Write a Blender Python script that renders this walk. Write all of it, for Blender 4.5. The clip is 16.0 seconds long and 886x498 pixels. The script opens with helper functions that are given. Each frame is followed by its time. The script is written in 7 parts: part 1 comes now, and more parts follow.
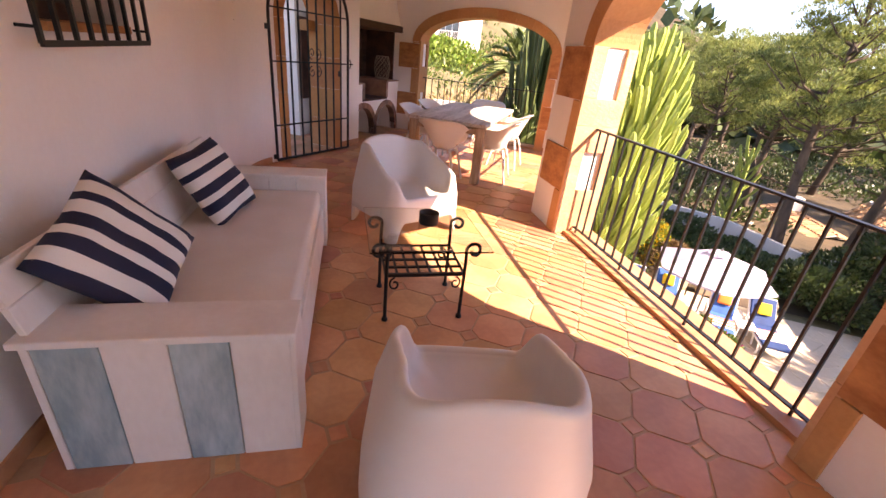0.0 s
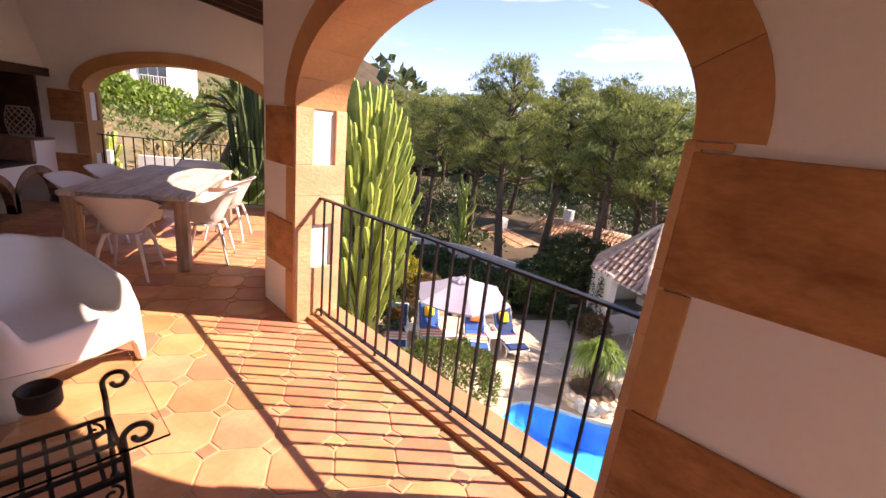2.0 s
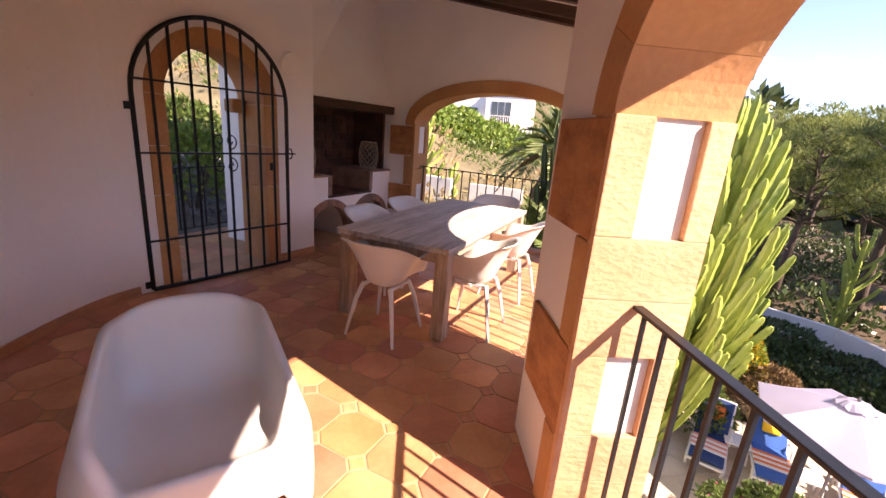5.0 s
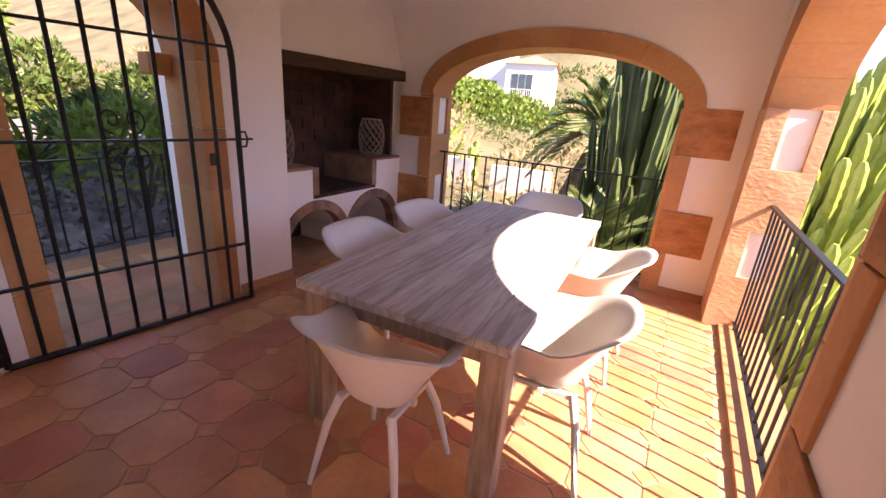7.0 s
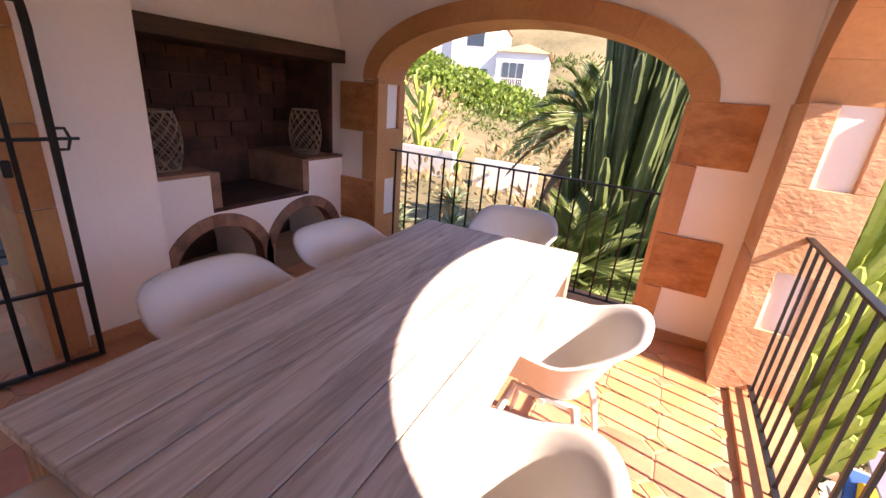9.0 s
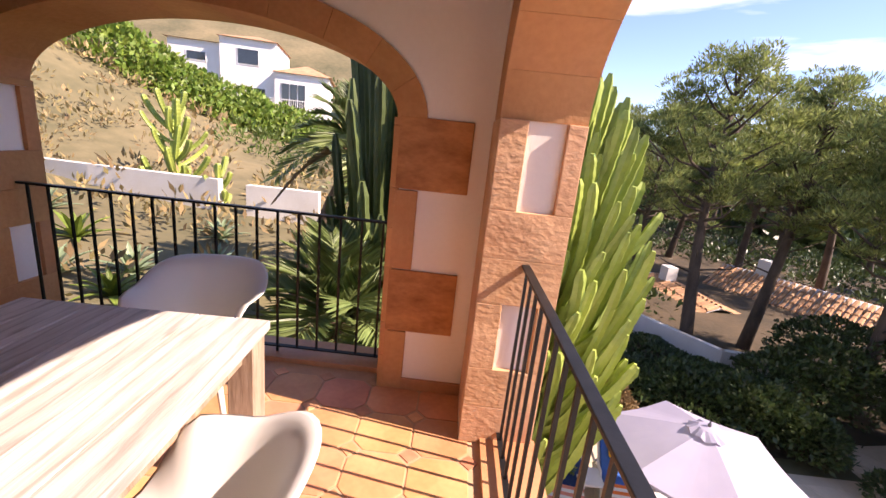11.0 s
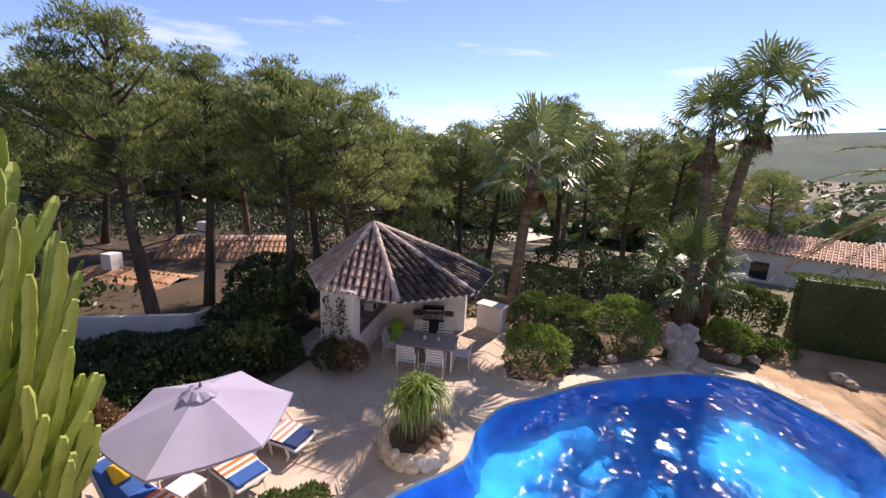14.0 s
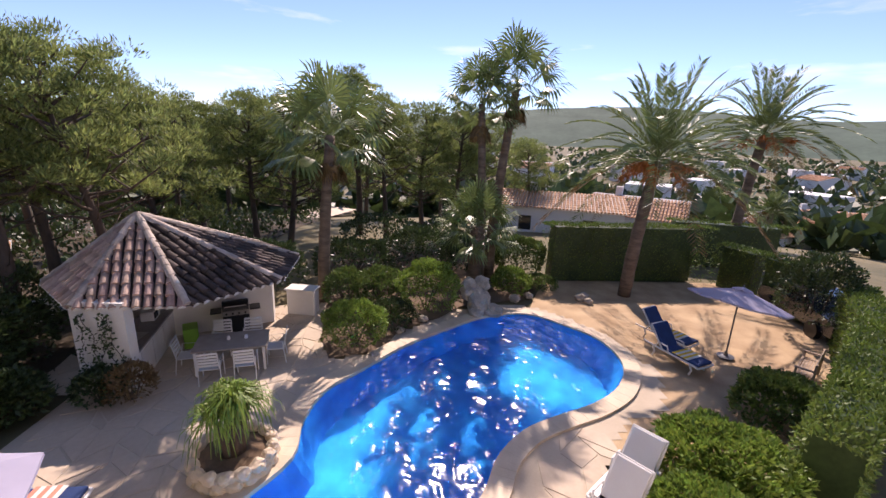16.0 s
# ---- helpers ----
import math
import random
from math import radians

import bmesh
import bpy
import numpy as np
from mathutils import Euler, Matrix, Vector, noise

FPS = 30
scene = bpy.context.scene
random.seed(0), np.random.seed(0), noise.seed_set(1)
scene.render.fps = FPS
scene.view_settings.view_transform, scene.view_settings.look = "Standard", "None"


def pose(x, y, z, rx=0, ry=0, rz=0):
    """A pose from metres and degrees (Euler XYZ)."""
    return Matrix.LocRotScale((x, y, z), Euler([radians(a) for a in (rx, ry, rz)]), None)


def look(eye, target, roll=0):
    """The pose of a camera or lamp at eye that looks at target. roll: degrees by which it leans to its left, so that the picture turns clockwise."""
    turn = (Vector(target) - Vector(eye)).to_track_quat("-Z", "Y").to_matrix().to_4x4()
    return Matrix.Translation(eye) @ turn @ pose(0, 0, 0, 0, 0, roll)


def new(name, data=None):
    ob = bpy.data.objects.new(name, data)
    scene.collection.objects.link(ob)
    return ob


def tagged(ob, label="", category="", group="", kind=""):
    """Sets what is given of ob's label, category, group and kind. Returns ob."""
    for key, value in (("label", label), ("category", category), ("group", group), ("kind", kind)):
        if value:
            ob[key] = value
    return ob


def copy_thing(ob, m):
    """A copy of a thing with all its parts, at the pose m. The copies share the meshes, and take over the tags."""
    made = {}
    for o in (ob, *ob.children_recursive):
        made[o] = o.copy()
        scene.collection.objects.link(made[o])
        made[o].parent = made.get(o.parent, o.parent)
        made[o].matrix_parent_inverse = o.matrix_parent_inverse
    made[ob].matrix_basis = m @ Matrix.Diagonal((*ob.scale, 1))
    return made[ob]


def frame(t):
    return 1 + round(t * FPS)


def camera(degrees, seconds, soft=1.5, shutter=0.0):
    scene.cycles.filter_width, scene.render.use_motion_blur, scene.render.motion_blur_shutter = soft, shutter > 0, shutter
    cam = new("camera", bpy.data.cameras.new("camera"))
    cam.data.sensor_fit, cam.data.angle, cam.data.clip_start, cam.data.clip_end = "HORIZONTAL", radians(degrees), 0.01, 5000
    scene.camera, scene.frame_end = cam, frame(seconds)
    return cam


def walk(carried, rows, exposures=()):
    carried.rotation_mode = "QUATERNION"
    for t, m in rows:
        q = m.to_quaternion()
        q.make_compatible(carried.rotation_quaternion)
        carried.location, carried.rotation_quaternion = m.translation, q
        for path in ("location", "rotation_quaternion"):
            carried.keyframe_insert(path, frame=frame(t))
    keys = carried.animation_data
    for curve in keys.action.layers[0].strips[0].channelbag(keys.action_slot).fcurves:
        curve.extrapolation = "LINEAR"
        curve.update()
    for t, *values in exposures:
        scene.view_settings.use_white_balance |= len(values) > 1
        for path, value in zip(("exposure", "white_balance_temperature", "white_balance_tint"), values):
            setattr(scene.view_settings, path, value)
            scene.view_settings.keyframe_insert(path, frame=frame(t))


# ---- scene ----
cam = camera(93.4, 16.0)
PATH = [
    (0, look((2.404, -4.323, 1.517), (1.854, -2.598, 0.668), 6.2)),
    (0.5, look((2.380, -4.179, 1.523), (2.071, -2.392, 0.678), 6.5)),
    (1, look((2.420, -3.975, 1.573), (2.397, -2.126, 0.809), 6.7)),
    (1.5, look((2.486, -3.787, 1.647), (2.730, -1.918, 0.976), 5.5)),
    (2, look((2.567, -3.575, 1.635), (3.053, -1.713, 1.093), 6.4)),
    (2.5, look((2.607, -3.294, 1.597), (3.139, -1.428, 1.111), 6.9)),
    (3, look((2.685, -3.073, 1.581), (2.977, -1.156, 1.094), 7.6)),
    (3.5, look((2.737, -2.848, 1.601), (2.646, -0.914, 1.100), 7.2)),
    (4, look((2.677, -2.554, 1.602), (2.239, -0.670, 1.092), 6.5)),
    (4.5, look((2.563, -2.210, 1.602), (1.864, -0.410, 1.080), 5.5)),
    (5, look((2.418, -1.799, 1.592), (1.547, -0.083, 1.048), 4.7)),
    (5.2, look((2.347, -1.633, 1.601), (1.429, 0.056, 1.045), 4.3)),
    (7.3, look((1.435, -0.270, 1.544), (0.535, 1.382, 0.864), 4.3)),
    (7.5, look((1.402, -0.176, 1.559), (0.519, 1.478, 0.862), 4.4)),
    (8, look((1.357, 0.081, 1.573), (0.492, 1.742, 0.870), 4.9)),
    (8.2, look((1.363, 0.173, 1.572), (0.490, 1.829, 0.868), 5.0)),
    (10.3, look((1.558, 1.201, 1.585), (0.879, 2.984, 0.987), 6.1)),
    (10.5, look((1.595, 1.279, 1.569), (1.079, 3.127, 1.007), 6.2)),
    (11, look((1.761, 1.427, 1.574), (1.729, 3.362, 1.065), 6.1)),
    (11.5, look((1.910, 1.516, 1.579), (2.428, 3.390, 1.109), 5.7)),
    (12, look((1.951, 1.594, 1.587), (2.944, 3.271, 1.138), 5.4)),
    (12.5, look((1.935, 1.623, 1.582), (3.270, 3.048, 1.148), 5.1)),
    (13, look((1.933, 1.516, 1.591), (3.480, 2.709, 1.164), 4.4)),
    (13.5, look((1.925, 1.374, 1.573), (3.619, 2.349, 1.150), 3.6)),
    (14, look((1.907, 1.287, 1.569), (3.709, 2.038, 1.133), 2.9)),
    (14.5, look((1.946, 1.336, 1.587), (3.824, 1.843, 1.119), 2.5)),
    (15, look((1.993, 1.380, 1.579), (3.914, 1.635, 1.085), 2.5)),
    (15.5, look((2.034, 1.321, 1.608), (3.966, 1.363, 1.095), 2.4)),
    (16, look((2.065, 1.332, 1.630), (3.990, 1.185, 1.110), 2.4)),
]
EXPO = [(0.0, 2.45, 8500, 31), (1.5, 2.0, 8000, 31), (2.5, 1.4, 7700, 31), (3.5, 1.4, 7700, 31), (5.0, 1.9, 7700, 32), (8.0, 2.3, 7600, 32), (10.5, 1.7, 7500, 30), (11.5, 1.35, 7300, 30), (12.5, 1.2, 7100, 31), (13.5, 0.8, 6900, 30), (16.0, 0.7, 6900, 30)]
walk(cam, PATH, EXPO)

# ---- world and sun ----
SUN_DIR = Vector((1.12, -0.21, 1.03)).normalized()
SUN_ELEV = math.asin(SUN_DIR.z)
world = bpy.data.worlds.new("sky")
scene.world = world
world.use_nodes = True
wn, wl = world.node_tree.nodes, world.node_tree.links
wn.clear()
w_out = wn.new("ShaderNodeOutputWorld")
w_bg = wn.new("ShaderNodeBackground")
w_sky = wn.new("ShaderNodeTexSky")
w_sky.sky_type, w_sky.sun_disc = "NISHITA", False
w_sky.sun_elevation, w_sky.sun_rotation = SUN_ELEV, math.atan2(SUN_DIR.x, SUN_DIR.y)
w_sky.altitude, w_sky.air_density, w_sky.dust_density, w_sky.ozone_density = 2400, 0.92, 0.04, 4.2
# thin drawn-out clouds over the whole dome
w_co = wn.new("ShaderNodeTexCoord")
w_map = wn.new("ShaderNodeMapping")
w_map.inputs["Scale"].default_value = (1.2, 1.6, 9.0)
w_map.inputs["Rotation"].default_value = (0.12, -0.1, 0.5)
w_noise = wn.new("ShaderNodeTexNoise")
w_noise.inputs["Scale"].default_value, w_noise.inputs["Detail"].default_value = 1.5, 8
w_noise.inputs["Roughness"].default_value = 0.55
w_ramp = wn.new("ShaderNodeValToRGB")
w_ramp.color_ramp.elements[0].position, w_ramp.color_ramp.elements[1].position = 0.57, 0.78
w_ramp.color_ramp.elements[1].color = (0.75, 0.75, 0.75, 1)
w_mix = wn.new("ShaderNodeMixRGB")
w_mix.inputs["Color2"].default_value = (7.0, 7.2, 7.6, 1)
wl.new(w_co.outputs["Generated"], w_map.inputs["Vector"])
wl.new(w_map.outputs["Vector"], w_noise.inputs["Vector"])
wl.new(w_noise.outputs["Fac"], w_ramp.inputs["Fac"])
wl.new(w_ramp.outputs["Color"], w_mix.inputs["Fac"])
wl.new(w_sky.outputs["Color"], w_mix.inputs["Color1"])
wl.new(w_mix.outputs["Color"], w_bg.inputs["Color"])
w_bg.inputs["Strength"].default_value = 0.125
wl.new(w_bg.outputs["Background"], w_out.inputs["Surface"])

sun_data = bpy.data.lights.new("sun", "SUN")
sun_data.energy, sun_data.angle, sun_data.color = 4.3, radians(0.53), (1.0, 0.93, 0.82)
sun_ob = new("sun", sun_data)
sun_ob.matrix_world = look(SUN_DIR * 60, (0, 0, 0))


# ---- materials ----
def rgb(c):
    return (c[0], c[1], c[2], 1.0)


def mat(name, base, dark=None, rough=0.7, scale=6.0, fine=60.0, bump=0.15, metal=0.0, spread=0.5, random_hue=0.0, random_val=0.0,
        stretch=(1, 1, 1), depth=0.01, coat=0.0, sheen=0.0, trans=0.0, spec=0.5, island=False):
    """A surface with stains at one scale, grain at another, and fine relief."""
    m = bpy.data.materials.new(name)
    m.use_nodes = True
    n, l = m.node_tree.nodes, m.node_tree.links
    p = n["Principled BSDF"]
    dark = dark or tuple(v * 0.7 for v in base)
    co, mp = n.new("ShaderNodeTexCoord"), n.new("ShaderNodeMapping")
    mp.inputs["Scale"].default_value = stretch
    l.new(co.outputs["Object"], mp.inputs["Vector"])
    big, small = n.new("ShaderNodeTexNoise"), n.new("ShaderNodeTexNoise")
    big.inputs["Scale"].default_value, big.inputs["Detail"].default_value = scale, 5
    small.inputs["Scale"].default_value, small.inputs["Detail"].default_value = fine, 4
    for t in (big, small):
        l.new(mp.outputs["Vector"], t.inputs["Vector"])
    mix = n.new("ShaderNodeMath")
    mix.operation = "MULTIPLY_ADD"
    mix.inputs[1].default_value = 0.35
    l.new(small.outputs["Fac"], mix.inputs[0])
    l.new(big.outputs["Fac"], mix.inputs[2])
    ramp = n.new("ShaderNodeValToRGB")
    e = ramp.color_ramp.elements
    e[0].position, e[1].position = 0.68 - spread * 0.5, 0.68 + spread * 0.5
    e[0].color, e[1].color = rgb(dark), rgb(base)
    l.new(mix.outputs[0], ramp.inputs["Fac"])
    colour = ramp.outputs["Color"]
    if random_hue or random_val:
        hsv = n.new("ShaderNodeHueSaturation")
        if island:
            src = n.new("ShaderNodeNewGeometry").outputs["Random Per Island"]
        else:
            src = n.new("ShaderNodeObjectInfo").outputs["Random"]
        for k, span, mid in (("Hue", random_hue, 0.5), ("Value", random_val, 1.0)):
            r = n.new("ShaderNodeMapRange")
            r.inputs["To Min"].default_value, r.inputs["To Max"].default_value = mid - span, mid + span
            if k == "Value":
                fr = n.new("ShaderNodeMath")
                fr.operation = "MULTIPLY"
                fr.inputs[1].default_value = 7.31
                f2 = n.new("ShaderNodeMath")
                f2.operation = "FRACT"
                l.new(src, fr.inputs[0])
                l.new(fr.outputs[0], f2.inputs[0])
                l.new(f2.outputs[0], r.inputs["Value"])
            else:
                l.new(src, r.inputs["Value"])
            l.new(r.outputs["Result"], hsv.inputs[k])
        l.new(colour, hsv.inputs["Color"])
        colour = hsv.outputs["Color"]
    l.new(colour, p.inputs["Base Color"])
    p.inputs["Roughness"].default_value, p.inputs["Metallic"].default_value = rough, metal
    p.inputs["Specular IOR Level"].default_value = spec
    p.inputs["Coat Weight"].default_value = coat
    if trans:
        p.inputs["Subsurface Weight"].default_value = 0.0
        tr = n.new("ShaderNodeBsdfTranslucent")
        l.new(colour, tr.inputs["Color"])
        ms = n.new("ShaderNodeMixShader")
        ms.inputs["Fac"].default_value = trans
        l.new(p.outputs["BSDF"], ms.inputs[1])
        l.new(tr.outputs["BSDF"], ms.inputs[2])
        l.new(ms.outputs["Shader"], n["Material Output"].inputs["Surface"])
    if bump:
        b = n.new("ShaderNodeBump")
        b.inputs["Strength"].default_value, b.inputs["Distance"].default_value = bump, depth
        l.new(mix.outputs[0], b.inputs["Height"])
        l.new(b.outputs["Normal"], p.inputs["Normal"])
    return m


M = dict(
    plaster=mat("white_plaster", (0.88, 0.84, 0.79), (0.81, 0.76, 0.71), 0.85, 1.3, 35, 0.25, depth=0.008),
    stone=mat("orange_sandstone", (0.62, 0.33, 0.145), (0.42, 0.19, 0.075), 0.88, 1.6, 34, 0.45, random_val=0.05, random_hue=0.006, depth=0.02),
    stone_pale=mat("pale_sandstone", (0.70, 0.43, 0.25), (0.54, 0.29, 0.15), 0.88, 2.2, 28, 0.55, random_val=0.04, random_hue=0.004, stretch=(1, 1, 1.7), depth=0.03),
    rust=mat("stained_rust_stone", (0.56, 0.27, 0.105), (0.25, 0.09, 0.033), 0.8, 4.5, 26, 0.6, random_val=0.12, stretch=(1, 1, 2.0), depth=0.015, spread=0.55),
    grout=mat("terracotta_grout", (0.55, 0.35, 0.21), (0.42, 0.25, 0.14), 0.9, 5, 60, 0.3),
    tile=mat("terracotta_tile", (0.64, 0.32, 0.165), (0.45, 0.19, 0.09), 0.42, 3.2, 30, 0.18, random_hue=0.016, random_val=0.2, depth=0.006, spec=0.45),
    iron=mat("black_iron", (0.018, 0.018, 0.02), (0.008, 0.008, 0.008), 0.45, 20, 120, 0.2, metal=0.3, depth=0.003),
    wood_dark=mat("dark_stained_wood", (0.075, 0.035, 0.018), (0.03, 0.013, 0.007), 0.6, 3, 30, 0.4, stretch=(1, 1, 12), depth=0.006),
    wood_grey=mat("weathered_table_wood", (0.68, 0.64, 0.60), (0.38, 0.33, 0.285), 0.62, 3.0, 13, 0.6, stretch=(9, 0.9, 9), random_val=0.14, depth=0.005, spread=0.6),
    wood_side=mat("weathered_wood_frame", (0.50, 0.39, 0.29), (0.25, 0.17, 0.11), 0.65, 5.0, 26, 0.4, stretch=(7, 7, 0.8), random_val=0.1, depth=0.004, spread=0.45),
    white_wood=mat("white_painted_wood", (0.78, 0.74, 0.69), (0.66, 0.60, 0.54), 0.6, 4.0, 40, 0.2, stretch=(1, 1, 0.5), depth=0.004),
    blue_wood=mat("worn_blue_paint", (0.42, 0.50, 0.50), (0.22, 0.31, 0.33), 0.65, 6.0, 30, 0.3, stretch=(2, 2, 0.6), depth=0.004, spread=0.35),
    plastic=mat("white_moulded_plastic", (0.74, 0.72, 0.69), (0.69, 0.67, 0.64), 0.42, 2, 20, 0.02),
    plastic_grey=mat("white_grey_moulded_plastic", (0.72, 0.70, 0.66), (0.68, 0.66, 0.62), 0.45, 2, 20, 0.02),
    cushion=mat("cream_mattress_fabric", (0.74, 0.68, 0.60), (0.64, 0.57, 0.49), 0.9, 3, 180, 0.25, depth=0.003),
    navy=mat("navy_stripe_fabric", (0.018, 0.02, 0.05), (0.010, 0.011, 0.03), 0.9, 4, 220, 0.3, depth=0.002),
    cream=mat("cream_stripe_fabric", (0.80, 0.75, 0.68), (0.70, 0.65, 0.58), 0.9, 4, 220, 0.3, depth=0.002),
    brick_dark=mat("sooty_brick", (0.11, 0.045, 0.028), (0.035, 0.016, 0.011), 0.85, 5, 40, 0.5, random_val=0.3, depth=0.01),
    brick_arch=mat("brown_brick", (0.40, 0.24, 0.16), (0.20, 0.11, 0.075), 0.85, 6, 50, 0.5, random_val=0.32, depth=0.01),
    paving=mat("sandstone_paving", (0.62, 0.51, 0.38), (0.47, 0.37, 0.27), 0.8, 0.7, 9, 0.3, random_val=0.05, depth=0.01, island=True),
    joint=mat("pale_paving_joint", (0.58, 0.48, 0.36), (0.45, 0.37, 0.27), 0.9, 1, 30, 0.3),
    coping=mat("pool_coping_stone", (0.66, 0.54, 0.39), (0.52, 0.41, 0.29), 0.7, 2, 30, 0.25, random_val=0.06),
    gravel=mat("ochre_gravel", (0.58, 0.42, 0.25), (0.34, 0.22, 0.12), 0.95, 1.2, 38, 0.8, depth=0.03),
    soil=mat("dry_soil", (0.20, 0.13, 0.08), (0.09, 0.06, 0.035), 0.95, 1.0, 14, 0.7, depth=0.05),
    ground=mat("dry_hillside_ground", (0.24, 0.19, 0.10), (0.075, 0.075, 0.035), 0.95, 0.12, 1.6, 0.8, depth=0.15),
    pebbles=mat("grey_pebbles", (0.30, 0.275, 0.25), (0.11, 0.10, 0.09), 0.9, 3.0, 20, 0.8, random_val=0.3, depth=0.03, island=True),
    # dark ground colour that stands for the shade beneath the trees
    shaded_floor=mat("shaded_wood_ground", (0.10, 0.068, 0.038), (0.035, 0.028, 0.016), 0.95, 0.5, 7, 0.8, depth=0.06),
    white_wall=mat("white_garden_wall", (0.80, 0.77, 0.72), (0.66, 0.62, 0.56), 0.85, 1.2, 25, 0.25),
    house=mat("white_house_render", (0.82, 0.80, 0.78), (0.74, 0.72, 0.70), 0.85, 0.5, 8, 0.1),
    rooftile=mat("clay_roof_tile", (0.62, 0.44, 0.35), (0.30, 0.19, 0.14), 0.85, 2.2, 24, 0.5, random_hue=0.012, random_val=0.22, depth=0.01, island=True),
    rooftile_dark=mat("dark_roof_tile", (0.12, 0.085, 0.07), (0.025, 0.018, 0.015), 0.85, 2.6, 24, 0.5, random_val=0.4, depth=0.01, island=True),
    ridge=mat("mortared_ridge_tile", (0.62, 0.53, 0.45), (0.36, 0.28, 0.22), 0.9, 3, 24, 0.5, random_val=0.2, depth=0.01),
    roof_far=mat("far_clay_roof", (0.62, 0.36, 0.20), (0.36, 0.19, 0.10), 0.85, 2.0, 12, 0.4, random_val=0.2, island=True),
    glass_dark=mat("window_glass", (0.03, 0.035, 0.04), (0.02, 0.02, 0.022), 0.08, 1, 5, 0.0, spec=0.8),
    canvas=mat("lilac_grey_canvas", (0.46, 0.44, 0.56), (0.40, 0.38, 0.50), 0.85, 2, 150, 0.15, trans=0.25, depth=0.003),
    pole=mat("grey_metal_pole", (0.20, 0.20, 0.21), (0.12, 0.12, 0.13), 0.4, 8, 60, 0.1, metal=0.6),
    blue_fabric=mat("blue_lounger_fabric", (0.03, 0.13, 0.42), (0.02, 0.09, 0.30), 0.8, 4, 120, 0.2),
    navy_fabric=mat("dark_blue_lounger_fabric", (0.012, 0.05, 0.17), (0.008, 0.03, 0.11), 0.8, 4, 120, 0.2),
    orange_fabric=mat("orange_cushion_fabric", (0.85, 0.20, 0.035), (0.66, 0.14, 0.025), 0.85, 4, 120, 0.2),
    yellow_fabric=mat("yellow_cushion_fabric", (0.86, 0.56, 0.03), (0.70, 0.42, 0.02), 0.85, 4, 120, 0.2),
    pink_fabric=mat("coral_stripe_fabric", (0.80, 0.30, 0.20), (0.66, 0.22, 0.15), 0.85, 4, 120, 0.2),
    black_metal=mat("black_barbecue_enamel", (0.02, 0.02, 0.022), (0.012, 0.012, 0.013), 0.3, 8, 60, 0.05),
    steel=mat("brushed_steel", (0.55, 0.55, 0.55), (0.42, 0.42, 0.42), 0.3, 8, 90, 0.1, metal=1.0),
    lime=mat("lime_green_plastic", (0.25, 0.52, 0.05), (0.20, 0.42, 0.04), 0.5, 4, 40, 0.05),
    grey_top=mat("grey_worktop", (0.26, 0.24, 0.22), (0.18, 0.165, 0.15), 0.4, 8, 60, 0.1),
    table_top=mat("taupe_table_top", (0.42, 0.35, 0.29), (0.33, 0.27, 0.22), 0.5, 5, 60, 0.1),
    rope=mat("brown_willow", (0.40, 0.33, 0.25), (0.22, 0.17, 0.12), 0.8, 10, 60, 0.2),
    rock=mat("pale_limestone_rock", (0.52, 0.46, 0.38), (0.26, 0.22, 0.17), 0.9, 2.2, 18, 0.8, depth=0.05),
    bark=mat("pine_bark", (0.13, 0.095, 0.07), (0.05, 0.035, 0.027), 0.9, 3, 22, 0.8, stretch=(1, 1, 0.35), depth=0.04),
    palm_bark=mat("palm_trunk_bark", (0.24, 0.17, 0.115), (0.09, 0.06, 0.04), 0.9, 3, 18, 0.8, stretch=(0.6, 0.6, 2.4), depth=0.04),
    pine=mat("pine_needles", (0.27, 0.32, 0.10), (0.115, 0.155, 0.05), 0.6, 0.7, 5, 0.0, random_hue=0.02, random_val=0.4, island=True, trans=0.5, spread=0.3),
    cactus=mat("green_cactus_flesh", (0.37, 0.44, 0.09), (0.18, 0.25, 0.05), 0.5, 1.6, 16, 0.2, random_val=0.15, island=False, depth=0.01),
    # second, darker copy of the cactus flesh, with shade put into its colour
    cactus_shaded=mat("shaded_cactus_flesh", (0.12, 0.165, 0.05), (0.05, 0.075, 0.022), 0.55, 1.6, 16, 0.2, random_val=0.25, depth=0.01),
    rib=mat("pale_cactus_rib", (0.38, 0.40, 0.16), (0.25, 0.28, 0.09), 0.6, 4, 40, 0.1),
    frond=mat("palm_frond_green", (0.23, 0.29, 0.10), (0.10, 0.15, 0.045), 0.42, 1, 8, 0.0, random_hue=0.012, random_val=0.3, island=True, trans=0.25),
    frond_dry=mat("dry_palm_frond", (0.30, 0.20, 0.09), (0.15, 0.09, 0.04), 0.8, 1, 8, 0.0, random_val=0.3, island=True, trans=0.2),
    dates=mat("orange_date_stalks", (0.58, 0.20, 0.035), (0.34, 0.10, 0.02), 0.7, 4, 40, 0.0, random_val=0.25, island=True),
    leaf=mat("shrub_leaf_green", (0.16, 0.23, 0.055), (0.06, 0.10, 0.02), 0.5, 1.5, 12, 0.0, random_hue=0.02, random_val=0.35, island=True, trans=0.3),
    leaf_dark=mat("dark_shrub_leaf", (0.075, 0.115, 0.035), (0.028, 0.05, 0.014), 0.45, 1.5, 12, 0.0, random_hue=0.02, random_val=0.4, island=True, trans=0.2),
    leaf_bright=mat("bright_shrub_leaf", (0.25, 0.36, 0.06), (0.11, 0.18, 0.03), 0.5, 1.5, 12, 0.0, random_hue=0.02, random_val=0.3, island=True, trans=0.35),
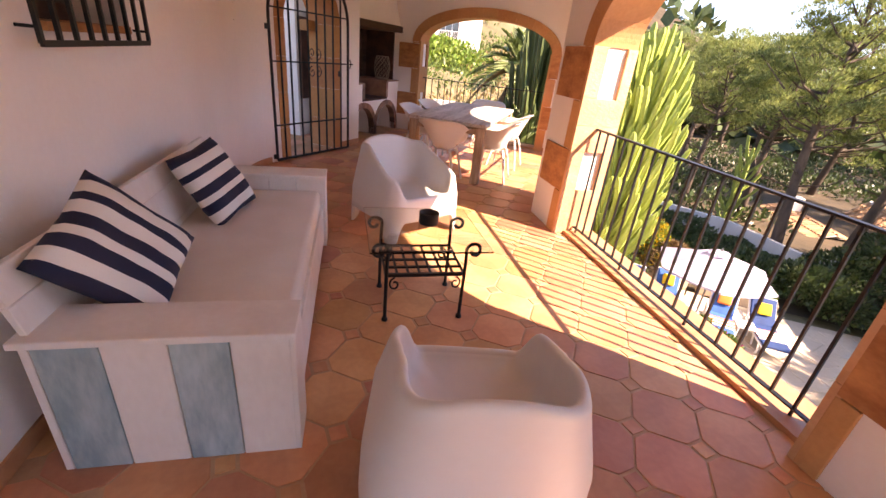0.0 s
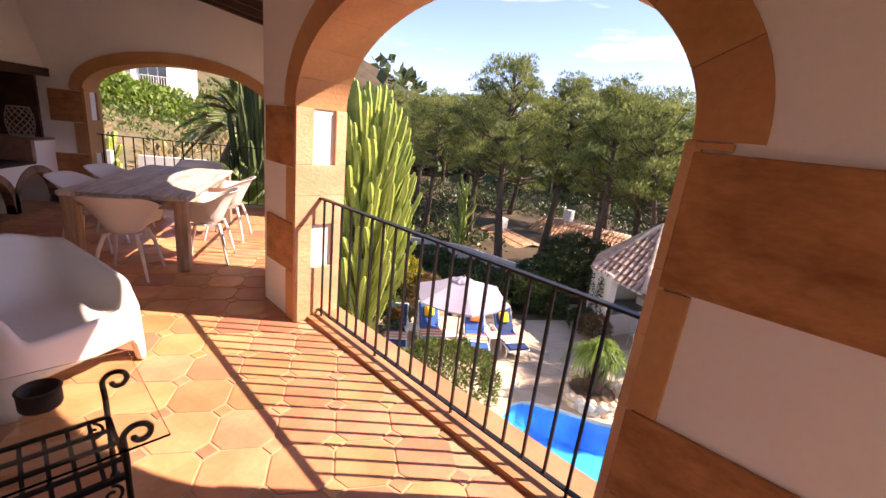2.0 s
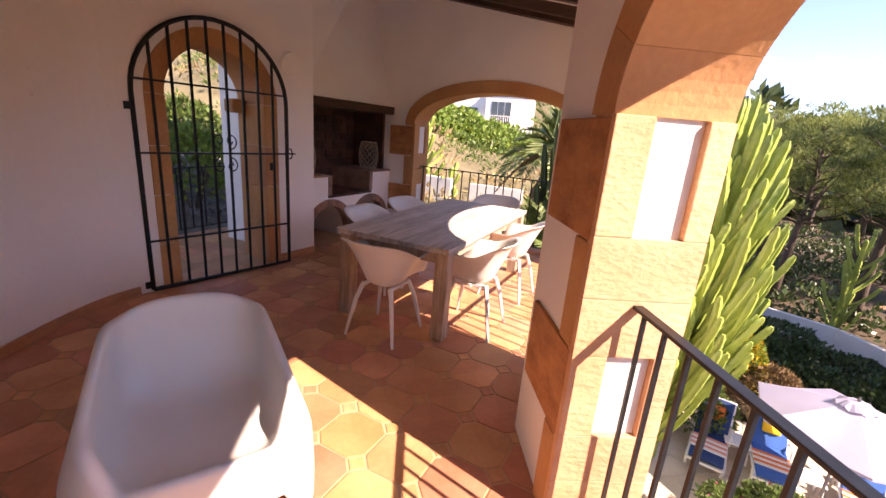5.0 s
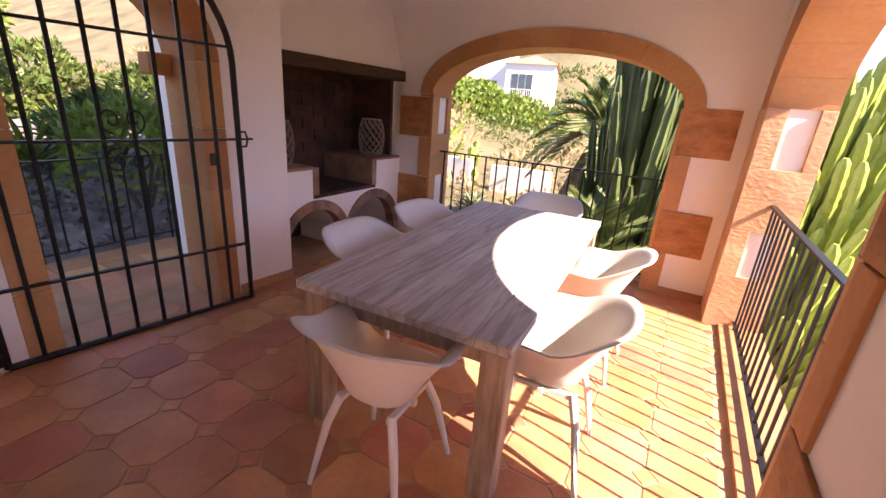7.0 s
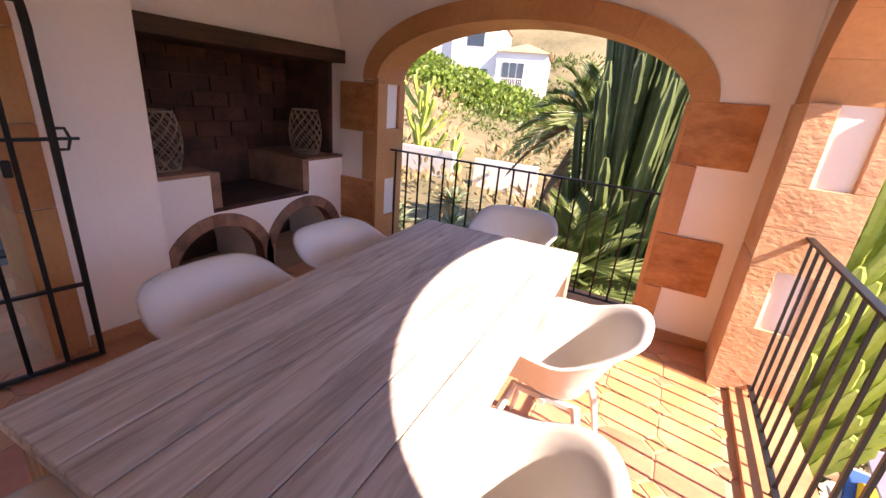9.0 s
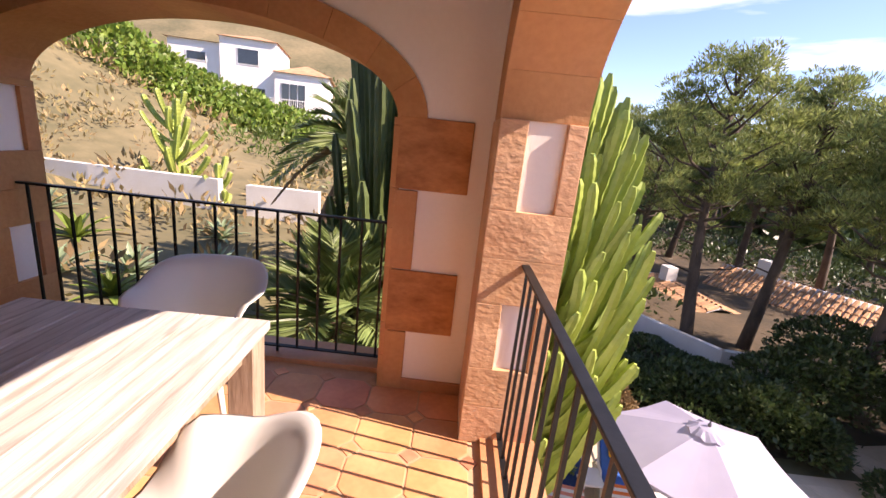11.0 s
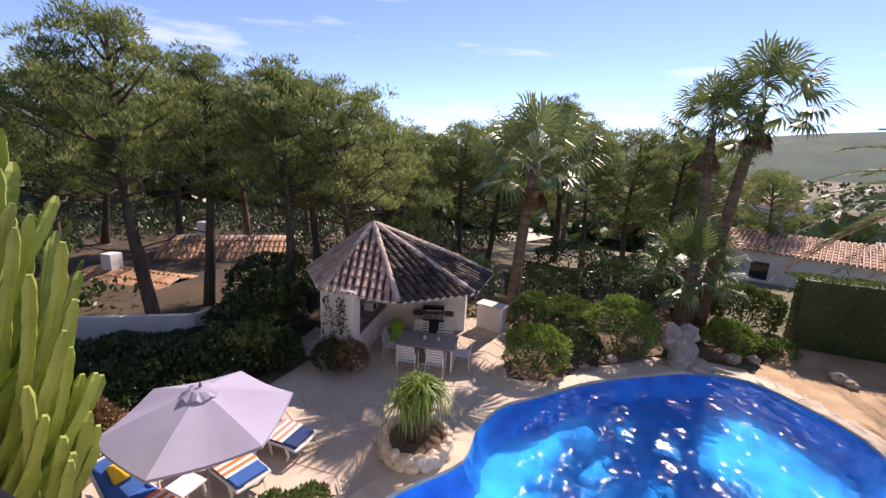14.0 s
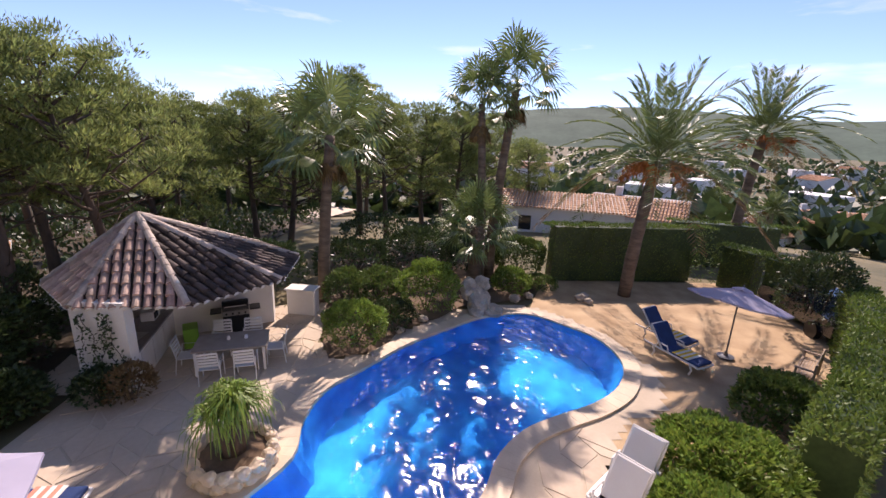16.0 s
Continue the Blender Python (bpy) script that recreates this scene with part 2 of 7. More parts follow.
    leaf_dry=mat("dry_grass_leaf", (0.42, 0.31, 0.15), (0.20, 0.16, 0.065), 0.8, 1.0, 9, 0.0, random_hue=0.02, random_val=0.3, island=True, trans=0.25),
    agave=mat("agave_leaf", (0.22, 0.29, 0.17), (0.10, 0.15, 0.07), 0.55, 2, 16, 0.1, random_val=0.2, island=True),
    petal_pink=mat("magenta_bougainvillea", (0.55, 0.06, 0.22), (0.40, 0.04, 0.15), 0.6, 3, 20, 0.0, random_val=0.3, island=True, trans=0.3),
    petal_yellow=mat("yellow_blossom", (0.78, 0.50, 0.03), (0.60, 0.36, 0.02), 0.6, 3, 20, 0.0, random_val=0.3, island=True, trans=0.3),
    hedge=mat("clipped_cypress_hedge", (0.17, 0.25, 0.045), (0.07, 0.11, 0.02), 0.6, 1.2, 14, 0.0, random_hue=0.015, random_val=0.35, island=True, trans=0.25),
    pool_tile=mat("blue_pool_mosaic", (0.006, 0.44, 0.90), (0.002, 0.15, 0.50), 0.8, 1.2, 24, 0.05, spread=0.5, spec=0.04),
    terracotta_pot=mat("terracotta_pot", (0.42, 0.19, 0.10), (0.28, 0.12, 0.06), 0.8, 5, 40, 0.2),
    black_bowl=mat("dark_wicker_bowl", (0.05, 0.03, 0.022), (0.02, 0.012, 0.01), 0.6, 20, 90, 0.5, depth=0.004),
    hills=mat("far_wooded_hills", (0.10, 0.15, 0.105), (0.055, 0.09, 0.062), 1.0, 0.01, 0.08, 0.0),
    car_dark=mat("dark_car_paint", (0.03, 0.03, 0.035), (0.02, 0.02, 0.022), 0.25, 2, 20, 0.0, coat=0.5),
)


def clear_material(name, tint, rough, ior, bump_scale=0.0, bump=0.0, dist=0.02):
    m = bpy.data.materials.new(name)
    m.use_nodes = True
    n, l = m.node_tree.nodes, m.node_tree.links
    p = n["Principled BSDF"]
    p.inputs["Base Color"].default_value = rgb(tint)
    p.inputs["Roughness"].default_value, p.inputs["IOR"].default_value = rough, ior
    p.inputs["Transmission Weight"].default_value = 1.0
    if bump:
        t, co = n.new("ShaderNodeTexNoise"), n.new("ShaderNodeTexCoord")
        t.inputs["Scale"].default_value, t.inputs["Detail"].default_value = bump_scale, 3
        b = n.new("ShaderNodeBump")
        b.inputs["Strength"].default_value, b.inputs["Distance"].default_value = bump, dist
        l.new(co.outputs["Object"], t.inputs["Vector"])
        l.new(t.outputs["Fac"], b.inputs["Height"])
        l.new(b.outputs["Normal"], p.inputs["Normal"])
    return m


def add_grain(m):
    """Dark growth lines that wander round knots, laid over a plank's colour and relief."""
    n, l = m.node_tree.nodes, m.node_tree.links
    p = n["Principled BSDF"]
    co, mp = n.new("ShaderNodeTexCoord"), n.new("ShaderNodeMapping")
    mp.inputs["Scale"].default_value = (1.0, 0.10, 1.0)
    rnd_, off = n.new("ShaderNodeObjectInfo"), n.new("ShaderNodeVectorMath")
    off.operation = "MULTIPLY_ADD"
    off.inputs[1].default_value = (0.0, 9.0, 3.0)
    l.new(rnd_.outputs["Random"], off.inputs[0])
    l.new(co.outputs["Object"], off.inputs[2])
    l.new(off.outputs["Vector"], mp.inputs["Vector"])
    wave = n.new("ShaderNodeTexWave")
    wave.bands_direction = "X"
    wave.inputs["Scale"].default_value, wave.inputs["Distortion"].default_value = 5.0, 13.0
    wave.inputs["Detail"].default_value, wave.inputs["Detail Scale"].default_value = 5.0, 1.6
    l.new(mp.outputs["Vector"], wave.inputs["Vector"])
    lines = n.new("ShaderNodeValToRGB")
    e = lines.color_ramp.elements
    e[0].position, e[1].position = 0.01, 0.20
    e[0].color, e[1].color = (0.46, 0.41, 0.37, 1), (1, 1, 1, 1)
    l.new(wave.outputs["Fac"], lines.inputs["Fac"])
    knot = n.new("ShaderNodeTexVoronoi")
    knot.inputs["Scale"].default_value = 3.6
    kmp = n.new("ShaderNodeMapping")
    kmp.inputs["Scale"].default_value = (1.6, 0.55, 1.0)
    l.new(off.outputs["Vector"], kmp.inputs["Vector"])
    l.new(kmp.outputs["Vector"], knot.inputs["Vector"])
    kr = n.new("ShaderNodeValToRGB")
    e = kr.color_ramp.elements
    e[0].position, e[1].position = 0.03, 0.10
    e[0].color, e[1].color = (0.30, 0.22, 0.17, 1), (1, 1, 1, 1)
    l.new(knot.outputs["Distance"], kr.inputs["Fac"])
    colour = p.inputs["Base Color"].links[0].from_socket
    for src in (lines, kr):
        mx = n.new("ShaderNodeMixRGB")
        mx.blend_type = "MULTIPLY"
        mx.inputs["Fac"].default_value = 0.42
        l.new(colour, mx.inputs["Color1"])
        l.new(src.outputs["Color"], mx.inputs["Color2"])
        colour = mx.outputs["Color"]
    l.new(colour, p.inputs["Base Color"])


add_grain(M["wood_grey"])
M["glass"] = clear_material("clear_glass", (0.92, 0.97, 0.95), 0.0, 1.45)
M["water"] = clear_material("pool_water", (0.55, 0.86, 1.0), 0.13, 1.33)


# ---- mesh helpers ----
def mesh_of(bm, name, material, smooth=False):
    me = bpy.data.meshes.new(name)
    bm.normal_update()
    bm.to_mesh(me)
    bm.free()
    for m in material if isinstance(material, (list, tuple)) else (material,):
        me.materials.append(m)
    if smooth:
        me.shade_smooth()
    return me


def part(name, bm, material, parent=None, label="", m=None, smooth=False):
    """Links a bmesh as one mesh object, under a thing or a part."""
    ob = new(name, bm if isinstance(bm, bpy.types.Mesh) else mesh_of(bm, name, material, smooth))
    if parent:
        ob.parent = parent
    if m is not None:
        ob.matrix_basis = m
    if label:
        ob["label"] = label
    return ob


def thing(name, m, label, category, group=""):
    ob = new(name)
    ob.empty_display_size = 0.1
    ob.matrix_basis = m
    return tagged(ob, label, category, group)


def add_box(bm, x0, y0, z0, x1, y1, z1, bevel=0.0, seg=1):
    r = bmesh.ops.create_cube(bm, size=1)
    vs = r["verts"]
    for v in vs:
        v.co = Vector(((x0 + x1) / 2 + v.co.x * (x1 - x0), (y0 + y1) / 2 + v.co.y * (y1 - y0), (z0 + z1) / 2 + v.co.z * (z1 - z0)))
    if bevel:
        es = list({e for v in vs for e in v.link_edges})
        bmesh.ops.bevel(bm, geom=es, offset=bevel, segments=seg, affect="EDGES", profile=0.5)
    return bm


def box(x0, y0, z0, x1, y1, z1, bevel=0.0, seg=1):
    return add_box(bmesh.new(), x0, y0, z0, x1, y1, z1, bevel, seg)


def add_prism(bm, pts, z0, z1):
    """A prism on a polygon (anticlockwise from above); z1 may be a function of x, y."""
    top = z1 if callable(z1) else (lambda x, y: z1)
    a = [bm.verts.new((x, y, z0)) for x, y in pts]
    b = [bm.verts.new((x, y, top(x, y))) for x, y in pts]
    bm.faces.new(a[::-1])
    bm.faces.new(b)
    for i in range(len(pts)):
        j = (i + 1) % len(pts)
        bm.faces.new((a[i], a[j], b[j], b[i]))
    return bm


def add_tube(bm, path, radius, sides=8, cap=True):
    """A tube along a list of points; radius is a number or one number a point."""
    pts = [Vector(p) for p in path]
    rings, last = [], None
    for i, p in enumerate(pts):
        d = (pts[min(i + 1, len(pts) - 1)] - pts[max(i - 1, 0)]).normalized()
        ref = last if last is not None else (Vector((0, 0, 1)) if abs(d.z) < 0.9 else Vector((1, 0, 0)))
        u = (ref - d * ref.dot(d)).normalized()
        w = d.cross(u)
        last = u
        r = radius[i] if isinstance(radius, (list, tuple)) else radius
        rings.append([bm.verts.new(p + (u * math.cos(a) + w * math.sin(a)) * r) for a in (2 * math.pi * k / sides for k in range(sides))])
    for a, b in zip(rings, rings[1:]):
        for k in range(sides):
            bm.faces.new((a[k], a[(k + 1) % sides], b[(k + 1) % sides], b[k]))
    if cap:
        bm.faces.new(rings[0][::-1])
        bm.faces.new(rings[-1])
    return bm


def tube(path, radius, sides=8, cap=True):
    return add_tube(bmesh.new(), path, radius, sides, cap)


def add_lathe(bm, profile, sides=24, cx=0.0, cy=0.0):
    rings = [[bm.verts.new((cx + r * math.cos(2 * math.pi * k / sides), cy + r * math.sin(2 * math.pi * k / sides), z)) for k in range(sides)] for r, z in profile]
    for a, b in zip(rings, rings[1:]):
        for k in range(sides):
            bm.faces.new((a[k], a[(k + 1) % sides], b[(k + 1) % sides], b[k]))
    bm.faces.new(rings[0][::-1])
    bm.faces.new(rings[-1])
    return bm


def lathe(profile, sides=24):
    return add_lathe(bmesh.new(), profile, sides)


def ellipse_z(u, u0, u1, spring, crown):
    c, a = (u0 + u1) / 2, (u1 - u0) / 2
    return spring + (crown - spring) * math.sqrt(max(0.0, 1 - ((u - c) / a) ** 2))


def arc_points(u0, u1, spring, crown, n=28):
    c, a = (u0 + u1) / 2, (u1 - u0) / 2
    return [(c - a * math.cos(math.pi * i / n), spring + (crown - spring) * math.sin(math.pi * i / n)) for i in range(n + 1)]


class Wall:
    """A straight upright wall: its inner face runs from a along d; w goes through its thickness, outwards."""

    def __init__(self, a, d, w, thick):
        self.a, self.d, self.w, self.t = Vector((*a, 0)), Vector((*d, 0)).normalized(), Vector((*w, 0)).normalized(), thick

    def p(self, u, v, z):
        return self.a + self.d * u + self.w * v + Vector((0, 0, z))

    def block(self, bm, u0, u1, v0, v1, z0, z1, bevel=0.0):
        """A box in the wall's own directions; z1 may be a function of u."""
        top = z1 if callable(z1) else (lambda u: z1)
        vs = [bm.verts.new(self.p(u, v, z)) for u, v, z in ((u0, v0, z0), (u1, v0, z0), (u1, v1, z0), (u0, v1, z0),
                                                          (u0, v0, top(u0)), (u1, v0, top(u1)), (u1, v1, top(u1)), (u0, v1, top(u0)))]
        fs = [bm.faces.new([vs[i] for i in q]) for q in ((3, 2, 1, 0), (4, 5, 6, 7), (0, 1, 5, 4), (1, 2, 6, 5), (2, 3, 7, 6), (3, 0, 4, 7))]
        bmesh.ops.recalc_face_normals(bm, faces=fs)
        if bevel:
            bmesh.ops.bevel(bm, geom=list({e for f in fs for e in f.edges}), offset=bevel, segments=2, affect="EDGES", profile=0.6)
        return bm

    def over_arch(self, bm, u0, u1, spring, crown, top, lift=0.0, n=28):
        """The wall above an arched opening."""
        pts = arc_points(u0, u1, spring, crown, n)
        tp = top if callable(top) else (lambda u: top)
        for (ua, za), (ub, zb) in zip(pts, pts[1:]):
            q = [bm.verts.new(self.p(u, v, z)) for u, v, z in ((ua, 0, za), (ub, 0, zb), (ub, self.t, zb), (ua, self.t, za),
                                                             (ua, 0, tp(ua)), (ub, 0, tp(ub)), (ub, self.t, tp(ub)), (ua, self.t, tp(ua)))]
            fs = [bm.faces.new([q[i] for i in f]) for f in ((3, 2, 1, 0), (0, 1, 5, 4), (2, 3, 7, 6), (4, 5, 6, 7))]
            bmesh.ops.recalc_face_normals(bm, faces=fs)
        return bm

    def voussoir(self, u0, u1, spring, crown, ring, i, n, v0, v1, inner=0.012):
        """One stone of the arch's ring, wrapped round its edge."""
        bm = bmesh.new()
        c, a, h = (u0 + u1) / 2, (u1 - u0) / 2, crown - spring
        k = 5
        rows = []
        for j in range(k + 1):
            f = (i + (0.004 + 0.992 * j / k)) / n
            th = math.pi * f
            cu, sz = -math.cos(th), math.sin(th)
            nx, nz = cu / a, sz / h
            ln = math.hypot(nx, nz) or 1
            nx, nz = nx / ln, nz / ln
            pi = (c + (a) * cu - nx * inner, spring + h * sz - nz * inner)
            po = (c + a * cu + nx * ring, spring + h * sz + nz * ring)
            rows.append([bm.verts.new(self.p(u, v, z)) for (u, z), v in ((pi, v0), (pi, v1), (po, v1), (po, v0))])
        for a_, b_ in zip(rows, rows[1:]):
            for q in range(4):
                bm.faces.new((a_[q], a_[(q + 1) % 4], b_[(q + 1) % 4], b_[q]))
        bm.faces.new(rows[0])
        bm.faces.new(rows[-1][::-1])
        bmesh.ops.recalc_face_normals(bm, faces=bm.faces[:])
        return bm


# ---- plan of the terrace ----
def ceil_z(x, y):
    return 3.31 - 0.225 * x


D1, N1 = Vector((0.522, -0.853)), Vector((0.853, 0.522))
C1 = Vector((2.235, -0.26))
END = Wall((-1.52, 3.8), (1, 0), (0, 1), 0.4)
EAST = Wall((1.935, 0.88), (0, 1), (1, 0), 0.365)
SOUTH = Wall(C1, D1, N1, 0.39)
SPRING, CROWN = 1.69, 2.41


def structure(name, bm, material, label):
    bmesh.ops.remove_doubles(bm, verts=bm.verts[:], dist=0.0005)
    return tagged(part(name, bm, material), label, "wall" if "wall" in name else name.split("_")[0], "", "structure")


def top_on(w):
    return lambda u: ceil_z(*(w.a + w.d * u).xy) - 0.0


# end wall with its arch
bm = bmesh.new()
EU0, EU1 = 0.435, 2.935
END.block(bm, -0.4, EU0, 0, 0.4, -0.3, top_on(END))
END.block(bm, EU1, 3.82, 0, 0.4, -0.3, top_on(END))
END.over_arch(bm, EU0, EU1, 1.65, 2.14, top_on(END))
wall_end = structure("wall_north", bm, M["plaster"], "white plastered terrace wall with a stone-edged arch")
# the side wall with the second arch
bm = bmesh.new()
EAST.over_arch(bm, 0, 2.52, SPRING, CROWN, top_on(EAST))
EAST.block(bm, 2.52, 2.918, 0, 0.365, -0.3, top_on(EAST))
wall_east = structure("wall_east", bm, M["plaster"], "white plastered terrace wall over an arched opening")
# the wedge-shaped pillar between the two arches
bm = bmesh.new()
c1o = C1 + N1 * 0.39
add_prism(bm, [(1.935, 0.88), (1.935, 0.243), tuple(C1), tuple(c1o), (2.30, c1o.y + 0.438), (2.30, 0.88)], -4.8, lambda x, y: ceil_z(x, y))
structure("wall_pillar", bm, M["plaster"], "white plastered corner pillar faced with orange sandstone")
# the wall with the first arch
bm = bmesh.new()
SU1 = 2.61
SOUTH.over_arch(bm, 0, SU1, SPRING, CROWN, top_on(SOUTH))
SOUTH.block(bm, SU1, SU1 + 1.35, 0, 0.39, -0.3, top_on(SOUTH))
# second arch, out of view, added to let more light onto the terrace
SOUTH.over_arch(bm, SU1 + 1.35, SU1 + 3.95, SPRING, CROWN, top_on(SOUTH))
SOUTH.block(bm, SU1 + 3.95, SU1 + 4.6, 0, 0.39, -0.3, top_on(SOUTH))
wall_south = structure("wall_southeast", bm, M["plaster"], "white plastered terrace wall with a wide stone arch")

# house wall: straight behind the sofa, rounded, then straight to the fireplace
H1a, H1b = Vector((0.72, -3.85)) - 3.6 * Vector((-0.522, 0.853)), Vector((-1.10, -0.876))
H2a, H2b = Vector((-1.435, 0.02)), Vector((-1.30, 1.95))
curve = [H1b]
for i in range(1, 9):
    t = i / 9
    mid = Vector((-1.46, -0.32))
    curve.append((1 - t) ** 2 * H1b + 2 * t * (1 - t) * mid + t * t * H2a)
d_h1 = (H1b - H1a).normalized()
n_h1 = Vector((-d_h1.y, d_h1.x))
HW1 = Wall(H1a, d_h1, n_h1, 0.35)
len1 = (H1b - H1a).length
d_h2 = (H2b - H2a).normalized()
HW2 = Wall(H2a, d_h2, Vector((-d_h2.y, d_h2.x)), 0.42)
len2 = (H2b - H2a).length


def wall_u(w, x, y):
    return (Vector((x, y)) - w.a.xy).dot(w.d.xy)


WU0, WU1 = wall_u(HW1, 0.30, -3.14), wall_u(HW1, -0.06, -2.53)
bm = bmesh.new()
HW1.block(bm, -0.5, WU0, 0, 0.35, -0.3, top_on(HW1))
HW1.block(bm, WU1, len1, 0, 0.35, -0.3, top_on(HW1))
HW1.block(bm, WU0, WU1, 0, 0.35, -0.3, 1.45)
HW1.block(bm, WU0, WU1, 0, 0.35, 2.45, top_on(HW1))
HW1.block(bm, WU0 - 0.01, WU1 + 0.01, 0.30, 0.40, 1.44, 2.46)
for a, b in zip(curve, curve[1:] + [H2a]):
    w = Wall(a, b - a, Vector((-(b - a).y, (b - a).x)), 0.35)
    w.block(bm, 0, (b - a).length, 0, 0.35, -0.3, top_on(w))
structure("wall_west", bm, M["plaster"], "white plastered house wall, rounded beside the gate")
GU0, GU1, G_SPRING, G_CROWN = 0.33, 1.30, 1.70, 2.16
bm = bmesh.new()
HW2.block(bm, 0, GU0, 0, 0.42, -0.3, top_on(HW2))
HW2.block(bm, GU1, len2, 0, 0.42, -0.3, top_on(HW2))
HW2.over_arch(bm, GU0, GU1, G_SPRING, G_CROWN, top_on(HW2))
wall_gate = structure("wall_northwest", bm, M["plaster"], "white plastered wall round the arched gateway")
# closing walls behind the walk
# closing wall behind the walk, unseen; its arch is added to let light in
bm = bmesh.new()
b0 = Vector((H1a.x, H1a.y))
b1 = SOUTH.p(SU1 + 4.6, 0, 0).xy
w = Wall(b0, b1 - b0, Vector(((b1 - b0).y, -(b1 - b0).x)), 0.3)
lb = (b1 - b0).length
BW = min(lb / 2 - 0.35, 2.1)
w.block(bm, -0.4, lb / 2 - BW, 0, 0.3, -0.3, top_on(w))
w.block(bm, lb / 2 + BW, lb + 0.4, 0, 0.3, -0.3, top_on(w))
w.over_arch(bm, lb / 2 - BW, lb / 2 + BW, SPRING, CROWN, top_on(w))
structure("wall_back", bm, M["plaster"], "unseen white plastered end wall, its arch added to let in light")

# terrace slab, ceiling
outline = [tuple(b0), tuple(b1), tuple(SOUTH.p(SU1, 0.39, 0).xy), tuple(c1o), (2.30, 0.4), (2.30, 4.2), (-2.4, 4.2), (-2.4, 0.0), (-1.9, -0.9)]
bm = bmesh.new()
add_prism(bm, outline, -0.3, -0.005)
floor = structure("floor", bm, M["grout"], "terracotta tiled terrace floor, sunlit in stripes")
# the ceiling is assumed white, to bounce more light down into the terrace
bm = bmesh.new()
big = [tuple(b0 + Vector((-1, -1))), tuple(b1 + Vector((1, -1))), tuple(SOUTH.p(SU1, 0.47, 0).xy), tuple(SOUTH.p(0, 0.47, 0).xy), (2.42, 0.3), (2.42, 4.6), (-2.6, 4.6), (-2.6, -1.2)]
vs0 = [bm.verts.new((x, y, ceil_z(x, y) + 0.002)) for x, y in big]
vs1 = [bm.verts.new((x, y, ceil_z(x, y) + 0.22)) for x, y in big]
bm.faces.new(vs0[::-1])
bm.faces.new(vs1)
for i in range(len(big)):
    j = (i + 1) % len(big)
    bm.faces.new((vs0[i], vs0[j], vs1[j], vs1[i]))
structure("ceiling", bm, M["plaster"], "sloping white plastered terrace ceiling")
bm = bmesh.new()
for k in range(14):
    y = -5.6 + k * 0.7
    x0, x1 = -1.6, 2.2 if y > -0.4 else 2.2 + (-0.4 - y) * 0.6
    q = [bm.verts.new((x, yy, ceil_z(x, yy) + dz)) for x in (x0, x1) for yy in (y, y + 0.09) for dz in (-0.12, 0.01)]
    fs = [bm.faces.new([q[i] for i in f]) for f in ((0, 1, 3, 2), (4, 6, 7, 5), (0, 4, 5, 1), (2, 3, 7, 6), (0, 2, 6, 4))]
    bmesh.ops.recalc_face_normals(bm, faces=fs)
for x0, x1, y0, y1 in ((-1.5, 1.93, 3.66, 3.797),):
    q = [bm.verts.new((x, yy, ceil_z(x, yy) + dz)) for x in (x0, x1) for yy in (y0, y1) for dz in (-0.16, 0.0)]
    fs = [bm.faces.new([q[i] for i in f]) for f in ((0, 1, 3, 2), (4, 6, 7, 5), (0, 4, 5, 1), (2, 3, 7, 6), (0, 2, 6, 4))]
    bmesh.ops.recalc_face_normals(bm, faces=fs)
structure("ceiling_beams", bm, M["wood_dark"], "dark wooden rafters under the terrace ceiling")
# supporting wall below the terrace
bm = bmesh.new()
add_prism(bm, [tuple(Vector(p)) for p in ((-2.3, 4.15), (-2.3, -0.9), tuple(b0), tuple(b1), tuple(SOUTH.p(SU1, 0.36, 0).xy), tuple(C1 + N1 * 0.36), (2.26, 0.4), (2.26, 4.15))], -5.6, -0.3)
structure("wall_below", bm, M["white_wall"], "white rendered wall under the terrace")


# ---- stone dressings ----
def ring(parent, w, u0, u1, spring, crown, n, width, v0=-0.014, v1=None, material=None):
    for i in range(n):
        part("stone", w.voussoir(u0, u1, spring, crown, width, i, n, v0, (w.t + 0.014) if v1 is None else v1), material or M["stone"], parent)


def reveal(parent, w, u, side, spring, insets=((0.45, 0.81), (1.28, 1.69)), material=None, proud=0.03):
    """Stone facing on one side of an opening, with two sunk white panels. side: 1 where the opening lies on the +u side."""
    mt = material or M["stone_pale"]
    t = w.t
    a, b = (u - 0.02, u + proud) if side > 0 else (u - proud, u + 0.02)
    i0, i1 = t * 0.32, t * 0.80
    for z0, z1 in ((0.0, insets[0][0]), (insets[0][1], insets[1][0]), (insets[1][1], spring + 0.012)):
        if z1 - z0 > 0.3:
            zm = (z0 + z1) / 2
            spans = ((z0, zm), (zm, z1))
        else:
            spans = ((z0, z1),)
        for s0, s1 in spans:
            if s1 - s0 > 0.02:
                part("stone", w.block(bmesh.new(), a, b, -0.014, t + 0.014, s0 + 0.0008, s1 - 0.0008, 0.003), mt, parent)
    for z0, z1 in insets:
        part("stone", w.block(bmesh.new(), a, b, -0.014, i0, z0, z1, 0.005), mt, parent)
        part("stone", w.block(bmesh.new(), a, b, i1, t + 0.014, z0, z1, 0.005), mt, parent)


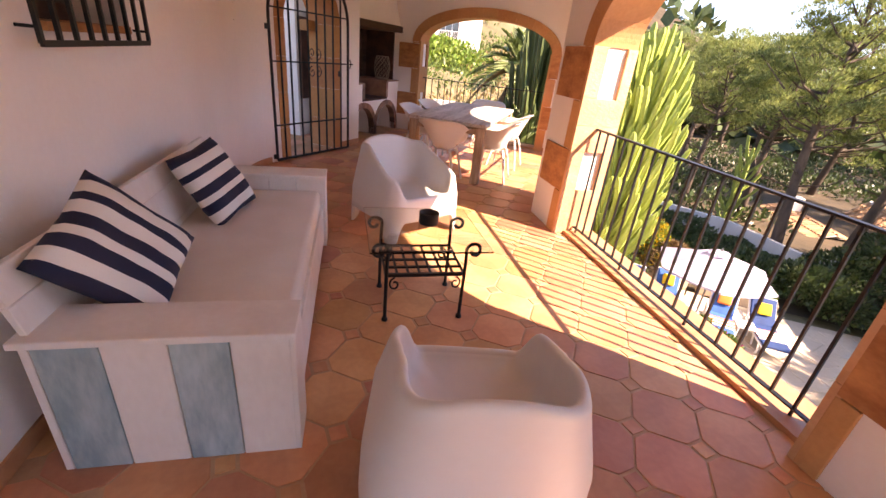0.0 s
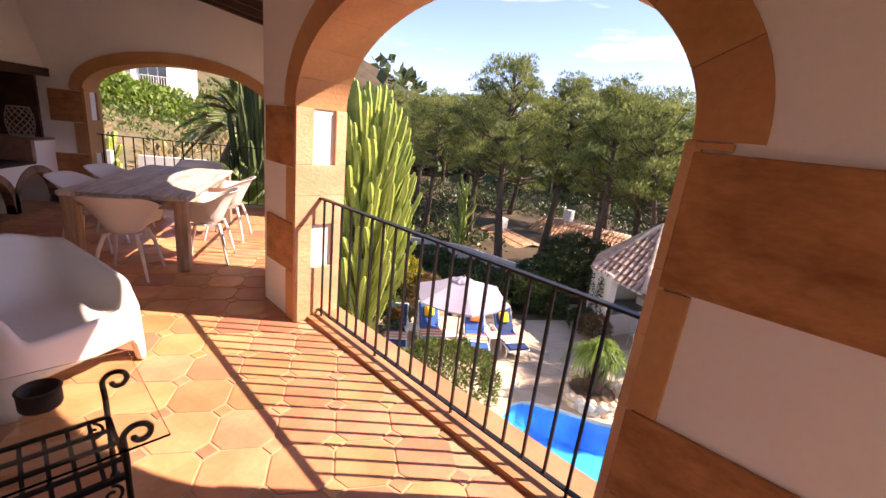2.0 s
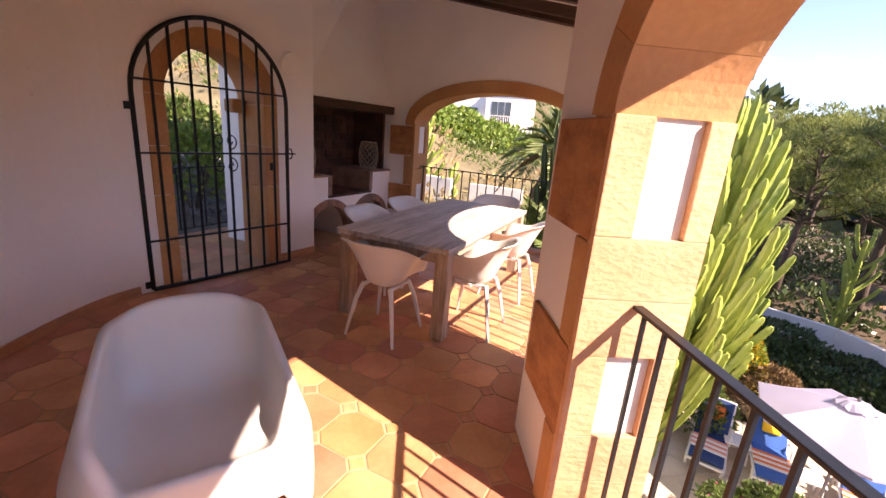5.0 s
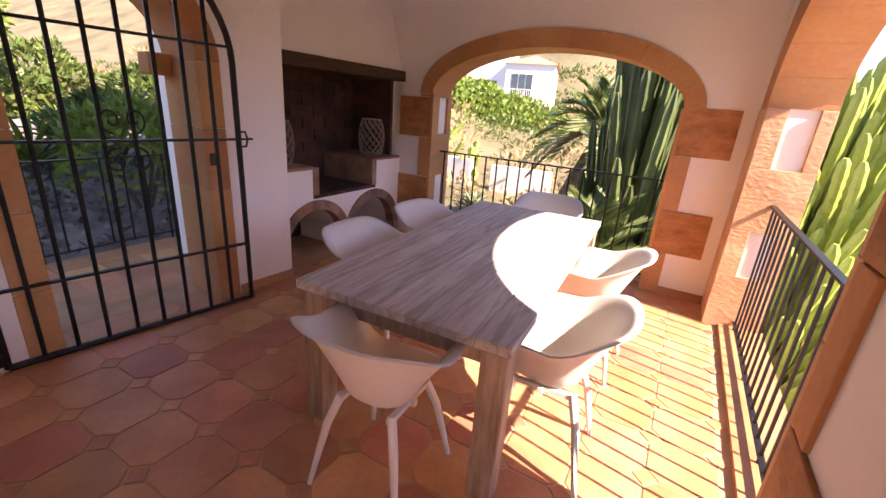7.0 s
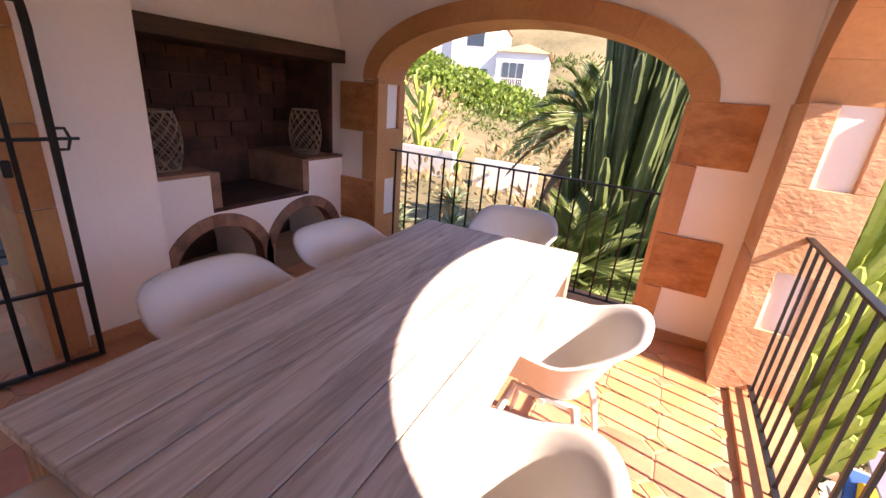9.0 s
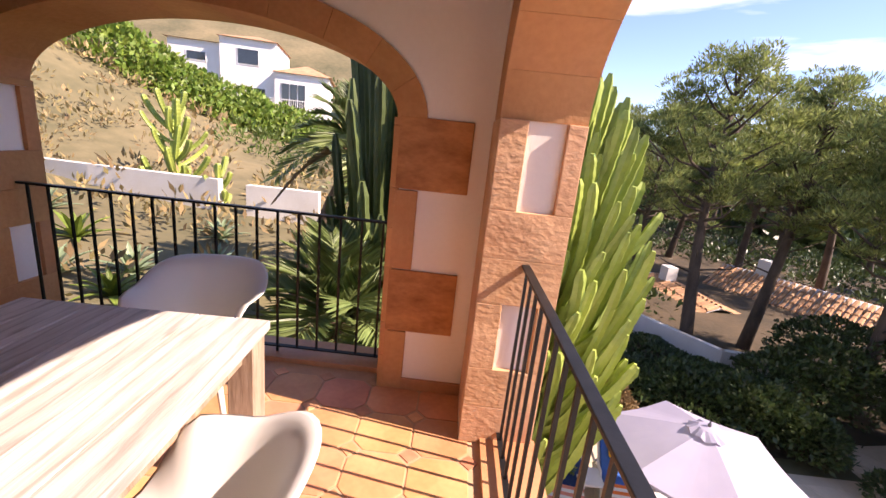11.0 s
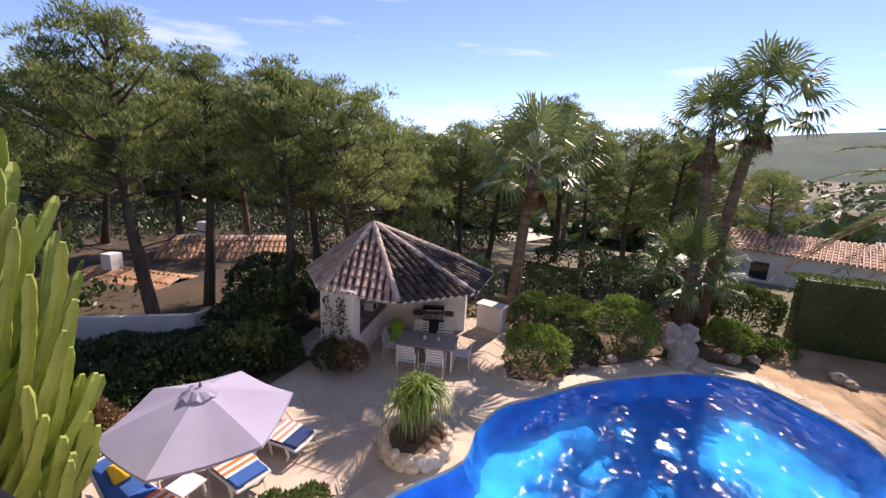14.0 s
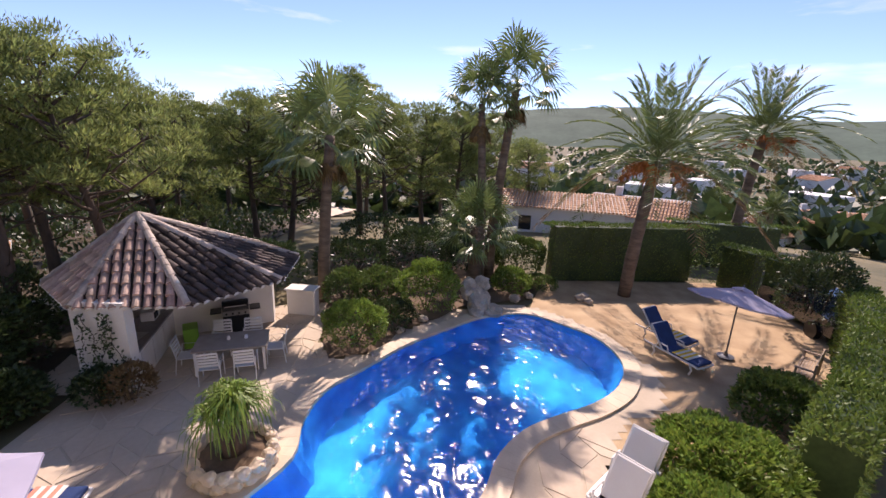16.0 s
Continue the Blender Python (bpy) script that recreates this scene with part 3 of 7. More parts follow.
def quoins(parent, w, u, away, blocks, spring, strip=0.13, length=0.41, v0=-0.016):
    """Edge stones on the inner face. away: +1 where the wall lies towards +u."""
    z = 0.0
    cuts = sorted({0.0, spring, *[v for blk in blocks for v in blk]})
    for a, b in zip(cuts, cuts[1:]):
        wide = any(abs(a - k0) < 1e-6 for k0, k1 in blocks)
        n = length if wide else strip
        u0, u1 = (u, u + n) if away > 0 else (u - n, u)
        part("stone", w.block(bmesh.new(), u0, u1, v0, 0.02, a + 0.003, b - 0.003, 0.006), M["rust"] if wide else M["stone"], parent)


ring(wall_end, END, EU0, EU1, 1.65, 2.14, 11, 0.15)
reveal(wall_end, END, EU0, 1, 1.65, ((0.36, 0.74), (1.22, 1.62)), M["stone"])
reveal(wall_end, END, EU1, -1, 1.65, ((0.45, 0.81), (1.28, 1.62)), M["stone"])
quoins(wall_end, END, EU0, -1, ((0.30, 0.73), (1.18, 1.62)), 1.65, 0.14, 0.42)
quoins(wall_end, END, EU1, 1, ((0.40, 0.80), (1.275, 1.675)), 1.675, 0.13, 0.41)
ring(wall_east, EAST, 0, 2.52, SPRING, CROWN, 11, 0.30)
reveal(wall_east, EAST, 2.52, -1, SPRING)
reveal(wall_east, EAST, 0.0, 1, SPRING)
part("stone", EAST.block(bmesh.new(), 2.52, 2.90, -0.016, 0.02, 0.0, 0.85, 0.008), M["stone_pale"], wall_east)
part("stone", EAST.block(bmesh.new(), 2.52, 2.90, -0.016, 0.02, 0.855, 1.69, 0.008), M["stone_pale"], wall_east)
quoins(wall_east, EAST, 0.0, -1, ((0.40, 0.80), (1.275, 1.675)), SPRING, 0.13, 0.41)
ring(wall_south, SOUTH, 0, SU1, SPRING, CROWN, 11, 0.17)
reveal(wall_south, SOUTH, 0, 1, SPRING)
reveal(wall_south, SOUTH, SU1, -1, SPRING)
quoins(wall_south, SOUTH, 0.0, -1, ((0.42, 0.82), (1.25, 1.685)), SPRING, 0.13, 0.50)
quoins(wall_south, SOUTH, SU1, 1, ((0.40, 0.76), (1.22, 1.66)), SPRING, 0.10, 0.62)
# gateway dressings
ring(wall_gate, HW2, GU0, GU1, G_SPRING, G_CROWN, 9, 0.14, -0.012, 0.43)
for side, u in ((1, GU0), (-1, GU1)):
    for z0, z1 in ((0, 0.42), (0.42, 0.86), (0.86, 1.28), (1.28, 1.70)):
        a, b = (u - 0.14, u + 0.02) if side > 0 else (u - 0.02, u + 0.14)
        part("stone", HW2.block(bmesh.new(), a, b, -0.012, 0.43, z0 + 0.002, z1 - 0.002, 0.006), M["stone"], wall_gate)
part("corbel", HW2.block(bmesh.new(), GU1 - 0.16, GU1, 0.30, 0.46, 1.60, 1.74, 0.02), M["stone"], wall_gate, "carved stone corbel")
# skirting
bm = bmesh.new()
HW1.block(bm, 0, len1, -0.012, 0.0, 0, 0.075)
for a, b in zip(curve, curve[1:] + [H2a]):
    w = Wall(a, b - a, Vector((-(b - a).y, (b - a).x)), 0.35)
    w.block(bm, 0, (b - a).length, -0.012, 0.0, 0, 0.075)
HW2.block(bm, GU1 + 0.15, len2, -0.012, 0.0, 0, 0.075)
END.block(bm, EU1 + 0.13, 3.45, -0.02, 0.0, 0, 0.075)
structure("baseboard", bm, M["tile"], "low terracotta skirting along the white wall")


# ---- railings ----
def railing(w, u0, u1, v, n, z_top=1.03, label="black wrought-iron balustrade with plain upright bars"):
    base = w.p(u0, v, 0)
    ob = thing("railing", Matrix.Translation(base), label, "railing", "terrace railings")
    L = u1 - u0
    def P(u, z, dv=0.0):
        return w.d * u + w.w * dv + Vector((0, 0, z))
    bmr = bmesh.new()
    pw = Wall((0, 0), w.d.xy, w.w.xy, 1)
    pw.block(bmr, 0, L, -0.02, 0.02, z_top - 0.014, z_top, 0.003)
    part("top_rail", bmr, M["iron"], ob)
    bmr = bmesh.new()
    pw.block(bmr, 0, L, -0.015, 0.015, 0.07, 0.08)
    part("bottom_rail", bmr, M["iron"], ob)
    for i in range(n):
        u = L * (i + 0.5) / n
        bmr = bmesh.new()
        pw.block(bmr, u - 0.007, u + 0.007, -0.007, 0.007, 0.07 if i % 6 else 0.0, z_top - 0.012)
        part("baluster", bmr, M["iron"], ob)
    return ob


railing(SOUTH, 0.02, SU1 - 0.02, 0.20, 20)
railing(EAST, 0.02, 2.50, 0.20, 19)
railing(END, EU0 + 0.02, EU1 - 0.02, 0.22, 18)
# low tiled kerbs under the rails
bm = bmesh.new()
SOUTH.block(bm, 0, SU1, 0.10, 0.42, -0.28, 0.03)
EAST.block(bm, 0, 2.52, 0.10, 0.40, -0.28, 0.03)
END.block(bm, EU0, EU1, 0.14, 0.42, -0.28, 0.03)
structure("trim", bm, M["tile"], "low terracotta kerb under the railings")


# ---- ground ----
GZ = -4.8


def ground_z(x, y):
    s = lambda a, b, v: max(0.0, min(1.0, (v - a) / (b - a))) ** 2 * (3 - 2 * max(0.0, min(1.0, (v - a) / (b - a))))
    z = GZ
    hill = s(2.6, -2.0, x) * s(3.0, 8.0, y)
    z += hill * (2.9 + 0.045 * max(0, y - 6) + 0.05 * max(0, -x))
    z += 6.5 * math.exp(-(((x + 27) / 11) ** 2 + ((y - 24) / 10) ** 2)) + 24.0 * s(50, 110, y) * s(50, -5, x)
    west = s(-1.2, -3.0, x) * s(8.5, 4.5, y)
    z = z + (max(z, -0.25 + 0.10 * max(0, -x - 3)) - z) * west
    far = math.hypot(x - 12, y)
    z -= 6.0 * s(22, 80, x) + 3.0 * s(-14, -60, y) * s(-10, 10, x)
    return z


bm = bmesh.new()
xs = [-400, -250, -150, -100, -70, -50, -40, -33, -27, -22, -18, -15, -12, -10, -8, -6, -4.5, -3.5, -2.4, -1.6, -0.5, 1, 2.6, 4, 5, *[5.75 + 0.75 * i for i in range(17)], 18.5, 22, 27, 34, 45, 60, 80, 120, 200, 400, 800, 1600]
ys = [-1200, -600, -300, -150, -90, -60, -45, -34, -26, -20, -15, -10, -8, *[-6.75 + 0.75 * i for i in range(19)], 8, 10, 12, 14, 17, 20, 24, 28, 33, 40, 48, 58, 75, 100, 150, 300, 600, 1200]
P_WATER = [(8.17, 4.37), (9.30, 3.69), (10.5, 3.75), (11.7, 3.45), (12.6, 2.7), (14.1, 1.44), (15.4, -0.13), (16.3, -1.5), (16.55, -3.08), (15.5, -4.3), (14.4, -5.05), (12.95, -5.1), (11.75, -4.4),
           (11.0, -3.4), (10.5, -2.25), (10.0, -1.3), (9.2, -0.55), (8.3, -0.1), (7.0, 0.9), (6.2, 2.2), (6.2, 3.6), (6.65, 4.45), (7.3, 4.8)]


def closed_spline(pts, per=6):
    out, n = [], len(pts)
    for i in range(n):
        p0, p1, p2, p3 = (Vector(pts[(i + k - 1) % n]) for k in range(4))
        for j in range(per):
            t = j / per
            out.append(0.5 * (2 * p1 + (p2 - p0) * t + (2 * p0 - 5 * p1 + 4 * p2 - p3) * t * t + (3 * p1 - p0 - 3 * p2 + p3) * t ** 3))
    return out


POOL = closed_spline(P_WATER, 4)


def offset_loop(loop, d):
    out, n = [], len(loop)
    for i in range(n):
        t = (loop[(i + 1) % n] - loop[i - 1]).normalized()
        out.append(loop[i] + Vector((-t.y, t.x)) * d)
    return out


def inside(p, loop):
    c = False
    for a, b in zip(loop, loop[1:] + loop[:1]):
        if (a.y > p[1]) != (b.y > p[1]) and p[0] < (b.x - a.x) * (p[1] - a.y) / (b.y - a.y) + a.x:
            c = not c
    return c


area = sum(a.x * b.y - b.x * a.y for a, b in zip(POOL, POOL[1:] + POOL[:1]))
OUT = -1 if area > 0 else 1
grid = {}
for i, x in enumerate(xs):
    for j, y in enumerate(ys):
        z = ground_z(x, y) - 0.06
        if 4 < x < 19 and -8 < y < 7:
            z = GZ - 2.2 if inside((x, y), offset_loop(POOL, OUT * 0.5)) else z
        grid[i, j] = bm.verts.new((x, y, z))
for i in range(len(xs) - 1):
    for j in range(len(ys) - 1):
        bm.faces.new((grid[i, j], grid[i + 1, j], grid[i + 1, j + 1], grid[i, j + 1]))
tagged(part("ground", bm, M["ground"], smooth=True), "dry sloping ground of earth and scrub", "ground", "", "structure")

# sheet over the ground with the pines' shade put into its dark colour
bm = bmesh.new()
shade_v = {}
for i, x in enumerate(xs):
    for j, y in enumerate(ys):
        if 2 < x < 90 and 9 < y < 110:
            shade_v[i, j] = bm.verts.new((x, y, ground_z(x, y) - 0.02))
for i, j in list(shade_v):
    if (i + 1, j + 1) in shade_v:
        bm.faces.new((shade_v[i, j], shade_v[i + 1, j], shade_v[i + 1, j + 1], shade_v[i, j + 1]))
tagged(part("ground_wood", bm, M["shaded_floor"], smooth=True), "ground under the pines, darkened for their shade", "ground", "", "structure")
# pool: shell, water, coping
bm = bmesh.new()
n = len(POOL)
lo = [p * 0.9 + Vector((10.5, 0.5)) * 0.1 for p in POOL]
a = [bm.verts.new((p.x, p.y, GZ + 0.05)) for p in POOL]
b = [bm.verts.new((p.x, p.y, GZ - 1.3)) for p in lo]
for i in range(n):
    bm.faces.new((a[i], a[(i + 1) % n], b[(i + 1) % n], b[i]))
bm.faces.new(b)
bmesh.ops.recalc_face_normals(bm, faces=bm.faces[:])
pool = tagged(part("pool", bm, M["pool_tile"]), "kidney-shaped pool lined with bright blue mosaic", "pool", "", "structure")
# the water's skin, gently rippled
bm = bmesh.new()
WS = 0.07
skin_v = {}


def ripple(i, j):
    if (i, j) not in skin_v:
        x, y = 5.9 + i * WS, -5.5 + j * WS
        z = 0.022 * noise.noise((x * 2.4, y * 3.0, 0.3)) + 0.024 * noise.noise((x * 7.4, y * 8.2, 4.0))
        skin_v[i, j] = bm.verts.new((x, y, GZ - 0.03 + z))
    return skin_v[i, j]


for i in range(156):
    for j in range(151):
        x, y = 5.9 + i * WS, -5.5 + j * WS
        if any(inside((x + u * WS, y + v * WS), POOL) for u in (0, 1) for v in (0, 1)):
            bm.faces.new((ripple(i, j), ripple(i + 1, j), ripple(i + 1, j + 1), ripple(i, j + 1)))
water = tagged(part("water", bm, M["water"], smooth=True), "rippled blue pool water glittering in the sun", "water", "", "structure")
water.visible_shadow = False


# ---- terrace furniture ----
def se(theta, n):
    """Radius of a rounded square of half-width 1 in that direction."""
    c, s = abs(math.cos(theta)), abs(math.sin(theta))
    return (c ** n + s ** n) ** (-1 / n)


def smooth01(v):
    v = max(0.0, min(1.0, v))
    return v * v * (3 - 2 * v)


def skin(rows, closed=True):
    bm = bmesh.new()
    vs = [[bm.verts.new(p) for p in r] for r in rows]
    n = len(vs[0])
    for a, b in zip(vs, vs[1:]):
        for k in range(n if closed else n - 1):
            bm.faces.new((a[k], a[(k + 1) % n], b[(k + 1) % n], b[k]))
    return bm, vs


def dining_shell():
    """A one-piece bucket shell; front towards +x."""
    N, rows = 48, []
    def rim(th):
        f = math.cos(th)
        back = smooth01((-f - 0.1) / 0.8)
        arm = smooth01((0.88 - f) / 0.5)
        return 0.465 + 0.225 * arm + 0.105 * back
    def at(th, s, off):
        r = se(th, 2.6) * (0.27 - 0.02 * math.cos(th))
        sx, sy = r * math.cos(th), r * math.sin(th) * 1.07
        q = s ** 1.0
        wide = 0.60 * min(1, q / 0.62) + 0.40 * max(0, (q - 0.62) / 0.38)
        up = smooth01((q - 0.42) / 0.58)
        lift = 1 + 0.14 * up
        z = 0.435 + (rim(th) - 0.435) * up - 0.012 * (1 - q) - off * (1 - up)
        k = wide * lift - off * up / 0.27 * 0.9
        return (sx * k * 0.97, sy * k * 0.94, z)
    S = [0.02, 0.2, 0.4, 0.52, 0.62, 0.70, 0.78, 0.86, 0.93, 1.0]
    for s in S:
        rows.append([at(2 * math.pi * i / N, s, -0.008) for i in range(N)])
    for s in S[::-1]:
        rows.append([at(2 * math.pi * i / N, s, 0.008) for i in range(N)])
    bm, vs = skin(rows)
    bm.faces.new(vs[0][::-1])
    bm.faces.new(vs[-1])
    bmesh.ops.recalc_face_normals(bm, faces=bm.faces[:])
    return bm


def dining_chair(m):
    ob = thing("dining_chair", m, "off-white moulded plastic bucket chair drawn up to the table", "chair", "chairs round the table")
    part("shell", dining_shell(), M["plastic_grey"], ob, smooth=True)
    bm = bmesh.new()
    for y in (-0.12, 0.12):
        add_box(bm, -0.15, y - 0.012, 0.405, 0.15, y + 0.012, 0.428)
    add_box(bm, -0.012, -0.15, 0.40, 0.012, 0.15, 0.426)
    part("seat_frame", bm, M["plastic"], ob)
    for sx in (-1, 1):
        for sy in (-1, 1):
            part("leg", tube([(sx * 0.13, sy * 0.12, 0.43), (sx * 0.17, sy * 0.16, 0.30), (sx * 0.225, sy * 0.215, 0.0)], [0.019, 0.018, 0.011], 8), M["plastic"], ob)
    return ob


chair = dining_chair(pose(0.65, 0.75, 0, 0, 0, 93))
for x, y, a in ((1.185, 1.28, 183), (1.17, 2.20, 178), (0.0, 1.54, 2), (-0.04, 2.32, -3), (0.50, 3.38, -82)):
    copy_thing(chair, pose(x, y, 0, 0, 0, a))


def armchair_body():
    """A square tub armchair moulded in one piece, with rolled arms and four stub legs; front towards +x."""
    N, rows = 112, []
    ths = [2 * math.pi * i / N for i in range(N)]
    def plan(th, k):
        r = se(th, 4.6)
        return r * math.cos(th) * 0.37 * k, r * math.sin(th) * 0.41 * k
    def rim(th):
        x, y = plan(th, 1.0)
        run = (0.37 - x) / 0.74          # 0 at the front edge, 1 at the back
        across = abs(y) / 0.41
        arm = 0.525 + 0.235 * smooth01(run * 1.02) - 0.075 * smooth01((run - 0.70) / 0.30) * across ** 2.5
        front = smooth01((across - 0.60) / 0.33)
        return 0.375 + (arm - 0.375) * max(front, smooth01((run - 0.03) / 0.10))
    def foot(th):
        d = abs(((th + math.pi / 4) % (math.pi / 2)) - math.pi / 4)
        return 0.185 * (1 - smooth01((d - 0.58) / 0.11))
    def inward(th, k, z):
        x, y = plan(th, k)
        return (x + 0.02 * max(0.0, z - 0.4) / 0.36 * (-1 if x < 0 else 0), y * (1 - 0.26 * max(0.0, z - 0.36) / 0.4), z)
    # seat pan, curving up into the arms and the back
    for s_, up in ((0.02, 0), (0.25, 0), (0.45, 0.01), (0.58, 0.05), (0.68, 0.14), (0.75, 0.30), (0.80, 0.50), (0.835, 0.72), (0.86, 0.90), (0.875, 0.97)):
        rows.append([inward(th, s_, 0.335 + (rim(th) - 0.335) * up - 0.02 * max(0.0, -math.cos(th)) * s_ * (1 - up)) for th in ths])
    # the rolled lip
    for k, dz in ((0.885, 0.003), (0.905, 0.012), (0.935, 0.016), (0.965, 0.012), (0.985, 0.0), (0.992, -0.016)):
        rows.append([inward(th, k, rim(th) + dz) for th in ths])
    # outer skirt down to the feet
    for f in (0.12, 0.3, 0.5, 0.7, 0.88, 1.0):
        rows.append([inward(th, 0.992 + 0.045 * f, rim(th) - 0.016 + (foot(th) - rim(th) + 0.016) * f) for th in ths])
    for k, dz in ((1.025, -0.0), (0.985, 0.004), (0.955, 0.03), (0.94, 0.10)):
        rows.append([inward(th, k, foot(th) + dz) for th in ths])
    rows.append([inward(th, 0.9, max(0.29, foot(th) + 0.1)) for th in ths])
    bm, vs = skin(rows)
    bm.faces.new(vs[0][::-1])
    bm.faces.new(vs[-1])
    bmesh.ops.recalc_face_normals(bm, faces=bm.faces[:])
    return bm


def armchair(m, label):
    ob = part("armchair", armchair_body(), M["plastic"], None, "", m, True)
    return tagged(ob, label, "armchair", "lounge armchairs")


arm_a = armchair(pose(0.90, -0.93, 0, 0, 0, -30), "white moulded plastic tub armchair, half in sunlight")
arm_b = copy_thing(arm_a, pose(2.22, -3.17, 0, 0, 0, 112) @ Matrix.Scale(0.93, 4))
tagged(arm_b, "white moulded plastic tub armchair standing in shade")


# dining table




table = thing("dining_table", pose(0.578, 1.90, 0, 0, 0, 2.6), "long weathered grey plank table, half in sunlight", "table")
TW, TL, TH = 1.03, 2.21, 0.76
top = part("tabletop", box(-TW / 2 + 0.01, -TL / 2 + 0.01, TH - 0.05, TW / 2 - 0.01, TL / 2 - 0.01, TH - 0.026), M["wood_side"], table)
widths = [0.145, 0.150, 0.140, 0.152, 0.148, 0.147, 0.148]
x = -TW / 2
for wd in widths:
    part("plank", box(x + 0.0015, -TL / 2, TH - 0.042, x + wd - 0.0015, TL / 2, TH + random.uniform(-0.0015, 0.0015), 0.004), M["wood_grey"], top)
    x += wd
for sx in (-1, 1):
    part("apron", box(sx * (TW / 2 - 0.075) - 0.014, -TL / 2 + 0.1, TH - 0.14, sx * (TW / 2 - 0.075) + 0.014, TL / 2 - 0.1, TH - 0.05, 0.003), M["wood_side"], table)
for sy in (-1, 1):
    part("apron", box(-TW / 2 + 0.1, sy * (TL / 2 - 0.075) - 0.014, TH - 0.14, TW / 2 - 0.1, sy * (TL / 2 - 0.075) + 0.014, TH - 0.05, 0.003), M["wood_side"], table)
for sx in (-1, 1):
    for sy in (-1, 1):
        cx, cy = sx * (TW / 2 - 0.07), sy * (TL / 2 - 0.08)
        part("leg", box(cx - 0.055, cy - 0.055, 0, cx + 0.055, cy + 0.055, TH - 0.05, 0.006), M["wood_side"], table)

# sofa: its own x runs away from the wall, its y along the wall
sofa_m = Matrix.Translation((0.41, -2.86, 0)) @ Matrix.Rotation(math.atan2(N1.y, N1.x), 4, "Z")
sofa = thing("sofa", sofa_m, "white and blue painted plank daybed with a cream mattress", "sofa")
SX0, SX1, SY0, SY1, AH = -0.10, 0.73, -1.03, 1.10, 0.585


def sofa_arm(y0, y1, outer):
    bm = box(SX0, y0 - 0.012, AH - 0.028, SX1 + 0.02, y1 + 0.012, AH, 0.004)
    part("arm_top", bm, M["white_wood"], sofa)
    n = 5
    xs_ = [SX0 + 0.02, SX0 + 0.05, SX0 + 0.24, SX0 + 0.44, SX0 + 0.63, SX1]
    for i in range(n):
        part("arm_plank", box(xs_[i] + 0.002, y0, 0.0, xs_[i + 1] - 0.002, y0 + 0.022, AH - 0.028, 0.003), M["blue_wood"] if outer < 0 and i in (1, 3) else M["white_wood"], sofa, "worn blue-painted plank" if outer < 0 and i in (1, 3) else "")
        part("arm_plank", box(xs_[i] + 0.002, y1 - 0.022, 0.0, xs_[i + 1] - 0.002, y1, AH - 0.028, 0.003), M["blue_wood"] if outer > 0 and i in (1, 3) else M["white_wood"], sofa, "worn blue-painted plank" if outer > 0 and i in (1, 3) else "")
    part("arm_front", box(SX1 - 0.004, y0, 0.0, SX1 + 0.016, y1, AH - 0.028, 0.003), M["white_wood"], sofa)


sofa_arm(SY0, SY0 + 0.20, -1)
sofa_arm(SY1 - 0.20, SY1, 1)
part("seat_base", box(SX0, SY0 + 0.2, 0.10, SX1 - 0.03, SY1 - 0.2, 0.30, 0.004), M["white_wood"], sofa)
part("front_board", box(SX1 - 0.03, SY0 + 0.2, 0.05, SX1 - 0.006, SY1 - 0.2, 0.36, 0.004), M["white_wood"], sofa)
part("mattress", box(SX0 + 0.06, SY0 + 0.205, 0.30, SX1 - 0.025, SY1 - 0.205, 0.475, 0.035, 3), M["cushion"], sofa, "cream mattress cover", None, True)
for k, (z0, z1) in enumerate(((0.32, 0.499), (0.501, 0.684), (0.686, 0.80))):
    bm = box(-0.012, SY0 + 0.03, z0, 0.012, SY1 - 0.06, z1, 0.003)
    for v in bm.verts:
        v.co.x += SX0 + 0.10 - 0.24 * (v.co.z - 0.3)
    part("back_board", bm, M["white_wood"], sofa)


def pillow(m, size=0.52, thick=0.15, stripes=9, name="cushion", mats=(None, None), label=""):
    n = 24
    bm = bmesh.new()
    faces = []
    for side in (1, -1):
        g = {}
        for i in range(n + 1):
            for j in range(n + 1):
                u, v = i / n * 2 - 1, j / n * 2 - 1
                e = max(0.0, (1 - u ** 4) * (1 - v ** 4)) ** 0.55
                pinch = 1 - 0.07 * (1 - abs(u)) * abs(v) ** 3 - 0.0
                pinch2 = 1 - 0.07 * (1 - abs(v)) * abs(u) ** 3
                wr = 0.012 * noise.noise((u * 2.5, v * 2.5, side * 3.0)) * e
                g[i, j] = bm.verts.new((u * size / 2 * pinch2, v * size / 2 * pinch, side * (thick / 2 * e) + wr))
        for i in range(n):
            for j in range(n):
                q = (g[i, j], g[i + 1, j], g[i + 1, j + 1], g[i, j + 1])
                f = bm.faces.new(q if side > 0 else q[::-1])
                f.material_index = (i * stripes // n) % 2
                f.smooth = True
    bmesh.ops.remove_doubles(bm, verts=bm.verts[:], dist=0.0005)
    return tagged(part(name, bm, mats, None, "", m), label, "cushion")


def frame_m(origin, xa, za):
    x_, z_ = Vector(xa).normalized(), Vector(za).normalized()
    y_ = z_.cross(x_).normalized()
    x_ = y_.cross(z_)
    return Matrix(((x_.x, y_.x, z_.x, origin[0]), (x_.y, y_.y, z_.y, origin[1]), (x_.z, y_.z, z_.z, origin[2]), (0, 0, 0, 1)))


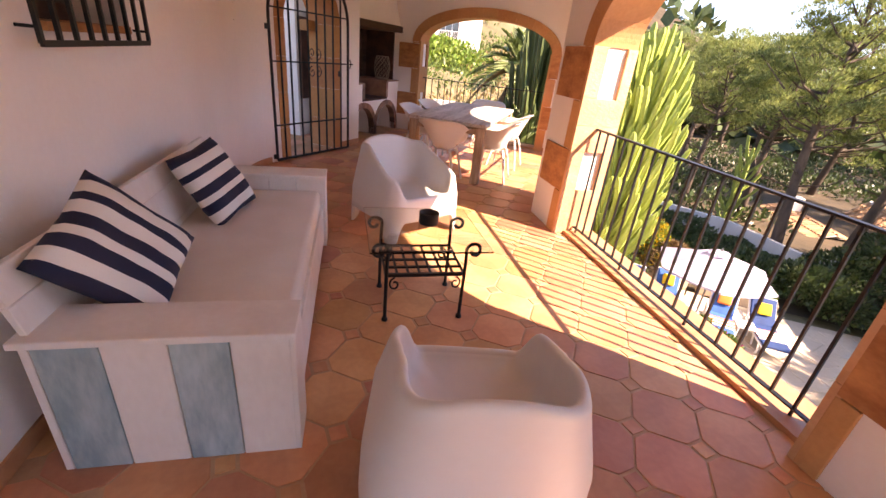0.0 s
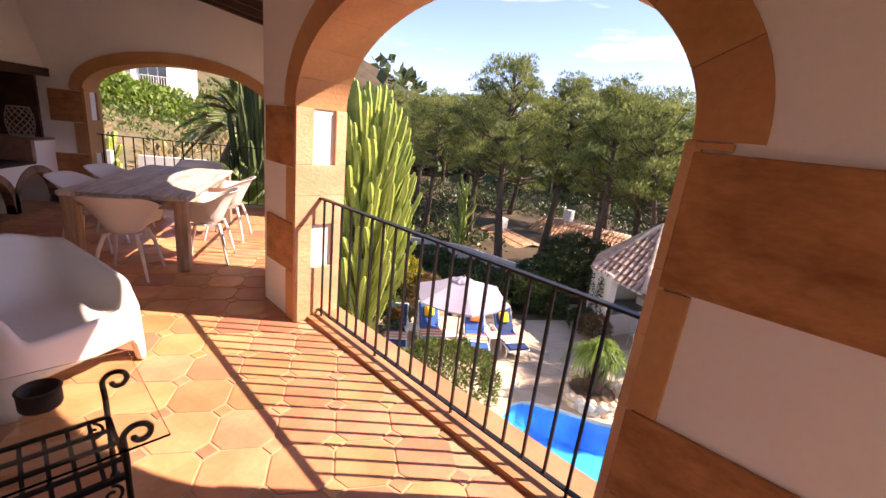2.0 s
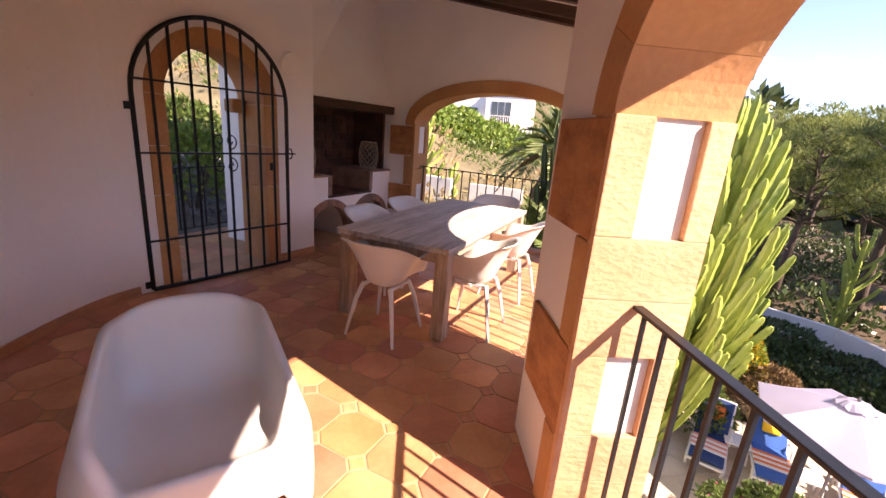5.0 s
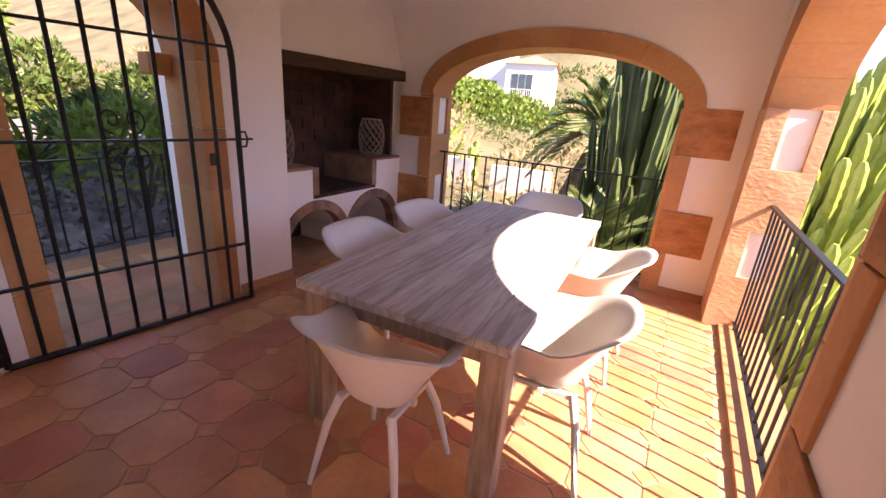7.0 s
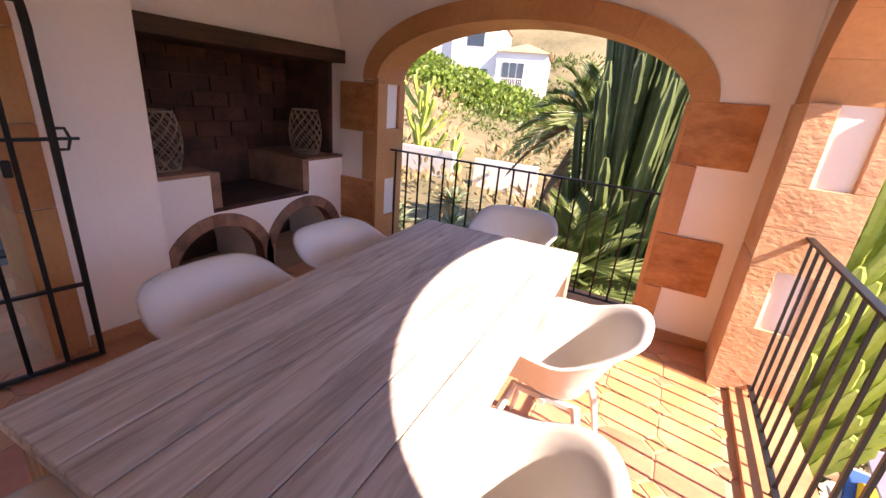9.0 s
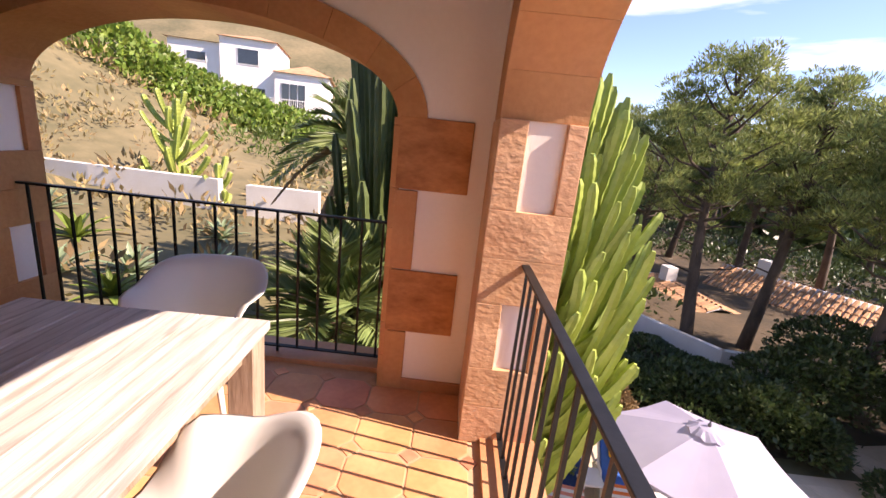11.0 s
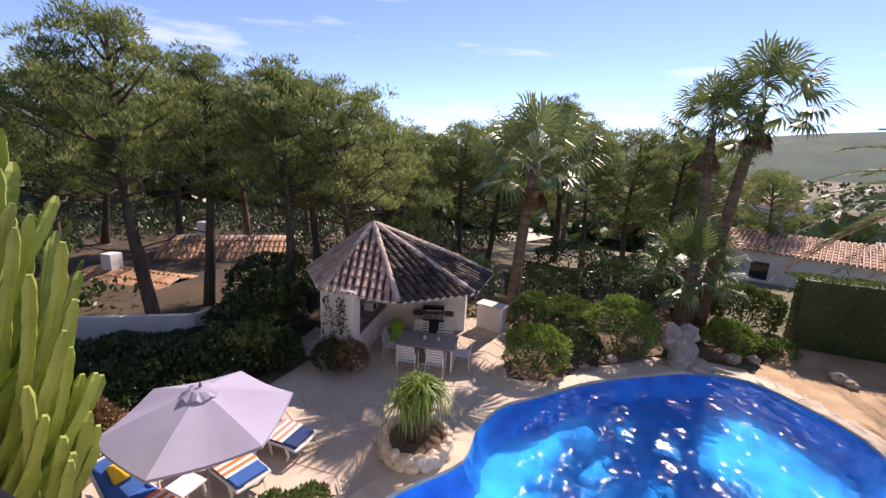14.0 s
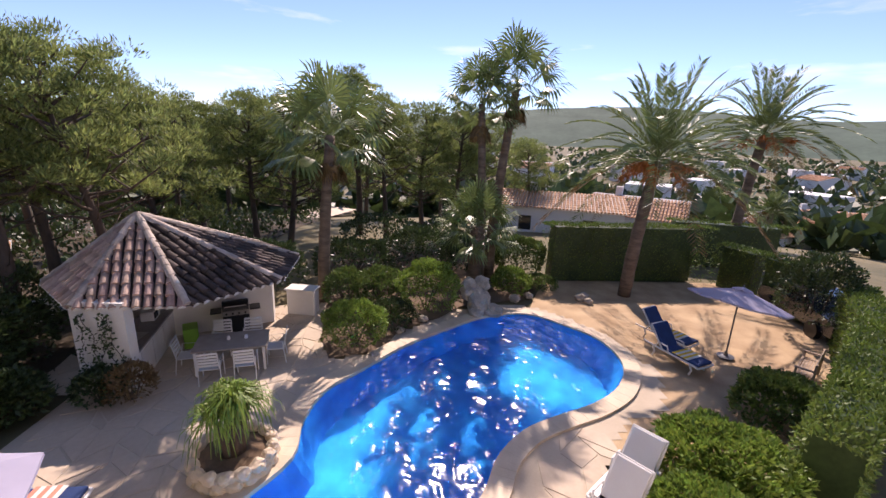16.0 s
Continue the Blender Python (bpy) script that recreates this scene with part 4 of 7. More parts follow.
n1v, d1v = Vector((N1.x, N1.y, 0)), Vector((D1.x, D1.y, 0))
cm = (M["navy"], M["cream"])
pillow(frame_m(sofa_m @ Vector((0.07, -0.62, 0.70)), (d1v * 0.80 + Vector((0, 0, -0.42)) - n1v * 0.1), n1v * 0.78 + Vector((0, 0, 0.52)) + d1v * 0.28), 0.48, 0.16, 9, "cushion", cm, "navy and cream striped cushion leaning on the sofa back")
pillow(frame_m(sofa_m @ Vector((0.13, 0.40, 0.67)), (n1v * 0.40 + Vector((0, 0, -0.9))), n1v * 0.8 + Vector((0, 0, 0.5)) + d1v * 0.25), 0.46, 0.15, 9, "cushion", cm, "navy and cream striped cushion with level stripes")

# coffee table
cx_, cy_ = 1.555, -2.105
ct_m = Matrix.Translation((cx_, cy_, 0)) @ Matrix.Rotation(math.atan2(0.54, 0.84), 4, "Z")
ct = thing("coffee_table", ct_m, "black wrought-iron side table with scrolls and a glass top", "table")


def scroll(cx, cz, r0, r1, turns, a0, flip=1):
    pts = []
    for i in range(22):
        f = i / 21
        a = a0 + flip * turns * 2 * math.pi * f
        r = r0 + (r1 - r0) * f
        pts.append((cx + r * math.cos(a), cz + r * math.sin(a)))
    return pts


for sx in (-1, 1):
    for sy in (-1, 1):
        x0, y0 = sx * 0.235, sy * 0.20
        path = [(x0, y0, 0.012), (x0, y0, 0.25), (x0, y0 * 1.02, 0.40)]
        sc = scroll(0.045, 0.47, 0.05, 0.018, 0.95, math.pi * 0.95, -1)
        path += [(x0 + sx * u - sx * 0.0, y0 * 1.02, z) for u, z in sc]
        part("leg", tube(path, 0.011, 8), M["iron"], ct)
        part("foot", lathe([(0.012, 0.0), (0.02, 0.004), (0.018, 0.02), (0.011, 0.03)], 10), M["iron"], ct, "", Matrix.Translation((x0, y0, 0)))
        sc2 = scroll(0.0, 0.0, 0.042, 0.014, 1.1, math.pi * 0.5, 1)
        part("bracket", tube([(x0 - sx * (0.05 + u * 0.8), y0, 0.255 + z) for u, z in sc2], 0.006, 6), M["iron"], ct)
shelf = part("shelf", box(-0.24, -0.205, 0.305, 0.24, -0.185, 0.325), M["iron"], ct)
for k in range(5):
    part("rim_bar" if k in (0, 4) else "lattice_bar", box(-0.24, -0.205 + k * 0.0975, 0.31, 0.24, -0.185 + k * 0.0975, 0.32), M["iron"], shelf)
for k in range(8):
    part("lattice_bar", box(-0.245 + k * 0.068, -0.20, 0.306, -0.231 + k * 0.068, 0.20, 0.316), M["iron"], shelf)
part("glass_top", box(-0.345, -0.345, 0.525, 0.345, 0.345, 0.535, 0.002), M["glass"], ct, "clear glass pane").visible_shadow = False
bowl = part("bowl", lathe([(0.02, 0.0), (0.058, 0.0), (0.062, 0.01), (0.062, 0.065), (0.066, 0.07), (0.062, 0.074), (0.054, 0.072), (0.050, 0.02), (0.01, 0.016)], 28), M["black_bowl"], None, "", Matrix.Translation((1.555, -2.02, 0.5355)), True)
tagged(bowl, "small dark brown round bowl on the glass", "bowl")

# iron gate
gate_m = Matrix.Translation((-1.425, 0.12, 0)) @ Matrix.Rotation(math.atan2(1.30, 0.22) - math.pi / 2, 4, "Z")
gate = thing("gate", gate_m, "black wrought-iron gate with a round top, standing slightly proud", "gate")
GW, GS, GC = 1.36, 1.70, 2.36


def gz(y):
    return ellipse_z(y, 0, GW, GS, GC)


outer = [(0, 0, 0.02)] + [(0, u, z) for u, z in arc_points(0, GW, GS, GC, 24)] + [(0, GW, 0.02), (0, 0, 0.02)]
part("gate_frame", tube(outer, 0.020, 6), M["iron"], gate)
for k in range(1, 9):
    y = GW * k / 9
    part("bar", tube([(0, y, 0.02), (0, y, gz(y))], 0.013, 6), M["iron"], gate)
for z in (0.46, 1.22, 1.80):
    yy = [u for u in (0.0, GW)]
    if z > GS:
        q = GW / 2 * math.sqrt(1 - ((z - GS) / (GC - GS)) ** 2)
        yy = [GW / 2 - q, GW / 2 + q]
    part("cross_bar", box(-0.012, yy[0], z - 0.008, 0.012, yy[1], z + 0.008), M["iron"], gate)
for sy in (-1, 1):
    for sz in (-1, 1):
        sc = scroll(0, 0, 0.075, 0.015, 1.25, -math.pi / 2 if sz > 0 else math.pi / 2, sy * sz)
        part("scroll", tube([(0.012, GW * 0.52 + sy * (0.055) + u * 0.8, 1.22 + sz * 0.115 + z) for u, z in sc], 0.006, 6), M["iron"], gate)
part("latch", tube([(0, GW + 0.005, 1.27), (0.0, GW + 0.05, 1.27), (0.0, GW + 0.065, 1.22), (0.0, GW + 0.05, 1.17), (0, GW + 0.005, 1.17)], 0.008, 6), M["iron"], gate)
part("bolt", box(-0.008, GW - 0.05, 1.214, 0.008, GW + 0.10, 1.228), M["iron"], gate)
part("padlock", box(-0.012, GW - 0.20, 1.05, 0.012, GW - 0.165, 1.13, 0.006), M["iron"], gate)
for z in (0.06, 1.58):
    part("hinge", box(-0.015, -0.06, z - 0.02, 0.015, 0.012, z + 0.04), M["iron"], gate)

# window with its grille
bm = bmesh.new()
HW1.block(bm, WU0 + 0.02, WU1 - 0.02, 0.22, 0.27, 1.47, 2.43)
win = tagged(part("window_1", bm, M["wood_dark"]), "dark wooden window behind an iron grille", "window", "", "structure")
bm = bmesh.new()
HW1.block(bm, WU0 + 0.09, WU1 - 0.09, 0.205, 0.225, 1.55, 2.36)
part("pane", bm, M["glass_dark"], win)
bm = bmesh.new()
HW1.block(bm, WU0, WU1, -0.03, 0.22, 1.44, 1.475)
part("sill", bm, M["rust"], win)
grille = thing("window_grille", Matrix.Translation(HW1.p(WU0 - 0.13, -0.07, 0)) @ Matrix.Rotation(math.atan2(d_h1.y, d_h1.x), 4, "Z"), "black iron window grille standing out from the wall", "grille")
gl = WU1 - WU0 + 0.22
for z in (1.40, 1.62, 2.12, 2.42):
    part("cross_bar", box(0, -0.008, z - 0.012, gl, 0.008, z + 0.012), M["iron"], grille)
for k in range(9):
    part("bar", box(gl * k / 8 - 0.009, -0.008, 1.40, gl * k / 8 + 0.009, 0.008, 2.42), M["iron"], grille)
for k in (0, 8):
    for z in (1.45, 2.3):
        part("bracket", box(gl * k / 8 - 0.006, 0, z, gl * k / 8 + 0.006, 0.075, z + 0.012), M["iron"], grille)

# fireplace, facing the terrace
fire = thing("fireplace", Matrix.Translation((-1.5, 1.95, 0)), "built-in white barbecue fireplace with dark brick and a wooden mantel", "fireplace")
FD = 0.72
FL = 1.85


def fbox(y0, z0, y1, z1, x0=-FD, x1=0.0, bev=0.0):
    return box(x0, y0, z0, x1, y1, z1, bev)


F = Wall((0, 0), (0, 1), (-1, 0), FD)
bm = bmesh.new()
arches = ((0.10, 0.88), (0.97, 1.75))
for a, b in ((0.0, arches[0][0]), (arches[0][1], arches[1][0]), (arches[1][1], FL)):
    F.block(bm, a, b, 0, FD, 0, 0.60)
for a, b in arches:
    F.over_arch(bm, a, b, 0.12, 0.50, 0.60, n=16)
bmesh.ops.remove_doubles(bm, verts=bm.verts[:], dist=0.0005)
part("base", bm, M["plaster"], fire, "white plastered base with two arched log stores")
part("base_back", fbox(0, 0, FL, 0.60, -FD, -FD + 0.05), M["brick_dark"], fire)
for a, b in arches:
    for i in range(13):
        part("brick", F.voussoir(a, b, 0.12, 0.50, 0.085, i, 13, -0.014, 0.10, 0.01), M["brick_arch"], fire)
    for sgn, u in ((-1, a), (1, b)):
        part("brick", F.block(bmesh.new(), min(u, u + sgn * 0.085), max(u, u + sgn * 0.085), -0.014, 0.1, 0.0, 0.12), M["brick_arch"], fire)
part("hearth", fbox(0.46, 0.60, 1.40, 0.635), M["brick_dark"], fire)
part("side_ledge", fbox(0.0, 0.60, 0.46, 0.885), M["plaster"], fire)
part("side_ledge", fbox(1.40, 0.60, FL, 0.905), M["plaster"], fire)
part("ledge_top", fbox(0.0, 0.885, 0.47, 0.912, -FD, 0.008), M["brick_arch"], fire)
part("ledge_top", fbox(1.39, 0.905, FL, 0.93, -FD, 0.008), M["brick_arch"], fire)
part("hearth_cheek", fbox(0.46, 0.635, 0.53, 0.90, -FD, 0.01), M["brick_arch"], fire)
part("hearth_cheek", fbox(1.33, 0.635, 1.40, 0.92, -FD, 0.01), M["brick_arch"], fire)
part("back_wall", fbox(-0.2, 0.6, FL, 1.80, -FD - 0.06, -FD), M["brick_dark"], fire)
for r in range(7):
    z = 0.94 + r * 0.125
    for k in range(-1, 6):
        y0 = k * 0.33 + (0.165 if r % 2 else 0)
        a, b = max(0.0, y0 + 0.006), min(FL, y0 + 0.324)
        if b - a > 0.05:
            part("brick", fbox(a, z, b, z + 0.113, -FD, -FD + random.uniform(0.012, 0.024), 0.003), M["brick_dark"], fire)
for y in (0.0, FL - 0.05):
    part("side_wall", fbox(y - (0.0 if y else 0.05), 0.9, y + 0.05, 1.80, -FD, -0.12 if y else 0.0), M["brick_dark"], fire)
mantel = part("mantel", box(-FD, -0.005, 1.765, 0.05, FL + 0.0, 1.875, 0.006), M["wood_dark"], fire, "dark wooden mantel beam")
bm = bmesh.new()
hv = [bm.verts.new(p) for p in ((0.0, 0.0, 1.875), (0.0, FL, 1.875), (-0.55, FL, 3.9), (-0.30, 0.0, 3.9), (-0.9, 0.0, 1.875), (-0.9, FL, 1.875), (-0.9, FL, 3.9), (-0.9, 0.0, 3.9))]
for q in ((0, 1, 2, 3), (4, 7, 6, 5), (0, 3, 7, 4), (1, 5, 6, 2), (2, 6, 7, 3), (0, 4, 5, 1)):
    bm.faces.new([hv[i] for i in q])
bmesh.ops.recalc_face_normals(bm, faces=bm.faces[:])
part("hood", bm, M["plaster"], fire, "tapering white plastered chimney hood")
bm = bmesh.new()
add_box(bm, -2.6, 1.7, -0.3, -1.5 - FD - 0.06, 4.2, 3.9)
structure("wall_chimney", bm, M["plaster"], "white plastered wall behind the fireplace")
# shallow plaster ledges on the rounded wall
for z, k0, k1 in ((1.76, 3, 5), (1.60, 3, 5)):
    bm = bmesh.new()
    for a, b in zip(curve[k0:k1], curve[k0 + 1:k1 + 1]):
        w = Wall(a, b - a, Vector((-(b - a).y, (b - a).x)), 0.02)
        w.block(bm, 0, (b - a).length, -0.008, 0.004, z, z + 0.012)
    tagged(part("wall_ledge", bm, M["plaster"]), "thin white plaster ledge on the rounded wall", "ledge", "plaster ledges")
# small wall niche with a rounded head
bm = bmesh.new()
pts = [(-0.11, 0.0)] + [(-0.11 * math.cos(math.pi * i / 10), 0.05 + 0.16 * math.sin(math.pi * i / 10)) for i in range(11)] + [(0.11, 0.0)]
a = [bm.verts.new(HW2.p(wall_u(HW2, -1.3, 1.62) + u, -0.004, 2.05 + z)) for u, z in pts]
b = [bm.verts.new(HW2.p(wall_u(HW2, -1.3, 1.62) + u * (1 - 0.1), 0.001 if z < 0.01 else -0.06 * (z / 0.2), 2.05 + z * 0.95)) for u, z in pts]
bm.faces.new(b)
for i in range(len(pts)):
    j = (i + 1) % len(pts)
    bm.faces.new((a[i], a[j], b[j], b[i]))
bmesh.ops.recalc_face_normals(bm, faces=bm.faces[:])
tagged(part("wall_lamp", bm, M["plaster"]), "small white half-round plaster wall lamp", "lamp")


def lantern(m):
    ob = thing("basket_lantern", m, "pale woven lattice lantern standing on the fireplace ledge", "lantern", "fireplace lanterns")
    H, R = 0.39, 0.15
    def at(a, f):
        r = R * (0.62 + 0.38 * math.sin(math.pi * (0.12 + 0.80 * f)) ** 0.8)
        return (r * math.cos(a), r * math.sin(a), 0.01 + H * f)
    for k in range(12):
        for sgn in (-1, 1):
            part("cane", tube([at(2 * math.pi * k / 12 + sgn * 2.2 * i / 12, i / 12) for i in range(13)], 0.0045, 4, False), M["rope"], ob)
    for f in (0.0, 1.0):
        part("hoop", tube([at(2 * math.pi * i / 20, f) for i in range(21)], 0.007, 5, False), M["rope"], ob)
    return ob


ln = lantern(pose(-1.74, 3.56, 0.93))
copy_thing(ln, pose(-1.72, 2.20, 0.912))

# ---- terrace tiles ----
PITCH, TX, TY = 0.3065, -0.475 + 0.15325, 0.458 + 0.15325


def in_poly(x, y, poly):
    c = False
    for (ax, ay), (bx, by) in zip(poly, poly[1:] + poly[:1]):
        if (ay > y) != (by > y) and x < (bx - ax) * (y - ay) / (by - ay) + ax:
            c = not c
    return c


def oct_mesh(h, cut, name, mt, square=False):
    bm = bmesh.new()
    if square:
        ring_ = [(cut, 0), (0, cut), (-cut, 0), (0, -cut)]
    else:
        ring_ = [(h, -h + cut), (h, h - cut), (h - cut, h), (-h + cut, h), (-h, h - cut), (-h, -h + cut), (-h + cut, -h), (h - cut, -h)]
    rows = []
    for k, z in ((1.0, -0.012), (1.0, -0.0015), (0.975, 0.0)):
        rows.append([bm.verts.new((x * k, y * k, z)) for x, y in ring_])
    n = len(ring_)
    for a, b in zip(rows, rows[1:]):
        for i in range(n):
            bm.faces.new((a[i], a[(i + 1) % n], b[(i + 1) % n], b[i]))
    bm.faces.new(rows[-1])
    return mesh_of(bm, name, mt)


oct_me = oct_mesh(PITCH / 2 - 0.005, 0.062, "tile", M["tile"])
sq_me = oct_mesh(0, 0.050, "tile", M["tile"], True)
floor_poly = [tuple(b0), tuple(b1), tuple(SOUTH.p(SU1, 0.1, 0).xy), tuple((C1 + N1 * 0.1)), (2.02, 0.9), (2.04, 3.94), (-1.5, 3.94), (-1.5, 2.0), (-1.62, 0.0), (-1.3, -0.7)]
for i in range(-8, 20):
    for j in range(-22, 14):
        x, y = TX + i * PITCH, TY + j * PITCH
        if y > -4.0 and in_poly(x, y, floor_poly):
            part("tile", oct_me, None, floor, "", Matrix.Translation((x, y, 0)) @ Euler((random.uniform(-0.004, 0.004), random.uniform(-0.004, 0.004), random.choice((0, 1, 2, 3)) * math.pi / 2)).to_matrix().to_4x4())
        x, y = x - PITCH / 2, y - PITCH / 2
        if y > -3.6 and in_poly(x, y, floor_poly):
            part("tile", sq_me, None, floor, "", Matrix.Translation((x, y, 0)))


# ---- plants ----
RNG = random.Random(7)


def rnd(a, b):
    return RNG.uniform(a, b)


def quads_mesh(name, quads, material):
    """One mesh from many loose four-cornered leaves."""
    v = np.array(quads, dtype=np.float32).reshape(-1, 3)
    n = len(quads)
    me = bpy.data.meshes.new(name)
    me.vertices.add(len(v))
    me.vertices.foreach_set("co", v.ravel())
    me.loops.add(n * 4)
    me.loops.foreach_set("vertex_index", np.arange(n * 4, dtype=np.int32))
    me.polygons.add(n)
    me.polygons.foreach_set("loop_start", np.arange(0, n * 4, 4, dtype=np.int32))
    me.update(calc_edges=True)
    me.materials.append(material)
    return me


def leaf(p, d, length, width, side=None):
    """A pointed leaf from p along d, as a kite."""
    d = d.normalized()
    s = (side if side is not None else d.cross(Vector((rnd(-1, 1), rnd(-1, 1), rnd(-1, 1))))).normalized() * width * 0.5
    a, b, c = p, p + d * length * 0.45, p + d * length
    return [tuple(a), tuple(b + s), tuple(c), tuple(b - s)]


def rdir():
    while True:
        v = Vector((rnd(-1, 1), rnd(-1, 1), rnd(-1, 1)))
        if 0.05 < v.length < 1:
            return v.normalized()


def pine_meshes(height, spread, clumps, per, seed, lean=0.6, bare=0.45):
    """A bare leaning trunk, forked limbs, and separate rounded masses of needles at their ends."""
    RNG.seed(seed)
    bm = bmesh.new()
    top = Vector((rnd(-lean, lean), rnd(-lean, lean), height * 0.93))
    def axis(f):
        return Vector((top.x * f * f + 0.25 * math.sin(f * 4 + seed), top.y * f * f + 0.25 * math.sin(f * 3 + seed * 2), top.z * f))
    add_tube(bm, [axis(i / 10) for i in range(10)], [0.19 * (1 - 0.10 * i) * height / 10 + 0.02 for i in range(10)], 8)
    quads, ends = [], []
    for k in range(clumps):
        f = bare + (1 - bare) * (k + rnd(0, 1)) / clumps
        a = k * 2.4 + rnd(-0.5, 0.5)
        shape = math.sin(math.pi * min(1, max(0.0, (f - bare) / (1 - bare) * 0.74 + 0.24))) ** 0.8
        r = spread * shape * rnd(0.40, 1.0)
        base = axis(f * 0.86)
        end = base + Vector((math.cos(a) * r, math.sin(a) * r, rnd(0.30, 0.70) * r + 0.1 + (f - 0.6) * 0.9))
        mid = (base + end) / 2 + Vector((rnd(-0.15, 0.15), rnd(-0.15, 0.15), -0.12 * r))
        add_tube(bm, [base, mid, end], [0.055 * height / 10, 0.038, 0.014], 5, False)
        ends.append((end, rnd(0.55, 0.92)))
        if r > spread * 0.55:
            side = mid + Vector((rnd(-0.6, 0.6), rnd(-0.6, 0.6), rnd(0.2, 0.6)))
            add_tube(bm, [mid, side], [0.03, 0.012], 4, False)
            ends.append((side, rnd(0.40, 0.65)))
    for k in range(9):
        f = rnd(0.25, bare + 0.08)
        a = rnd(0, 6.28)
        base = axis(f)
        add_tube(bm, [base, base + Vector((math.cos(a), math.sin(a), 0.3)) * rnd(0.5, 1.2), base + Vector((math.cos(a) * 1.8, math.sin(a) * 1.8, rnd(0.2, 1.2)))], [0.035, 0.025, 0.008], 4, False)
    for end, rad in ends:
        rad *= spread / 2.8
        tufts = [end + Vector((rnd(-1, 1), rnd(-1, 1), rnd(-0.55, 0.80))) * rad * 0.66 for q in range(7)]
        for q in range(int(per * 7.5 * rad)):
            c = tufts[q % 7]
            size = rad * (0.42 + 0.10 * (q % 7 % 3))
            o = rdir()
            if o.z < -0.2:
                o.z *= -0.6
            o = o * size * rnd(0.55, 1.0)
            o.z *= 0.8
            d = o.normalized() * 0.9 + Vector((0, 0, 0.55)) + rdir() * 0.45
            quads.append(leaf(c + o, d, rnd(0.11, 0.20), rnd(0.026, 0.044)))
    return mesh_of(bm, "trunk", M["bark"], True), quads_mesh("crown", quads, M["pine"])



PINES = [pine_meshes(11.6, 2.6, 34, 108, 3, 1.0, 0.48), pine_meshes(10.5, 2.8, 32, 108, 11, 0.5, 0.46), pine_meshes(9.5, 3.0, 32, 108, 23, 1.2, 0.46), pine_meshes(8.2, 2.9, 36, 90, 31, 0.5, 0.26)]


def pine(x, y, kind, s, rot, z=None, label="tall umbrella-like pine with a dark bare trunk"):
    z = ground_z(x, y) if z is None else z
    ob = thing("pine_tree", Matrix.Translation((x, y, z - 0.1)) @ Matrix.Rotation(rot, 4, "Z") @ Matrix.Scale(s, 4), label, "tree", "pines behind the garden")
    tr, cr = PINES[kind]
    part("trunk", tr, None, ob)
    part("crown", cr, None, ob)
    return ob


def at_bearing(deg, dist):
    return 1.9 + dist * math.sin(radians(deg)), 1.45 + dist * math.cos(radians(deg))


def pine_at(deg, dist, elev, kind, rot, **k):
    """A pine at a bearing and distance from the look-out, its top at that elevation."""
    x, y = at_bearing(deg, dist)
    z0 = ground_z(x, y)
    top = 1.6 + dist * math.tan(radians(elev))
    h = (10.6, 9.6, 8.8, 7.6)[kind]
    return pine(x, y, kind, max(0.35, (top - z0) / h), rot, z0, **k)


for deg, dist, elev, kind, rot in ((31.5, 16.3, 13.8, 0, 0.3), (46.5, 16.0, 11.0, 1, 1.2), (54.5, 16.6, 8.6, 2, 2.6), (37.5, 18.5, 11.6, 0, 4.0), (59.5, 20.5, 4.8, 3, 0.4), (50.5, 19.5, 8.8, 2, 1.4),
                                   (24.5, 21.0, 8.0, 1, 5.0), (17.0, 22.0, 6.5, 2, 1.0), (64.0, 24.0, 4.0, 1, 2.2), (69.5, 25.0, 4.6, 2, 3.3), (74.5, 26.0, 5.0, 3, 4.1)):
    pine_at(deg, dist, elev, kind, rot)
for deg, dist, elev, kind, rot in ((82.5, 30.0, 8.4, 1, 0.9), (86.0, 28.0, 5.0, 2, 2.9), (91.5, 30.0, 4.4, 3, 1.9), (96.5, 31.0, 4.6, 1, 3.7), (100.0, 34.0, 3.6, 2, 0.2), (105.5, 40.0, 0.4, 3, 5.2),
                                   (78.0, 34.0, 4.0, 3, 1.1), (61.5, 32.0, 3.2, 0, 2.0), (49.0, 30.0, 6.0, 2, 1.7), (41.5, 31.0, 7.0, 1, 2.4), (34.5, 29.0, 8.0, 2, 4.4), (28.0, 33.0, 7.0, 3, 5.6),
                                   (21.0, 34.0, 6.2, 0, 0.5), (13.0, 30.0, 5.4, 1, 1.4), (9.0, 36.0, 5.6, 2, 3.0), (5.0, 40.0, 5.2, 3, 2.0), (55.0, 41.0, 3.4, 1, 5.0), (67.0, 40.0, 3.0, 0, 1.0), (73.0, 42.0, 3.0, 2, 2.0),
                                   (84.0, 44.0, 3.0, 3, 3.0), (94.0, 46.0, 2.4, 0, 4.0), (2.0, 48.0, 5.0, 1, 0.7), (45.0, 46.0, 5.0, 0, 0.9), (38.0, 48.0, 5.5, 3, 3.1), (31.0, 50.0, 5.5, 1, 2.2), (16.0, 50.0, 5.0, 2, 0.3)):
    pine_at(deg, dist, elev, kind, rot, label="pine with a dense dark green crown in the wood")


